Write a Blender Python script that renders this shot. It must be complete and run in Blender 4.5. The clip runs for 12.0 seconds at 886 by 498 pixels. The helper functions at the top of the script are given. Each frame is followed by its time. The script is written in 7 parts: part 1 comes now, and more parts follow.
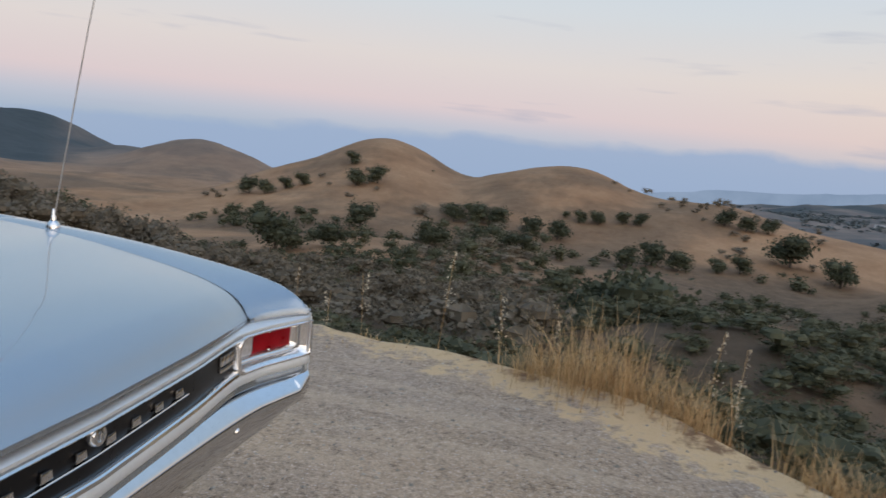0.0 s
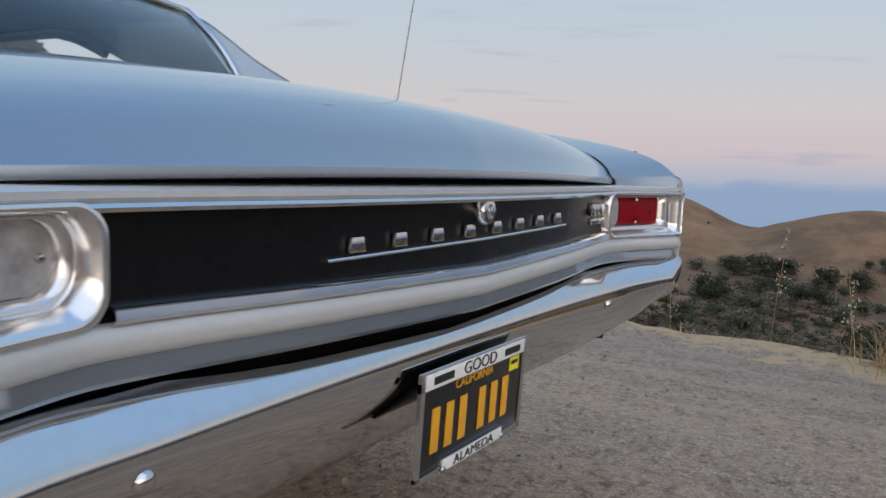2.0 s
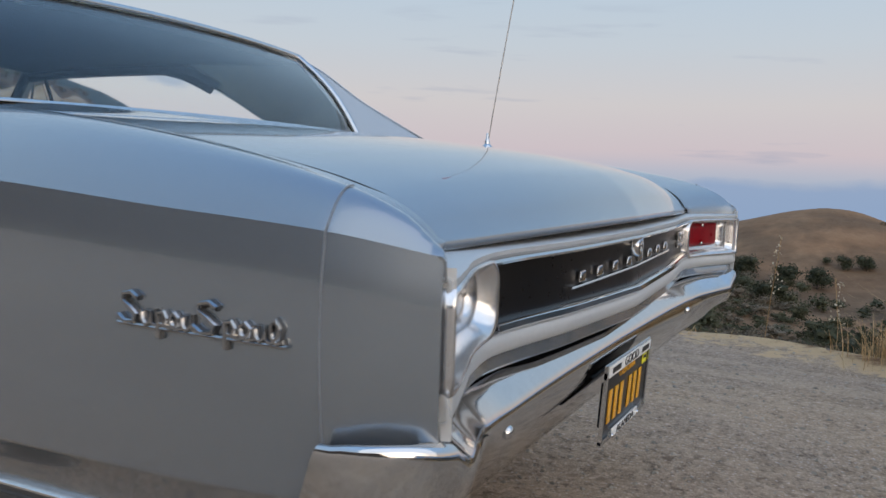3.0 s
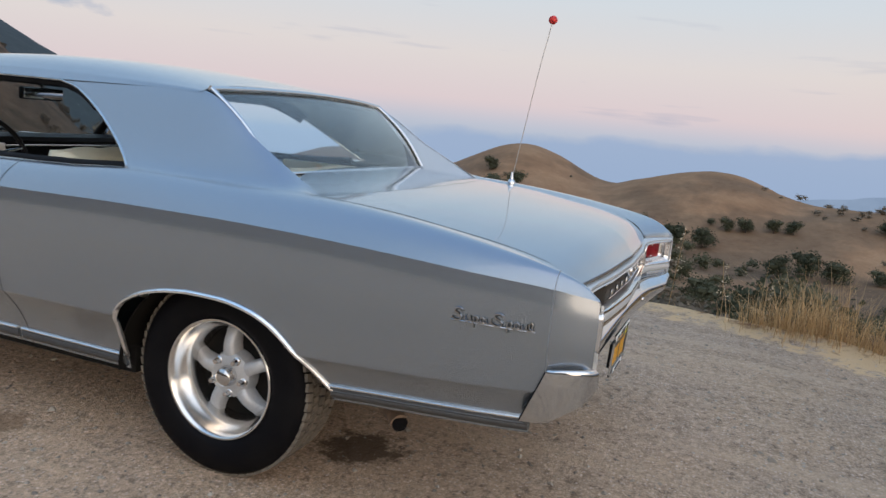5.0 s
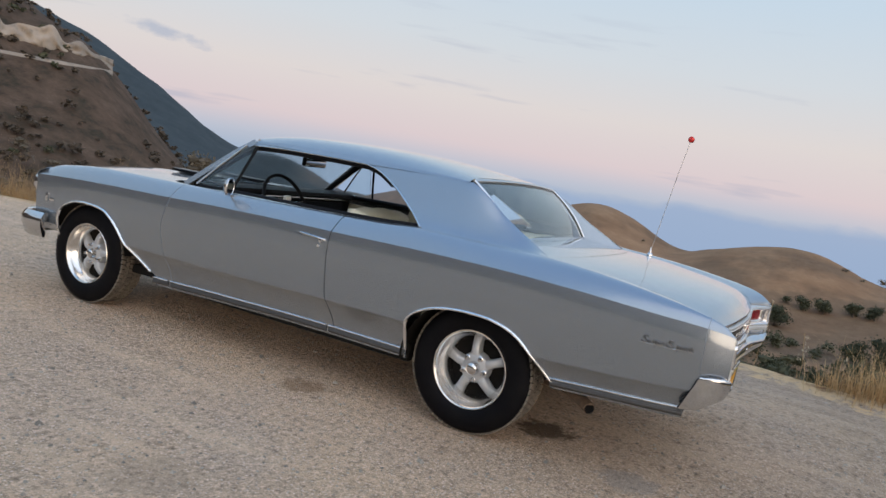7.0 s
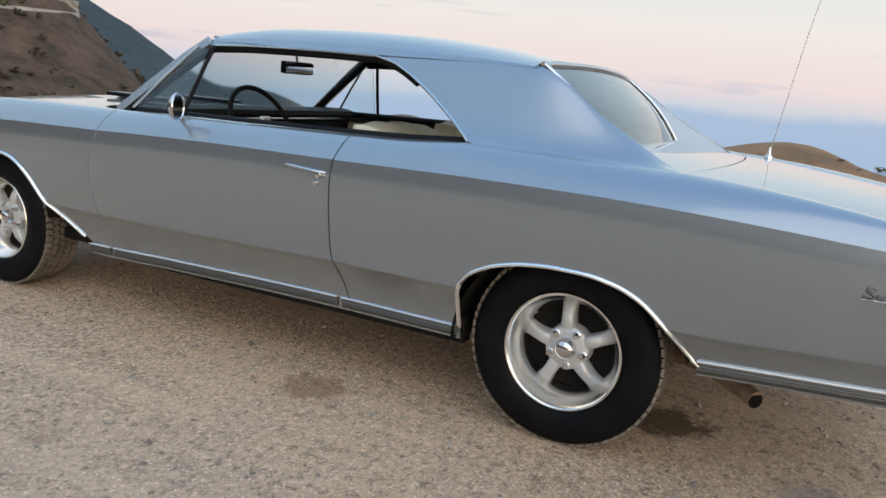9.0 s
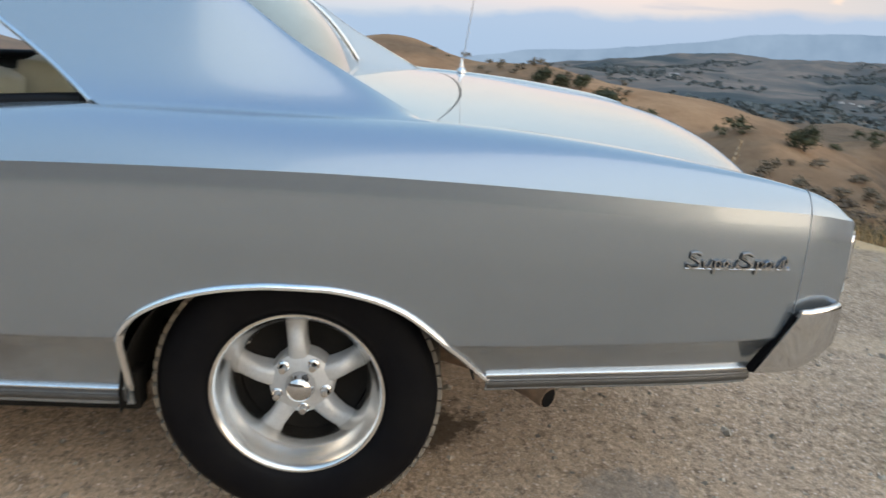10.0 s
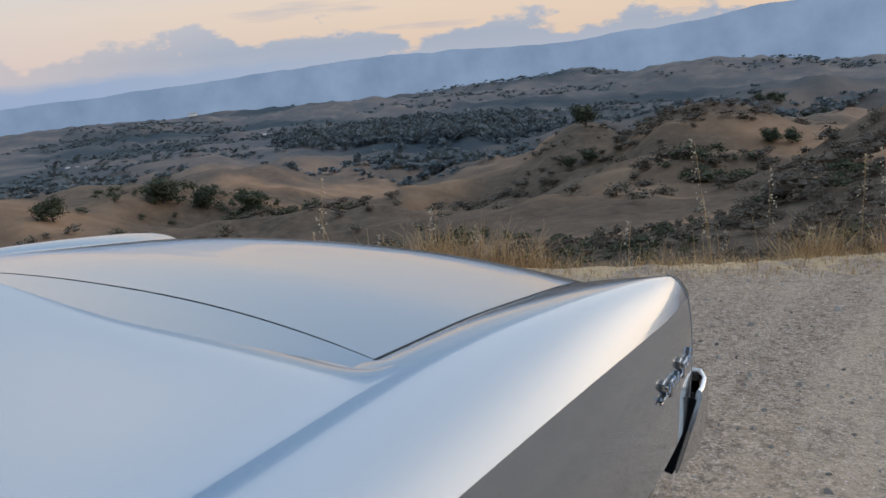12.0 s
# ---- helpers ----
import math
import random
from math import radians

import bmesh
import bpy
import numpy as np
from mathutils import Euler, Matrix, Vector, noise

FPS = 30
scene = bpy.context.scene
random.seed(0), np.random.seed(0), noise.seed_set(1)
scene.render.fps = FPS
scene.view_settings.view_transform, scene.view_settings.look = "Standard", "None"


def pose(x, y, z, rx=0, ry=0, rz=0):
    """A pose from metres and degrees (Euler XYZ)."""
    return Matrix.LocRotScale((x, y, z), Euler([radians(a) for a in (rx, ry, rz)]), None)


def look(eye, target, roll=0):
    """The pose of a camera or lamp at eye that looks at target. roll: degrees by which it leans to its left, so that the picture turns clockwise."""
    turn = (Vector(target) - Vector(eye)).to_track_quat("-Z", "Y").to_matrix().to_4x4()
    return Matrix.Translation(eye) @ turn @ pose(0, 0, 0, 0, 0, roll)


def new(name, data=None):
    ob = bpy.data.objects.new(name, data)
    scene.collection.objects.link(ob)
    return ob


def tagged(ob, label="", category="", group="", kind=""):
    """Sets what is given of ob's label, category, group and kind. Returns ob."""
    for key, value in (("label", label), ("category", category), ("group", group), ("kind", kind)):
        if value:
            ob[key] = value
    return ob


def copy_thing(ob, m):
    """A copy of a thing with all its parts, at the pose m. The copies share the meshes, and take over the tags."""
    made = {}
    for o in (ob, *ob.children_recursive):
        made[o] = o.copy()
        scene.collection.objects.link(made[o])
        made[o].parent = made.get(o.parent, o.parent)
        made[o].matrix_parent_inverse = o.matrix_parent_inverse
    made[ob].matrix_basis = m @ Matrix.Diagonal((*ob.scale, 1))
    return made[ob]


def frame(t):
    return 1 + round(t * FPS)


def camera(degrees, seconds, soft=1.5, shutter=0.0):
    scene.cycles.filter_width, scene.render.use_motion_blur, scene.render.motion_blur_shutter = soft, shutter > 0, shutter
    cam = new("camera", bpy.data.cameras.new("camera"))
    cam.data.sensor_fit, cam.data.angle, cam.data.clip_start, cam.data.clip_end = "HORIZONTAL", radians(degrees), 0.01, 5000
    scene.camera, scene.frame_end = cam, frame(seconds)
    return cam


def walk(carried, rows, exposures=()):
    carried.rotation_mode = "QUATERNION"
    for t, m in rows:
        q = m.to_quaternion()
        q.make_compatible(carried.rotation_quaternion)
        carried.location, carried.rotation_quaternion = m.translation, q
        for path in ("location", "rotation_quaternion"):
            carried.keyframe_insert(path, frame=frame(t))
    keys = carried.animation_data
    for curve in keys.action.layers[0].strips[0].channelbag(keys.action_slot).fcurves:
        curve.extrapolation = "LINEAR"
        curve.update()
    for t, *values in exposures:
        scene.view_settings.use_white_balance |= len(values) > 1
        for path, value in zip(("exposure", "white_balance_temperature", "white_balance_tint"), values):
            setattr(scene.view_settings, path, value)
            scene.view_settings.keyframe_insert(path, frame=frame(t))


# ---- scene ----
# The car stands along y, nose towards +y; the ground below its rear axle is the origin.
cam = camera(59.9, 12.0, shutter=0.18)
PATH = [
    (0, (-1.168, -1.978, 1.357), (0.771, -1.593, 1.049), 5.7),
    (0.5, (-0.912, -1.872, 1.142), (0.933, -1.166, 0.829), 4.1),
    (1, (-0.768, -1.731, 0.92), (1.014, -0.867, 0.641), 2.4),
    (1.5, (-0.819, -1.696, 0.832), (0.893, -0.688, 0.609), 1.4),
    (2, (-0.996, -1.687, 0.811), (0.7, -0.647, 0.606), 1.9),
    (2.5, (-1.251, -1.639, 0.847), (0.457, -0.616, 0.654), 2.1),
    (3, (-1.526, -1.549, 0.891), (0.215, -0.585, 0.685), 1.9),
    (3.2, (-1.668, -1.538, 0.932), (0.083, -0.602, 0.696), 2.0),
    (4.8, (-2.68, -1.487, 1.215), (-0.844, -0.776, 0.869), 4.9),
    (5, (-2.844, -1.514, 1.23), (-1.006, -0.796, 0.903), 5.2),
    (5.5, (-3.21, -1.491, 1.284), (-1.376, -0.761, 0.964), 7.4),
    (6, (-3.578, -1.409, 1.321), (-1.759, -0.641, 1.004), 9.1),
    (6.5, (-3.996, -1.503, 1.314), (-2.21, -0.646, 1.04), 9.8),
    (7, (-4.356, -1.492, 1.337), (-2.58, -0.599, 1.116), 9.6),
    (7.5, (-4.39, -1.387, 1.275), (-2.609, -0.504, 1.051), 8.0),
    (7.7, (-4.301, -1.31, 1.258), (-2.528, -0.424, 0.99), 7.3),
    (9.3, (-3.002, -0.508, 1.164), (-1.221, 0.262, 0.68), 4.5),
    (9.5, (-2.845, -0.407, 1.205), (-0.99, 0.136, 0.692), 5.3),
    (10, (-2.468, -0.244, 1.199), (-0.559, -0.325, 0.608), 2.9),
    (10.5, (-2.083, -0.147, 1.208), (-0.323, -0.822, 0.539), -1.1),
    (11, (-1.703, -0.073, 1.25), (-0.206, -1.235, 0.611), -2.8),
    (11.5, (-1.431, 0.135, 1.324), (-0.185, -1.33, 0.773), -5.1),
    (12, (-1.402, 0.431, 1.337), (-0.267, -1.149, 0.872), -5.2),
]
walk(cam, [(t, look(eye, target, roll)) for t, eye, target, roll in PATH],
     exposures=[(0.0, 0.75, 6500, 10), (1.5, 0.62, 6300, 10), (2.5, 0.50, 6200, 10), (3.2, 0.58, 6200, 9), (5.0, 0.76, 6430, 10), (7.5, 0.75, 6450, 10), (9.5, 1.12, 6650, 5),
                (10.5, 1.22, 6650, 4), (11.0, 1.26, 6450, 5), (11.5, 0.9, 6150, 7), (12.0, 0.66, 6200, 9)])

# ---- sky and light ----
def node(tree, kind, **settings):
    n = tree.nodes.new(kind)
    for key, value in settings.items():
        if key == "op":
            n.operation = value
        elif key == "blend":
            n.blend_type = value
        else:
            n.inputs[key.replace("_", " ")].default_value = value
    return n


def ramp(tree, source, stops, ease="LINEAR"):
    """A colour ramp fed by source; stops are (place, colour)."""
    n = tree.nodes.new("ShaderNodeValToRGB")
    n.color_ramp.interpolation = ease
    while len(n.color_ramp.elements) < len(stops):
        n.color_ramp.elements.new(0.5)
    for e, (at, c) in zip(n.color_ramp.elements, stops):
        e.position, e.color = at, (*c, 1) if len(c) == 3 else c
    tree.links.new(source, n.inputs[0])
    return n.outputs[0]


def maths(tree, op, a, b=None):
    n = tree.nodes.new("ShaderNodeMath")
    n.operation = op
    for k, v in enumerate((a, b)):
        if v is None:
            continue
        if isinstance(v, (int, float)):
            n.inputs[k].default_value = v
        else:
            tree.links.new(v, n.inputs[k])
    return n.outputs[0]


def mixed(tree, fac, a, b, blend="MIX"):
    n = tree.nodes.new("ShaderNodeMixRGB")
    n.blend_type = blend
    for k, v in enumerate((fac, a, b)):
        if isinstance(v, (int, float)):
            n.inputs[k].default_value = v
        elif isinstance(v, tuple):
            n.inputs[k].default_value = (*v, 1)
        else:
            tree.links.new(v, n.inputs[k])
    return n.outputs[0]


def srgb(r, g, b):
    return tuple((c / 255 / 12.92) if c < 10.3 else ((c / 255 + 0.055) / 1.055) ** 2.4 for c in (r, g, b))


SUN_AZ = -132.0   # degrees from +x: where the sun went down

world = bpy.data.worlds.new("dusk_sky")
scene.world = world
world.use_nodes = True
wt = world.node_tree
wt.nodes.clear()
wc = wt.nodes.new("ShaderNodeTexCoord")
sep = wt.nodes.new("ShaderNodeSeparateXYZ")
wt.links.new(wc.outputs["Generated"], sep.inputs[0])
height = maths(wt, "ADD", maths(wt, "MULTIPLY", sep.outputs[2], 0.5), 0.5)
# the side away from the sun: blue earth shadow, pink belt, pale then deeper blue
def lift(el):
    return 0.5 + 0.5 * math.sin(radians(el))
east = ramp(wt, height, [(lift(-30), srgb(96, 96, 100)), (lift(-3.6), srgb(148, 168, 192)), (lift(-1.2), srgb(166, 181, 200)),
                         (lift(0.1), srgb(188, 192, 205)), (lift(1.6), srgb(217, 201, 203)), (lift(5), srgb(220, 212, 209)),
                         (lift(9), srgb(208, 214, 219)), (lift(14), srgb(194, 210, 223)), (lift(26), srgb(175, 199, 221)), (lift(50), srgb(146, 178, 212)), (lift(90), srgb(122, 158, 205))])
west = ramp(wt, height, [(lift(-30), srgb(110, 104, 100)), (lift(-2), srgb(196, 178, 170)), (lift(1.5), srgb(234, 204, 174)),
                         (lift(5), srgb(240, 214, 186)), (lift(8), srgb(224, 213, 204)), (lift(12), srgb(202, 209, 220)),
                         (lift(20), srgb(180, 201, 225)), (lift(32), srgb(162, 190, 223)), (lift(55), srgb(146, 178, 212)), (lift(90), srgb(122, 158, 205))])
toward = maths(wt, "ADD", maths(wt, "MULTIPLY", sep.outputs[0], math.cos(radians(SUN_AZ))), maths(wt, "MULTIPLY", sep.outputs[1], math.sin(radians(SUN_AZ))))
side = ramp(wt, maths(wt, "ADD", maths(wt, "MULTIPLY", toward, 0.5), 0.5), [(0.12, (0, 0, 0)), (0.62, (0.8, 0.8, 0.8)), (0.95, (1, 1, 1))], "EASE")
sky = mixed(wt, side, east, west)
dome = ramp(wt, height, [(lift(8), (0.615,) * 3), (lift(22), (0.66,) * 3), (lift(50), (0.92,) * 3), (lift(90), (1.0,) * 3)])
sky = mixed(wt, 1.0, sky, dome, "MULTIPLY")
# cloud bank low over the far ridge, with ragged tops
stretch = wt.nodes.new("ShaderNodeMapping")
stretch.inputs["Scale"].default_value = (1, 1, 2.2)
wt.links.new(wc.outputs["Generated"], stretch.inputs[0])
puff = node(wt, "ShaderNodeTexNoise", Scale=9.0, Detail=6.0, Roughness=0.55)
wt.links.new(stretch.outputs[0], puff.inputs["Vector"])
top = maths(wt, "ADD", maths(wt, "MULTIPLY", puff.outputs["Fac"], 0.17), -0.036)
bank = maths(wt, "MULTIPLY", maths(wt, "SUBTRACT", top, sep.outputs[2]), 110.0)
bank_side = ramp(wt, maths(wt, "ADD", maths(wt, "MULTIPLY", sep.outputs[1], 0.5), 0.5), [(0.18, (1, 1, 1)), (0.36, (0, 0, 0))])
cover = wt.nodes.new("ShaderNodeClamp")
wt.links.new(bank, cover.inputs[0])
cloudy = maths(wt, "MULTIPLY", maths(wt, "MULTIPLY", cover.outputs[0], bank_side), 0.85)
cloud_shade = ramp(wt, maths(wt, "MULTIPLY", sep.outputs[2], 10.0), [(0.0, srgb(142, 149, 162)), (0.35, srgb(127, 139, 155)), (0.7, srgb(147, 150, 159))])
sky = mixed(wt, cloudy, sky, cloud_shade)
# a long low bank over the plain, its top nearly level
rim = maths(wt, "ADD", maths(wt, "MULTIPLY", maths(wt, "SUBTRACT", puff.outputs["Fac"], 0.5), 0.034), maths(wt, "ADD", maths(wt, "MULTIPLY", sep.outputs[1], -0.034), 0.004))
low = maths(wt, "MULTIPLY", maths(wt, "SUBTRACT", rim, sep.outputs[2]), 90.0)
low_cover = wt.nodes.new("ShaderNodeClamp")
wt.links.new(low, low_cover.inputs[0])
sky = mixed(wt, maths(wt, "MULTIPLY", low_cover.outputs[0], maths(wt, "MULTIPLY", ramp(wt, maths(wt, "ADD", maths(wt, "MULTIPLY", sep.outputs[0], 0.5), 0.5), [(0.80, (0, 0, 0)), (0.93, (1, 1, 1))]), 0.85)), sky, srgb(122, 138, 162))
# thin streaks of cloud higher up
streak = wt.nodes.new("ShaderNodeMapping")
streak.inputs["Scale"].default_value = (1.6, 1.6, 16.0)
wt.links.new(wc.outputs["Generated"], streak.inputs[0])
wisp = node(wt, "ShaderNodeTexNoise", Scale=3.2, Detail=4.0, Roughness=0.5)
wt.links.new(streak.outputs[0], wisp.inputs["Vector"])
wisps = maths(wt, "MULTIPLY", ramp(wt, wisp.outputs["Fac"], [(0.60, (0, 0, 0)), (0.72, (1, 1, 1))]), ramp(wt, height, [(lift(-1), (0, 0, 0)), (lift(1), (0.5, 0.5, 0.5)), (lift(9), (0.3, 0.3, 0.3)), (lift(14), (0, 0, 0))]))
sky = mixed(wt, wisps, sky, srgb(134, 139, 154))
# one small grey cloud over the hillside
ca, ce = radians(48.5), math.sin(radians(5.6))
along = maths(wt, "ADD", maths(wt, "MULTIPLY", sep.outputs[0], -math.sin(ca)), maths(wt, "MULTIPLY", sep.outputs[1], math.cos(ca)))
front = ramp(wt, maths(wt, "ADD", maths(wt, "MULTIPLY", sep.outputs[0], math.cos(ca)), maths(wt, "MULTIPLY", sep.outputs[1], math.sin(ca))), [(0.5, (0, 0, 0)), (0.6, (1, 1, 1))])
tilted = maths(wt, "ADD", maths(wt, "SUBTRACT", sep.outputs[2], ce), maths(wt, "MULTIPLY", along, -0.12))
shape = maths(wt, "ADD", maths(wt, "POWER", maths(wt, "ABSOLUTE", maths(wt, "DIVIDE", along, 0.062)), 2.0), maths(wt, "POWER", maths(wt, "ABSOLUTE", maths(wt, "DIVIDE", tilted, 0.011)), 2.0))
tuft = node(wt, "ShaderNodeTexNoise", Scale=26.0, Detail=5.0, Roughness=0.6)
wt.links.new(stretch.outputs[0], tuft.inputs["Vector"])
shape = maths(wt, "ADD", maths(wt, "SUBTRACT", 0.9, shape), maths(wt, "MULTIPLY", maths(wt, "SUBTRACT", tuft.outputs["Fac"], 0.5), 3.0))
sky = mixed(wt, maths(wt, "MULTIPLY", maths(wt, "MULTIPLY", ramp(wt, shape, [(0.1, (0, 0, 0)), (0.9, (1, 1, 1))]), front), 0.6), sky, srgb(128, 138, 156))
# bright afterglow where the sun went down
glow_side = ramp(wt, maths(wt, "ADD", maths(wt, "MULTIPLY", toward, 0.5), 0.5), [(0.86, (0, 0, 0)), (1.0, (1, 1, 1))], "EASE")
glow_rise = ramp(wt, height, [(lift(-6), (0.2, 0.2, 0.2)), (lift(3), (1, 1, 1)), (lift(16), (0.6, 0.6, 0.6)), (lift(42), (0, 0, 0))])
sky = mixed(wt, 1.0, sky, mixed(wt, maths(wt, "MULTIPLY", glow_side, glow_rise), (0, 0, 0), (1.5, 1.1, 0.75)), "ADD")
back = node(wt, "ShaderNodeBackground", Strength=1.0)
wt.links.new(sky, back.inputs[0])
wout = wt.nodes.new("ShaderNodeOutputWorld")
wt.links.new(back.outputs[0], wout.inputs[0])

# the last glow of the set sun: weak, warm and very wide
glow = bpy.data.lights.new("afterglow", "SUN")
glow.energy, glow.angle, glow.color = 1.0, radians(110), (1.0, 0.86, 0.70)
new("afterglow", glow).matrix_world = look((0, 0, 0), (-math.cos(radians(SUN_AZ)), -math.sin(radians(SUN_AZ)), -0.50))

# ---- materials ----
def material(name, color, rough=0.5, metal=0.0, vary=0.15, scale=30.0, bump=0.0, bump_scale=200.0, coat=0.0, spec=0.5, stain=None, stain_scale=3.0, stain_amount=0.4, coords="Object"):
    """A surface with a fine and a coarse variation of its colour and roughness, and fine relief."""
    m = bpy.data.materials.new(name)
    m.use_nodes = True
    t = m.node_tree
    b = t.nodes["Principled BSDF"]
    tc = t.nodes.new("ShaderNodeTexCoord")
    fine = node(t, "ShaderNodeTexNoise", Scale=scale, Detail=6.0, Roughness=0.6)
    t.links.new(tc.outputs[coords], fine.inputs["Vector"])
    dark = tuple(c * (1 - vary) for c in color)
    light = tuple(min(1.0, c * (1 + vary)) for c in color)
    col = ramp(t, fine.outputs["Fac"], [(0.3, dark), (0.7, light)])
    if stain:
        big = node(t, "ShaderNodeTexNoise", Scale=stain_scale, Detail=5.0, Roughness=0.6)
        t.links.new(tc.outputs[coords], big.inputs["Vector"])
        f = maths(t, "MULTIPLY", ramp(t, big.outputs["Fac"], [(0.42, (0, 0, 0)), (0.66, (1, 1, 1))]), stain_amount)
        col = mixed(t, f, col, stain)
    t.links.new(col, b.inputs["Base Color"])
    b.inputs["Metallic"].default_value = metal
    spread = min(0.12, vary * 2)
    r = ramp(t, fine.outputs["Fac"], [(0.3, (rough * (1 - spread),) * 3), (0.7, (min(1, rough * (1 + spread)),) * 3)])
    t.links.new(r, b.inputs["Roughness"])
    b.inputs["Specular IOR Level"].default_value = spec
    b.inputs["Coat Weight"].default_value = coat
    b.inputs["Coat Roughness"].default_value = 0.04
    if bump:
        n = node(t, "ShaderNodeTexNoise", Scale=bump_scale, Detail=4.0)
        t.links.new(tc.outputs[coords], n.inputs["Vector"])
        bp = node(t, "ShaderNodeBump", Strength=bump, Distance=0.01)
        t.links.new(n.outputs["Fac"], bp.inputs["Height"])
        t.links.new(bp.outputs[0], b.inputs["Normal"])
    return m


def glass(name, tint=(0.82, 0.9, 0.88)):
    m = bpy.data.materials.new(name)
    m.use_nodes = True
    b = m.node_tree.nodes["Principled BSDF"]
    b.inputs["Base Color"].default_value = (*tint, 1)
    b.inputs["Roughness"].default_value = 0.02
    b.inputs["Transmission Weight"].default_value = 1.0
    b.inputs["IOR"].default_value = 1.45
    return m


PAINT = material("silver_blue_paint", (0.290, 0.328, 0.368), rough=0.26, metal=0.74, vary=0.006, scale=300, coat=1.0, stain=(0.280, 0.316, 0.354), stain_scale=1.5, stain_amount=0.2)
CHROME = material("chrome", (0.62, 0.625, 0.635), rough=0.07, metal=1.0, vary=0.03, scale=40)
STAINLESS = material("polished_trim", (0.60, 0.61, 0.62), rough=0.16, metal=1.0, vary=0.05, scale=60)
TRIM = material("bright_anodised_trim", (0.86, 0.87, 0.88), rough=0.22, metal=0.9, vary=0.04, scale=60)
BRUSHED = material("silver_panel_paint", (0.56, 0.575, 0.58), rough=0.42, metal=0.4, vary=0.04, scale=80)
BLACK = material("satin_black_paint", (0.004, 0.004, 0.005), rough=0.3, vary=0.2, scale=60, spec=0.22)
MAST = material("grey_steel_mast", (0.34, 0.33, 0.32), rough=0.4, metal=0.6, vary=0.1)
RUBBER = material("tyre_rubber", (0.004, 0.004, 0.0055), rough=0.6, spec=0.10, vary=0.25, scale=60, bump=0.1, bump_scale=300, stain=(0.012, 0.011, 0.010), stain_scale=9, stain_amount=0.3)
TREAD = material("dusty_tread", (0.16, 0.135, 0.105), rough=0.85, vary=0.35, scale=40, bump=0.3, bump_scale=120, stain=(0.06, 0.055, 0.05), stain_scale=14, stain_amount=0.6)
ALLOY = material("cast_spoke_grey", (0.50, 0.51, 0.52), rough=0.45, metal=0.35, vary=0.08, scale=120, bump=0.06, bump_scale=500)
POLISHED = material("polished_rim", (0.76, 0.75, 0.73), rough=0.22, metal=1.0, vary=0.04, scale=60)
DARK = material("dark_underside", (0.010, 0.0095, 0.009), rough=0.85, spec=0.1, vary=0.3, scale=20, stain=(0.022, 0.019, 0.016), stain_scale=5)
BADGE = material("badge_chrome", (0.40, 0.405, 0.415), rough=0.10, metal=1.0, vary=0.03, scale=60)
BEZEL = material("bright_lamp_bezel", (0.70, 0.71, 0.73), rough=0.2, metal=0.9, vary=0.04, scale=60)
PALE_SEAM = material("pale_seam", (0.20, 0.21, 0.225), rough=0.7, vary=0.1)
RIBBED = material("dull_ribbed_strip", (0.13, 0.13, 0.13), rough=0.5, metal=0.8, vary=0.15, scale=60)
# near-black stands in for the shade inside body gaps
SEAM = material("seam_shadow_gap", (0.006, 0.006, 0.007), rough=0.8, spec=0.08, vary=0.1)
VINYL_CREAM = material("cream_vinyl", (0.62, 0.58, 0.44), rough=0.45, vary=0.05, scale=20, bump=0.08, bump_scale=300)
VINYL_BLACK = material("black_vinyl", (0.006, 0.006, 0.007), rough=0.55, spec=0.14, vary=0.2, scale=30, bump=0.1, bump_scale=400)
HEADLINER = material("dark_headliner", (0.012, 0.013, 0.014), rough=0.8, spec=0.15, vary=0.2, scale=50)
GLASS = glass("clear_glass", (0.91, 0.965, 0.95))
RED_LENS = material("red_lens", (0.21, 0.003, 0.008), rough=0.3, vary=0.2, scale=25, spec=0.15)
CLEAR_LENS = material("milky_lens", (0.36, 0.36, 0.37), rough=0.2, vary=0.3, scale=40, coat=0.4)
RED_BALL = material("red_foam_ball", (0.55, 0.025, 0.02), rough=0.6, vary=0.15, scale=60)
WHITE = material("white_plastic", (0.75, 0.75, 0.73), rough=0.4, vary=0.06, scale=40)
PLATE_BLACK = material("black_enamel_plate", (0.012, 0.012, 0.014), rough=0.3, vary=0.2, scale=60)
PLATE_YELLOW = material("amber_characters", (0.72, 0.36, 0.02), rough=0.35, vary=0.08, scale=90)
STICKER = material("yellow_sticker", (0.75, 0.70, 0.02), rough=0.4, vary=0.06, scale=60)
INK = material("black_ink", (0.015, 0.015, 0.015), rough=0.5, vary=0.1)
RUST = material("rusty_steel", (0.20, 0.135, 0.09), rough=0.75, vary=0.35, scale=30, bump=0.2)

# ---- ground ----
def value_noise(x, y, seed=0):
    """Smooth noise between 0 and 1 on a unit lattice, for arrays."""
    xi, yi = np.floor(x).astype(np.int64), np.floor(y).astype(np.int64)
    fx, fy = x - xi, y - yi
    fx, fy = fx * fx * (3 - 2 * fx), fy * fy * (3 - 2 * fy)

    def corner(a, b):
        h = (a * 374761393 + b * 668265263 + seed * 974634777) & 0x7FFFFFFF
        h = ((h ^ (h >> 13)) * 1274126177) & 0x7FFFFFFF
        return ((h ^ (h >> 16)) & 0xFFFF) / 65535.0

    return (corner(xi, yi) * (1 - fx) + corner(xi + 1, yi) * fx) * (1 - fy) + (corner(xi, yi + 1) * (1 - fx) + corner(xi + 1, yi + 1) * fx) * fy


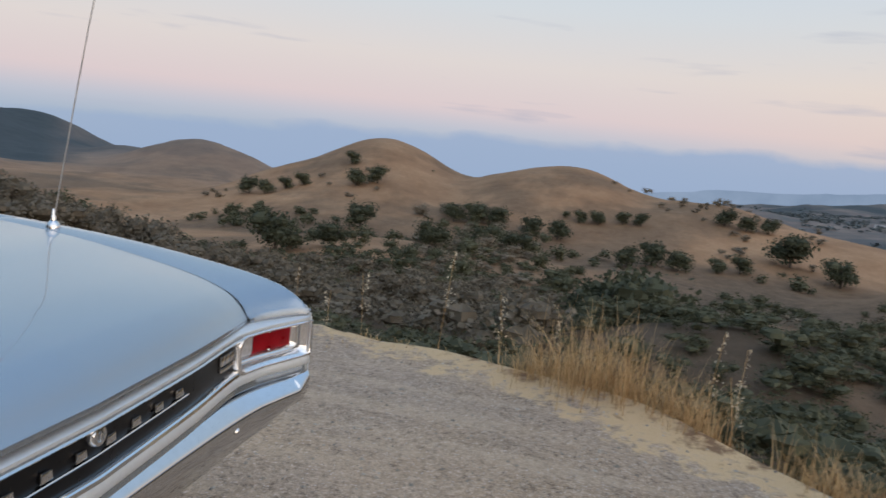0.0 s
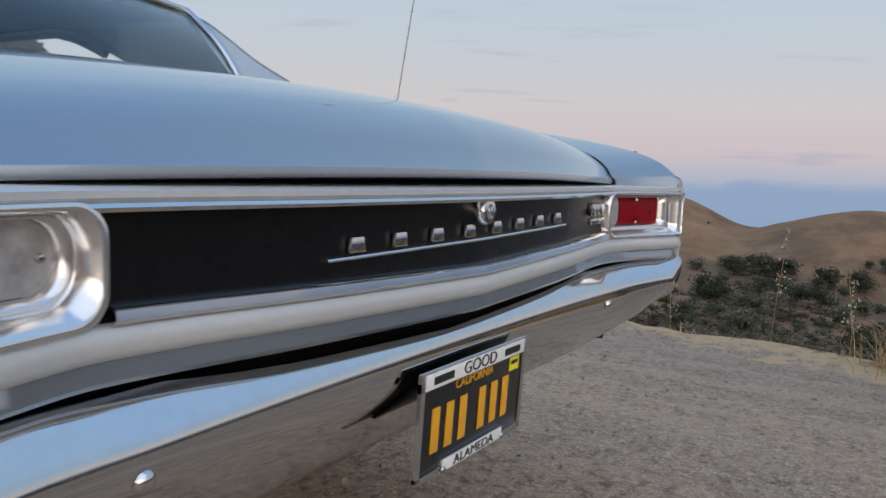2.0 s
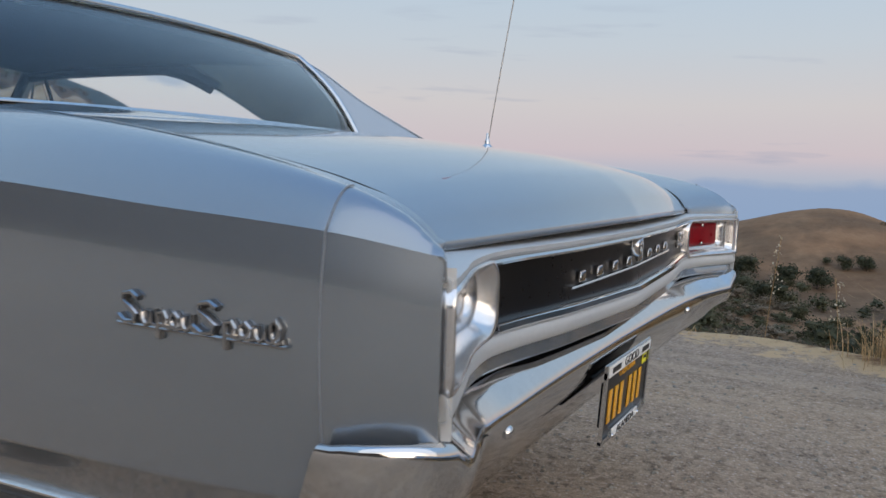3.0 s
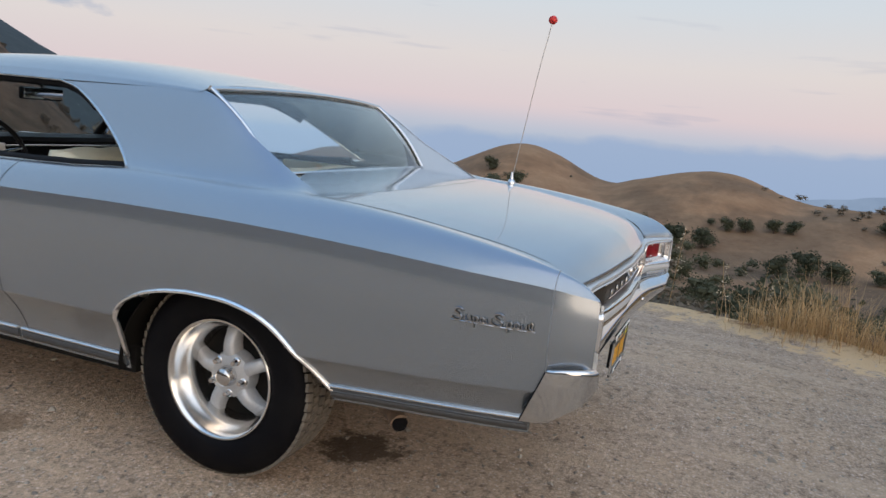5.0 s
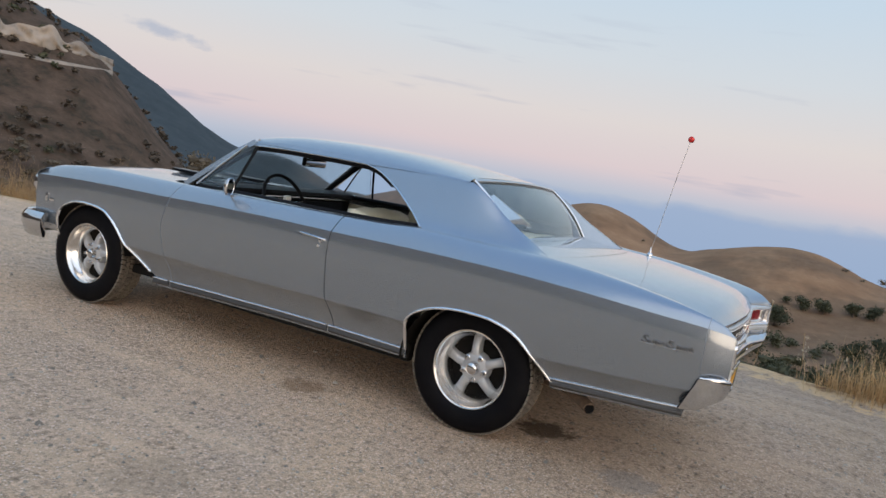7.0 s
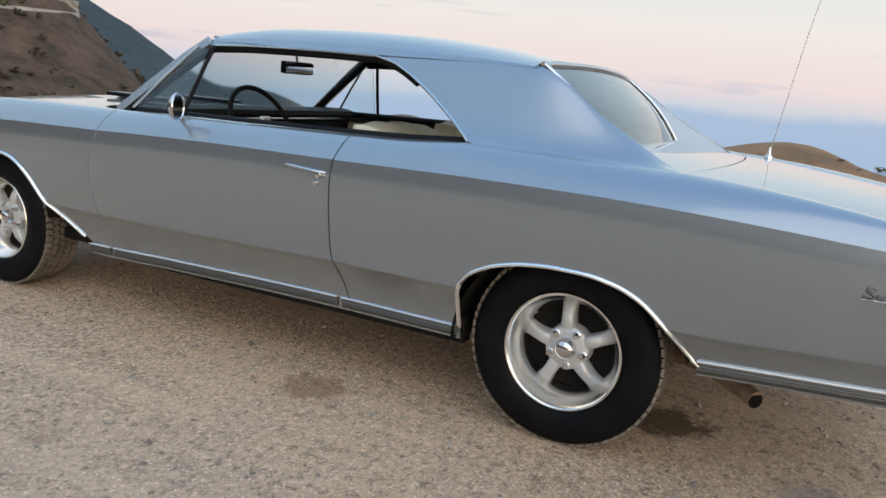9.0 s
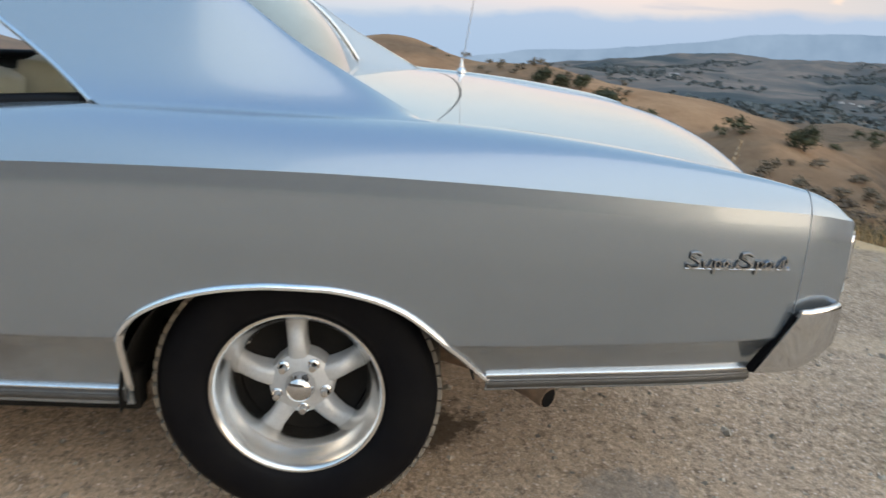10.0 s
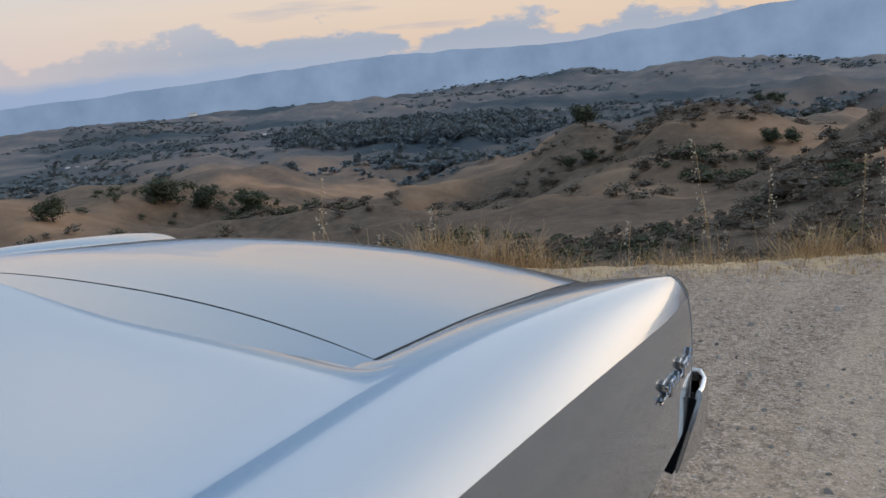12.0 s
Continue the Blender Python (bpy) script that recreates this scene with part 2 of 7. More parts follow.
def fractal(x, y, octaves=4, seed=0):
    total, weight = 0, 0
    for k in range(octaves):
        total = total + value_noise(x * 2**k + 17.3 * k, y * 2**k - 9.1 * k, seed + k) / 2**k
        weight += 1 / 2**k
    return total / weight - 0.5


# outline of the gravel pull-out, seen from above
TURNOUT = [(4.9, 1.6), (4.25, 0.0), (3.9, -0.75), (3.58, -1.35), (3.25, -1.95), (2.95, -2.4), (2.6, -2.95), (2.0, -3.65), (1.4, -4.1), (0.78, -4.4), (0.2, -4.7), (-0.4, -5.05), (-0.95, -5.4), (-2.2, -6.3),
           (-6, -8.0), (-14, -15), (-16, -30), (-24, -32), (-26, 20), (-14, 22), (-7, 13), (-3, 10.0), (0.2, 8.9), (2.2, 7.9), (4.0, 6.3), (5.0, 4.0)]


def beyond(x, y):
    """How far a place lies outside the pull-out (inside: minus)."""
    best = np.full(np.shape(x), 1e9)
    inside = np.zeros(np.shape(x), bool)
    for (ax, ay), (bx, by) in zip(TURNOUT, TURNOUT[1:] + TURNOUT[:1]):
        dx, dy = bx - ax, by - ay
        k = np.clip(((x - ax) * dx + (y - ay) * dy) / (dx * dx + dy * dy), 0, 1)
        best = np.minimum(best, np.hypot(x - ax - k * dx, y - ay - k * dy))
        inside ^= ((ay > y) != (by > y)) & (x < dx * (y - ay) / (dy if dy else 1e-9) + ax)
    return np.where(inside, -best, best)


HILLS = []


def hill(az, far, el, across, along):
    """A hill whose top stands at that bearing, distance and elevation from the car; across and along: its spread in metres."""
    a = radians(az)
    HILLS.append((far * math.cos(a), far * math.sin(a), 1.3 + far * math.tan(radians(el)), across, along, a))


hill(16.0, 480, -0.95, 52, 100)      # rounded brown hill
hill(22.0, 470, -3.6, 40, 80)
hill(2.5, 430, -1.65, 60, 90)        # its lower neighbour
hill(-8.0, 390, -3.5, 55, 80)
hill(-17.0, 370, -4.6, 60, 70)
hill(29.5, 760, -2.5, 75, 120)      # pale hill behind
hill(59.0, 1300, 6.0, 265, 300)     # far dark mountain
hill(40.0, 1300, -1.6, 120, 200)
hill(34.0, 900, -3.6, 90, 150)
hill(68.0, 170, 12.5, 44, 60)       # hillside with the road cut
hill(54.5, 135, 1.4, 17, 40)
hill(112.0, 120, 15.0, 60, 45)      # unseen bank, added to darken what the car's flank reflects
hill(150.0, 105, 15.0, 60, 40)
hill(183.0, 120, 12.0, 50, 45)
hill(-14.0, 46, -12.5, 16, 13)      # spur covered in scrub
hill(-4.0, 75, -12.0, 12, 18)
hill(16.0, 190, -9.5, 45, 50)       # grassy knee below the brown hills
hill(-74.0, 400, -4.0, 42, 60)      # hills past the tail of the car
hill(-66.0, 430, -4.5, 26, 60)
hill(-35.0, 350, -6.2, 38, 45)
hill(-25.0, 270, -6.6, 32, 40)
hill(-48.0, 240, -9.5, 40, 40)
hill(-87.0, 230, -5.0, 30, 60)
hill(-84.0, 120, -9.0, 14, 30)
hill(-101.0, 160, -1.0, 40, 60)
hill(-82.0, 800, -3.0, 90, 90)      # valley ridges
hill(-50.0, 2300, -1.9, 300, 260)
hill(-62.0, 2700, -1.3, 380, 260)
hill(-75.0, 2300, -1.0, 330, 260)
hill(-41.0, 1700, -3.3, 160, 200)
hill(-30.0, 2500, -2.2, 260, 260)
hill(-56.0, 1500, -3.6, 120, 160)
hill(-10.0, 1500, -3.6, 220, 220)


def terrain(x, y):
    r = np.hypot(x, y)
    d = beyond(x, y)
    flat = -0.075 * np.logaddexp(0, (x - 1.2) * 3) / 3 - 0.055 * np.logaddexp(0, (-y - 1.9) * 3) / 3
    flat = np.maximum(flat, -0.5) + 0.02 * fractal(x * 0.7, y * 0.7, 3, 5) * np.clip(r - 1.5, 0, 1)
    out = np.clip(d, 0, None)
    bank = 0.07 * np.exp(-((d - 0.35) / 0.35) ** 2) * (0.5 + 1.2 * value_noise(x * 1.3, y * 1.3, 3))
    deep = np.interp(r, [0, 4, 10, 25, 60, 150, 300, 500, 900, 1500, 2600, 4800], [0, 0, -3, -10, -21, -36, -48, -56, -80, -104, -130, -165])
    az = np.degrees(np.arctan2(y, x))
    fall = np.clip((az + 22) / 24, 0, 1) * np.clip((52 - az) / 10, 0, 1)
    deep = deep - fall * fall * (3 - 2 * fall) * np.clip(r - 550, 0, None) * 0.047
    # the side valley beyond the tail
    deep = deep - 20 * np.exp(-(((az + 55) / 11) ** 2)) * np.clip((r - 180) / 120, 0, 1) * np.clip((1100 - r) / 400, 0, 1)
    slope = np.maximum(-0.62 * out, deep)
    slope = np.where(out > 0, np.minimum(slope, 0), 0)
    rise = np.zeros(np.shape(x))
    for hx, hy, top_z, across, along, a in HILLS:
        u = ((x - hx) * math.cos(a) + (y - hy) * math.sin(a)) / along
        v = (-(x - hx) * math.sin(a) + (y - hy) * math.cos(a)) / across
        lump = np.clip(top_z - deep, 0, None) / (1 + 0.28 * (u * u + v * v)) ** 2.6
        rise = rise + lump**5
    hills = deep + rise**0.2
    rough = fractal(x / 60, y / 60, 4, 11) * np.clip(r / 25, 0, 9) + fractal(x / 280, y / 280, 5, 21) * np.clip(r / 32 - 16, 0, 60)
    gullies = np.abs(fractal(x / 85, y / 85, 4, 27)) * 4 - 0.5
    rough = rough + np.clip(gullies, -0.5, 0.6) * np.clip((-az - 22) / 12, 0, 1) * np.clip((r - 70) / 120, 0, 1) * np.clip(r / 22, 0, 12)
    wild = np.maximum(hills, deep) + rough
    k = np.clip((out - 1.0) / 25, 0, 1)
    wild = np.minimum(wild, np.where(out < 30, -0.3 * out + 60 * k, 1e4))
    z = np.where(out > 0, slope * (1 - k) + wild * k, 0)
    return z + flat * np.clip(1 - out / 20, 0, 1) + bank * (d > -0.6)


def surface(name, verts, faces, mat, smooth=True):
    me = bpy.data.meshes.new(name)
    me.from_pydata([tuple(v) for v in verts], [], [tuple(f) for f in faces])
    me.polygons.foreach_set("use_smooth", [smooth] * len(me.polygons))
    if mat:
        me.materials.append(mat)
    me.update()
    return me


def lattice(rows, columns, wrap=False):
    """Quads over a lattice of points, rows by columns."""
    j = np.arange(columns if wrap else columns - 1)
    i = np.arange(rows - 1)[:, None] * columns
    a, b = i + j, i + (j + 1) % columns
    return np.stack([a, b, b + columns, a + columns], -1).reshape(-1, 4)


def ground_material():
    m = bpy.data.materials.new("ground_soil_and_dry_grass")
    m.use_nodes = True
    t = m.node_tree
    b = t.nodes["Principled BSDF"]
    b.inputs["Roughness"].default_value = 0.95
    b.inputs["Specular IOR Level"].default_value = 0.15
    tc = t.nodes.new("ShaderNodeTexCoord")
    zone = t.nodes.new("ShaderNodeAttribute")
    zone.attribute_name = "zone"
    zs = t.nodes.new("ShaderNodeSeparateColor")
    t.links.new(zone.outputs["Color"], zs.inputs[0])

    def noise_at(scale, detail=6.0, rough=0.6):
        n = node(t, "ShaderNodeTexNoise", Scale=scale, Detail=detail, Roughness=rough)
        t.links.new(tc.outputs["Object"], n.inputs["Vector"])
        return n.outputs["Fac"]

    # gravel: packed grey-brown grit with pale and dark stones, dusty tan patches
    # packed grit: coarse stones over tan dust, with darker damp blotches and greyer wheel-worn ground
    grit = ramp(t, noise_at(70, 10, 0.85), [(0.38, (0.09, 0.070, 0.050)), (0.46, (0.30, 0.232, 0.158)), (0.54, (0.44, 0.345, 0.24)), (0.63, (0.76, 0.65, 0.50))])
    patches = ramp(t, noise_at(0.7, 5), [(0.40, (0.0, 0.0, 0.0)), (0.62, (1, 1, 1))])
    grit = mixed(t, maths(t, "MULTIPLY", patches, 0.55), grit, (0.50, 0.375, 0.235))
    grey = ramp(t, noise_at(0.45, 4), [(0.46, (0, 0, 0)), (0.62, (1, 1, 1))])
    grit = mixed(t, maths(t, "MULTIPLY", grey, 0.4), grit, (0.36, 0.305, 0.245))
    blot = ramp(t, noise_at(7.0, 9, 0.8), [(0.38, (1, 1, 1)), (0.47, (0, 0, 0))])
    grit = mixed(t, maths(t, "MULTIPLY", blot, 0.55), grit, (0.17, 0.13, 0.088))
    lumps = ramp(t, noise_at(24.0, 8, 0.8), [(0.41, (1, 1, 1)), (0.48, (0, 0, 0))])
    grit = mixed(t, maths(t, "MULTIPLY", lumps, 0.75), grit, (0.13, 0.10, 0.072))
    pale = ramp(t, noise_at(33.0, 8, 0.8), [(0.52, (0, 0, 0)), (0.60, (1, 1, 1))])
    grit = mixed(t, maths(t, "MULTIPLY", pale, 0.65), grit, (0.60, 0.50, 0.37))
    # drawn-out wheel marks along the pull-out
    drag = t.nodes.new("ShaderNodeMapping")
    drag.inputs["Rotation"].default_value = (0, 0, radians(24))
    drag.inputs["Scale"].default_value = (3.2, 0.35, 1)
    t.links.new(tc.outputs["Object"], drag.inputs[0])
    ruts = node(t, "ShaderNodeTexNoise", Scale=1.1, Detail=5.0, Roughness=0.6)
    t.links.new(drag.outputs[0], ruts.inputs["Vector"])
    grit = mixed(t, maths(t, "MULTIPLY", ramp(t, ruts.outputs["Fac"], [(0.52, (0, 0, 0)), (0.66, (1, 1, 1))]), 0.45), grit, (0.52, 0.42, 0.29))
    pebble = t.nodes.new("ShaderNodeTexVoronoi")
    pebble.inputs["Scale"].default_value = 58.0
    t.links.new(tc.outputs["Object"], pebble.inputs["Vector"])
    chips = ramp(t, pebble.outputs["Distance"], [(0.16, (1, 1, 1)), (0.34, (0, 0, 0))])
    chip_tone = ramp(t, pebble.outputs["Color"], [(0.2, (0.17, 0.15, 0.125)), (0.55, (0.46, 0.41, 0.34)), (0.85, (0.74, 0.69, 0.61))])
    grit = mixed(t, maths(t, "MULTIPLY", chips, 0.65), grit, chip_tone)

    place = t.nodes.new("ShaderNodeSeparateXYZ")
    t.links.new(tc.outputs["Object"], place.inputs[0])
    lean = maths(t, "ADD", maths(t, "MULTIPLY", place.outputs[0], -0.6), maths(t, "MULTIPLY", place.outputs[1], 0.8))
    lean = maths(t, "ADD", lean, maths(t, "MULTIPLY", maths(t, "SUBTRACT", noise_at(0.8, 5, 0.65), 0.5), 3.0))
    # colour multiplied up towards front left, greyer towards the tail, ragged by noise
    dusty = ramp(t, maths(t, "DIVIDE", maths(t, "ADD", lean, 3.2), 5.0), [(0.1, (0, 0, 0)), (0.8, (1, 1, 1))])
    grit = mixed(t, 1.0, grit, mixed(t, dusty, (1.07, 1.01, 1.03), (1.58, 1.455, 1.44)), "MULTIPLY")

    def spot(x, y, size, colour, amount):
        """A spill on the gravel with a ragged rim."""
        nonlocal grit
        d = t.nodes.new("ShaderNodeVectorMath")
        d.operation = "DISTANCE"
        t.links.new(tc.outputs["Object"], d.inputs[0])
        d.inputs[1].default_value = (x, y, 0)
        f = maths(t, "SUBTRACT", 1.0, maths(t, "DIVIDE", d.outputs["Value"], size))
        f = maths(t, "ADD", f, maths(t, "MULTIPLY", maths(t, "SUBTRACT", noise_at(14, 6, 0.75), 0.5), 1.6))
        grit = mixed(t, maths(t, "MULTIPLY", ramp(t, f, [(0.35, (0, 0, 0)), (0.55, (1, 1, 1))]), amount), grit, colour)

    spot(-0.40, -0.30, 0.26, (0.085, 0.055, 0.034), 0.85)
    spot(-0.97, 0.93, 0.22, (0.25, 0.15, 0.08), 0.6)
    spot(-0.75, -0.85, 0.24, (0.27, 0.26, 0.25), 0.4)
    spot(-2.3, 0.6, 0.3, (0.34, 0.25, 0.17), 0.35)
    # dry grass slopes
    tan = ramp(t, noise_at(0.05, 8, 0.65), [(0.3, (0.20, 0.110, 0.060)), (0.5, (0.295, 0.172, 0.096)), (0.7, (0.375, 0.232, 0.134))])
    tan = mixed(t, maths(t, "MULTIPLY", ramp(t, noise_at(0.6, 6, 0.7), [(0.4, (0, 0, 0)), (0.6, (1, 1, 1))]), 0.35), tan, (0.225, 0.125, 0.060))
    scrub = ramp(t, noise_at(0.25, 7, 0.7), [(0.3, (0.056, 0.042, 0.028)), (0.7, (0.150, 0.102, 0.066))])
    # the blue of distant haze is put into this woods colour
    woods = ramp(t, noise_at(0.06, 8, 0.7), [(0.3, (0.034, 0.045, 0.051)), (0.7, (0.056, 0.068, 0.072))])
    brush = ramp(t, noise_at(0.018, 7, 0.62), [(0.50, (0, 0, 0)), (0.60, (1, 1, 1))])
    wild = mixed(t, maths(t, "MULTIPLY", brush, 0.55), tan, scrub)
    heath = ramp(t, noise_at(0.22, 9, 0.78), [(0.34, (0.030, 0.030, 0.018)), (0.46, (0.080, 0.052, 0.034)), (0.60, (0.125, 0.082, 0.055)), (0.72, (0.22, 0.165, 0.12))])
    wild = mixed(t, zs.outputs[1], wild, scrub)
    wild = mixed(t, zone.outputs["Alpha"], heath, wild)
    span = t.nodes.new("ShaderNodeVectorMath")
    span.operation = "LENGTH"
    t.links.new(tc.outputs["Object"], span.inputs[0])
    # haze painted as paler, greyer ground that takes over with distance
    hazed_chaparral = ramp(t, noise_at(0.012, 8, 0.7), [(0.36, (0.090, 0.096, 0.098)), (0.50, (0.136, 0.116, 0.106)), (0.64, (0.200, 0.162, 0.136))])
    wild = mixed(t, ramp(t, maths(t, "DIVIDE", span.outputs["Value"], 2000), [(0.22, (0, 0, 0)), (0.48, (0.95, 0.95, 0.95))]), wild, hazed_chaparral)
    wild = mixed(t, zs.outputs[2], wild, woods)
    edge = maths(t, "ADD", zs.outputs[0], maths(t, "MULTIPLY", maths(t, "SUBTRACT", noise_at(4.0, 7, 0.7), 0.5), 0.9))
    straw = (0.66, 0.47, 0.27)
    col = ramp(t, edge, [(0.46, (0, 0, 0)), (0.54, (1, 1, 1))])
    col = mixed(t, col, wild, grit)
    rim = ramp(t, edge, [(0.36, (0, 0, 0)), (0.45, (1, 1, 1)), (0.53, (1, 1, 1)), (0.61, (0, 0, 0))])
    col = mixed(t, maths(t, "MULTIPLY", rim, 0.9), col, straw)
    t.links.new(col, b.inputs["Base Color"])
    bp = node(t, "ShaderNodeBump", Strength=0.7, Distance=0.035)
    rubble = t.nodes.new("ShaderNodeTexVoronoi")
    rubble.inputs["Scale"].default_value = 24.0
    t.links.new(tc.outputs["Object"], rubble.inputs["Vector"])
    lumpy = maths(t, "MULTIPLY", ramp(t, rubble.outputs["Distance"], [(0.12, (1, 1, 1)), (0.42, (0, 0, 0))]), 0.45)
    t.links.new(maths(t, "ADD", maths(t, "ADD", maths(t, "ADD", noise_at(40, 9, 0.85), noise_at(9, 8, 0.75)), maths(t, "MULTIPLY", chips, 0.25)), lumpy), bp.inputs["Height"])
    t.links.new(bp.outputs[0], b.inputs["Normal"])
    return m


def build_ground():
    """One sheet from the car to the horizon: rings that widen outwards, denser in the open views."""
    fine = np.arange(-112, 66, 0.42)
    coarse = np.arange(66, 248, 3.0)
    az = np.radians(np.r_[fine, coarse])
    near = np.r_[0.0005, 0.2, np.arange(0.4, 12, 0.12)]
    far = 12 * (4900 / 12) ** np.linspace(0, 1, 225)[1:]
    r = np.r_[near, far]
    x, y = r[:, None] * np.cos(az), r[:, None] * np.sin(az)
    z = terrain(x, y)
    verts = np.stack([x, y, z], -1).reshape(-1, 3)
    me = surface("ground", verts, lattice(len(r), len(az), True), ground_material())
    d = beyond(x, y).ravel()
    xr, yr_ = x.ravel(), y.ravel()
    rr, aa = np.hypot(xr, yr_), np.degrees(np.arctan2(yr_, xr))
    gravel = np.clip(0.5 - d * 0.5, 0, 1)
    # brush where the slope near the pull-out and the gullies are overgrown
    low = np.interp(rr, [0, 4, 10, 25, 60, 150, 300, 500, 900, 1500, 2600, 4800], [0, 0, -3, -10, -21, -36, -48, -56, -80, -104, -130, -165])
    hollow = np.clip(1.3 - (z.ravel() - low) / 9, 0, 1)
    gully = np.clip(fractal(xr / 90, yr_ / 90, 3, 31) * 5 + 0.25, 0, 1) * (0.25 + 0.75 * hollow)
    scrub = np.where(rr < 120, np.clip((d - 2) / 6, 0, 1), gully * np.clip(1.5 - rr / 900, 0, 1))
    far_side = np.clip((-aa - 20) / 8, 0, 1) * np.clip((rr - 70) / 60, 0, 1)
    scrub = np.maximum(scrub, far_side * np.clip(0.66 + fractal(xr / 70, yr_ / 70, 3, 35) * 4.0, 0, 0.95))
    heath = np.clip((aa - 43) / 3, 0, 1) * ((aa < 120) | (rr > 20))  * (d > 1) * (rr < 420)
    scrub = scrub * (1 - heath)
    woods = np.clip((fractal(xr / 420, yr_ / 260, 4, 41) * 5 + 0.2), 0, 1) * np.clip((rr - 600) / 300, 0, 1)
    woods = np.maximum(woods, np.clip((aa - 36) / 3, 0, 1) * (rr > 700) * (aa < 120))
    zone = me.color_attributes.new("zone", "FLOAT_COLOR", "POINT")
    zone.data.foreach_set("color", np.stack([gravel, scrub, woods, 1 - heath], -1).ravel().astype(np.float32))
    return tagged(new("ground", me), "grey-brown gravel pull-out falling away to dry brown hills", "ground", kind="structure")


ground = build_ground()

# ---- mesh helpers ----
def spline(xs, ys):
    """A smooth curve through points: a function of one number or an array."""
    xs, ys = np.array(xs, float), np.array(ys, float)
    h, s = np.diff(xs), np.diff(ys) / np.diff(xs)
    m = np.r_[s[0], np.where(s[:-1] * s[1:] > 0, 2 * s[:-1] * s[1:] / (s[:-1] + s[1:] + 1e-12 * ((s[:-1] + s[1:]) == 0)), 0), s[-1]]

    def value(x):
        x = np.clip(x, xs[0], xs[-1])
        k = np.clip(np.searchsorted(xs, x) - 1, 0, len(h) - 1)
        t = (x - xs[k]) / h[k]
        return ys[k] * (1 + 2 * t) * (1 - t) ** 2 + m[k] * h[k] * t * (1 - t) ** 2 + ys[k + 1] * t * t * (3 - 2 * t) + m[k + 1] * h[k] * t * t * (t - 1)

    return value


def part(name, me, parent, label="", mat=None, at=None):
    """Links a mesh as one object under a thing or a part."""
    if isinstance(me, bmesh.types.BMesh):
        bm, me = me, bpy.data.meshes.new(name)
        bm.to_mesh(me)
        bm.free()
    if mat:
        me.materials.clear()
        me.materials.append(mat)
    ob = new(name, me)
    ob.parent = parent
    if at is not None:
        ob.matrix_basis = at
    return tagged(ob, label) if label else ob


def empty(name, m=None):
    ob = new(name)
    if m is not None:
        ob.matrix_basis = m
    return ob


def sheet(name, points, mat, flip=False, thick=0.0, wrap=False):
    """A smooth skin over a lattice of points (rows, columns, 3), doubled to a thickness inwards."""
    points = np.asarray(points, float)
    rows, columns = points.shape[:2]
    f = lattice(rows, columns, wrap)
    if flip:
        f = f[:, ::-1]
    v = points.reshape(-1, 3)
    if not thick:
        return surface(name, v, f, mat)
    bm = bmesh.new()
    vs = [bm.verts.new(p) for p in v]
    for q in f:
        try:
            bm.faces.new([vs[k] for k in q])
        except ValueError:
            pass
    bmesh.ops.remove_doubles(bm, verts=bm.verts, dist=1e-5)
    bm.normal_update()
    bmesh.ops.solidify(bm, geom=list(bm.faces), thickness=-thick)
    for fc in bm.faces:
        fc.smooth = True
    me = bpy.data.meshes.new(name)
    bm.to_mesh(me)
    bm.free()
    me.materials.append(mat)
    sharpen(me)
    return me


def sharpen(me, degrees=38):
    """Keeps edges that turn more than so many degrees crisp."""
    bm = bmesh.new()
    bm.from_mesh(me)
    for e in bm.edges:
        if len(e.link_faces) == 2 and e.calc_face_angle(0) > radians(degrees):
            e.smooth = False
    bm.to_mesh(me)
    bm.free()


def sweep(name, path, profile, mat, up=(0, 0, 1), closed=True, caps=True, smooth=True):
    """A profile of (out, up) pairs carried along a path; out is to the right of the way as seen from above. profile may be one outline a station."""
    path = [Vector(p) for p in path]
    up = Vector(up)
    n = len(path)
    profiles = profile if isinstance(profile[0][0], (tuple, list)) else [profile] * n
    verts = []
    for k, p in enumerate(path):
        way = (path[min(k + 1, n - 1)] - path[max(k - 1, 0)]).normalized()
        right = way.cross(up).normalized()
        top = right.cross(way).normalized()
        verts += [p + right * a + top * b for a, b in profiles[k]]
    m = len(profiles[0])
    faces = [tuple(q) for q in lattice(n, m, closed)]
    if caps and closed:
        faces += [tuple(range(m))[::-1], tuple((n - 1) * m + j for j in range(m))]
    me = surface(name, verts, faces, mat, smooth)
    bm = bmesh.new()
    bm.from_mesh(me)
    bmesh.ops.recalc_face_normals(bm, faces=bm.faces)
    bm.to_mesh(me)
    bm.free()
    sharpen(me, 50)
    return me


def ring(radius, count=8):
    return [(radius * math.cos(k * math.tau / count), radius * math.sin(k * math.tau / count)) for k in range(count)]


def tube(name, path, radius, mat, count=8, up=(0, 0, 1)):
    return sweep(name, path, ring(radius, count), mat, up)


def lathe(name, profile, mat, count=48, axis="X"):
    """Turns a profile of (radius, along) about an axis."""
    verts = []
    for r, h in profile:
        for k in range(count):
            a = k * math.tau / count
            c, s = r * math.cos(a), r * math.sin(a)
            verts.append({"X": (h, c, s), "Y": (c, h, s), "Z": (c, s, h)}[axis])
    me = surface(name, verts, lattice(len(profile), count, True), mat)
    bm = bmesh.new()
    bm.from_mesh(me)
    bmesh.ops.remove_doubles(bm, verts=bm.verts, dist=1e-6)
    bmesh.ops.recalc_face_normals(bm, faces=bm.faces)
    bm.to_mesh(me)
    bm.free()
    sharpen(me)
    return me


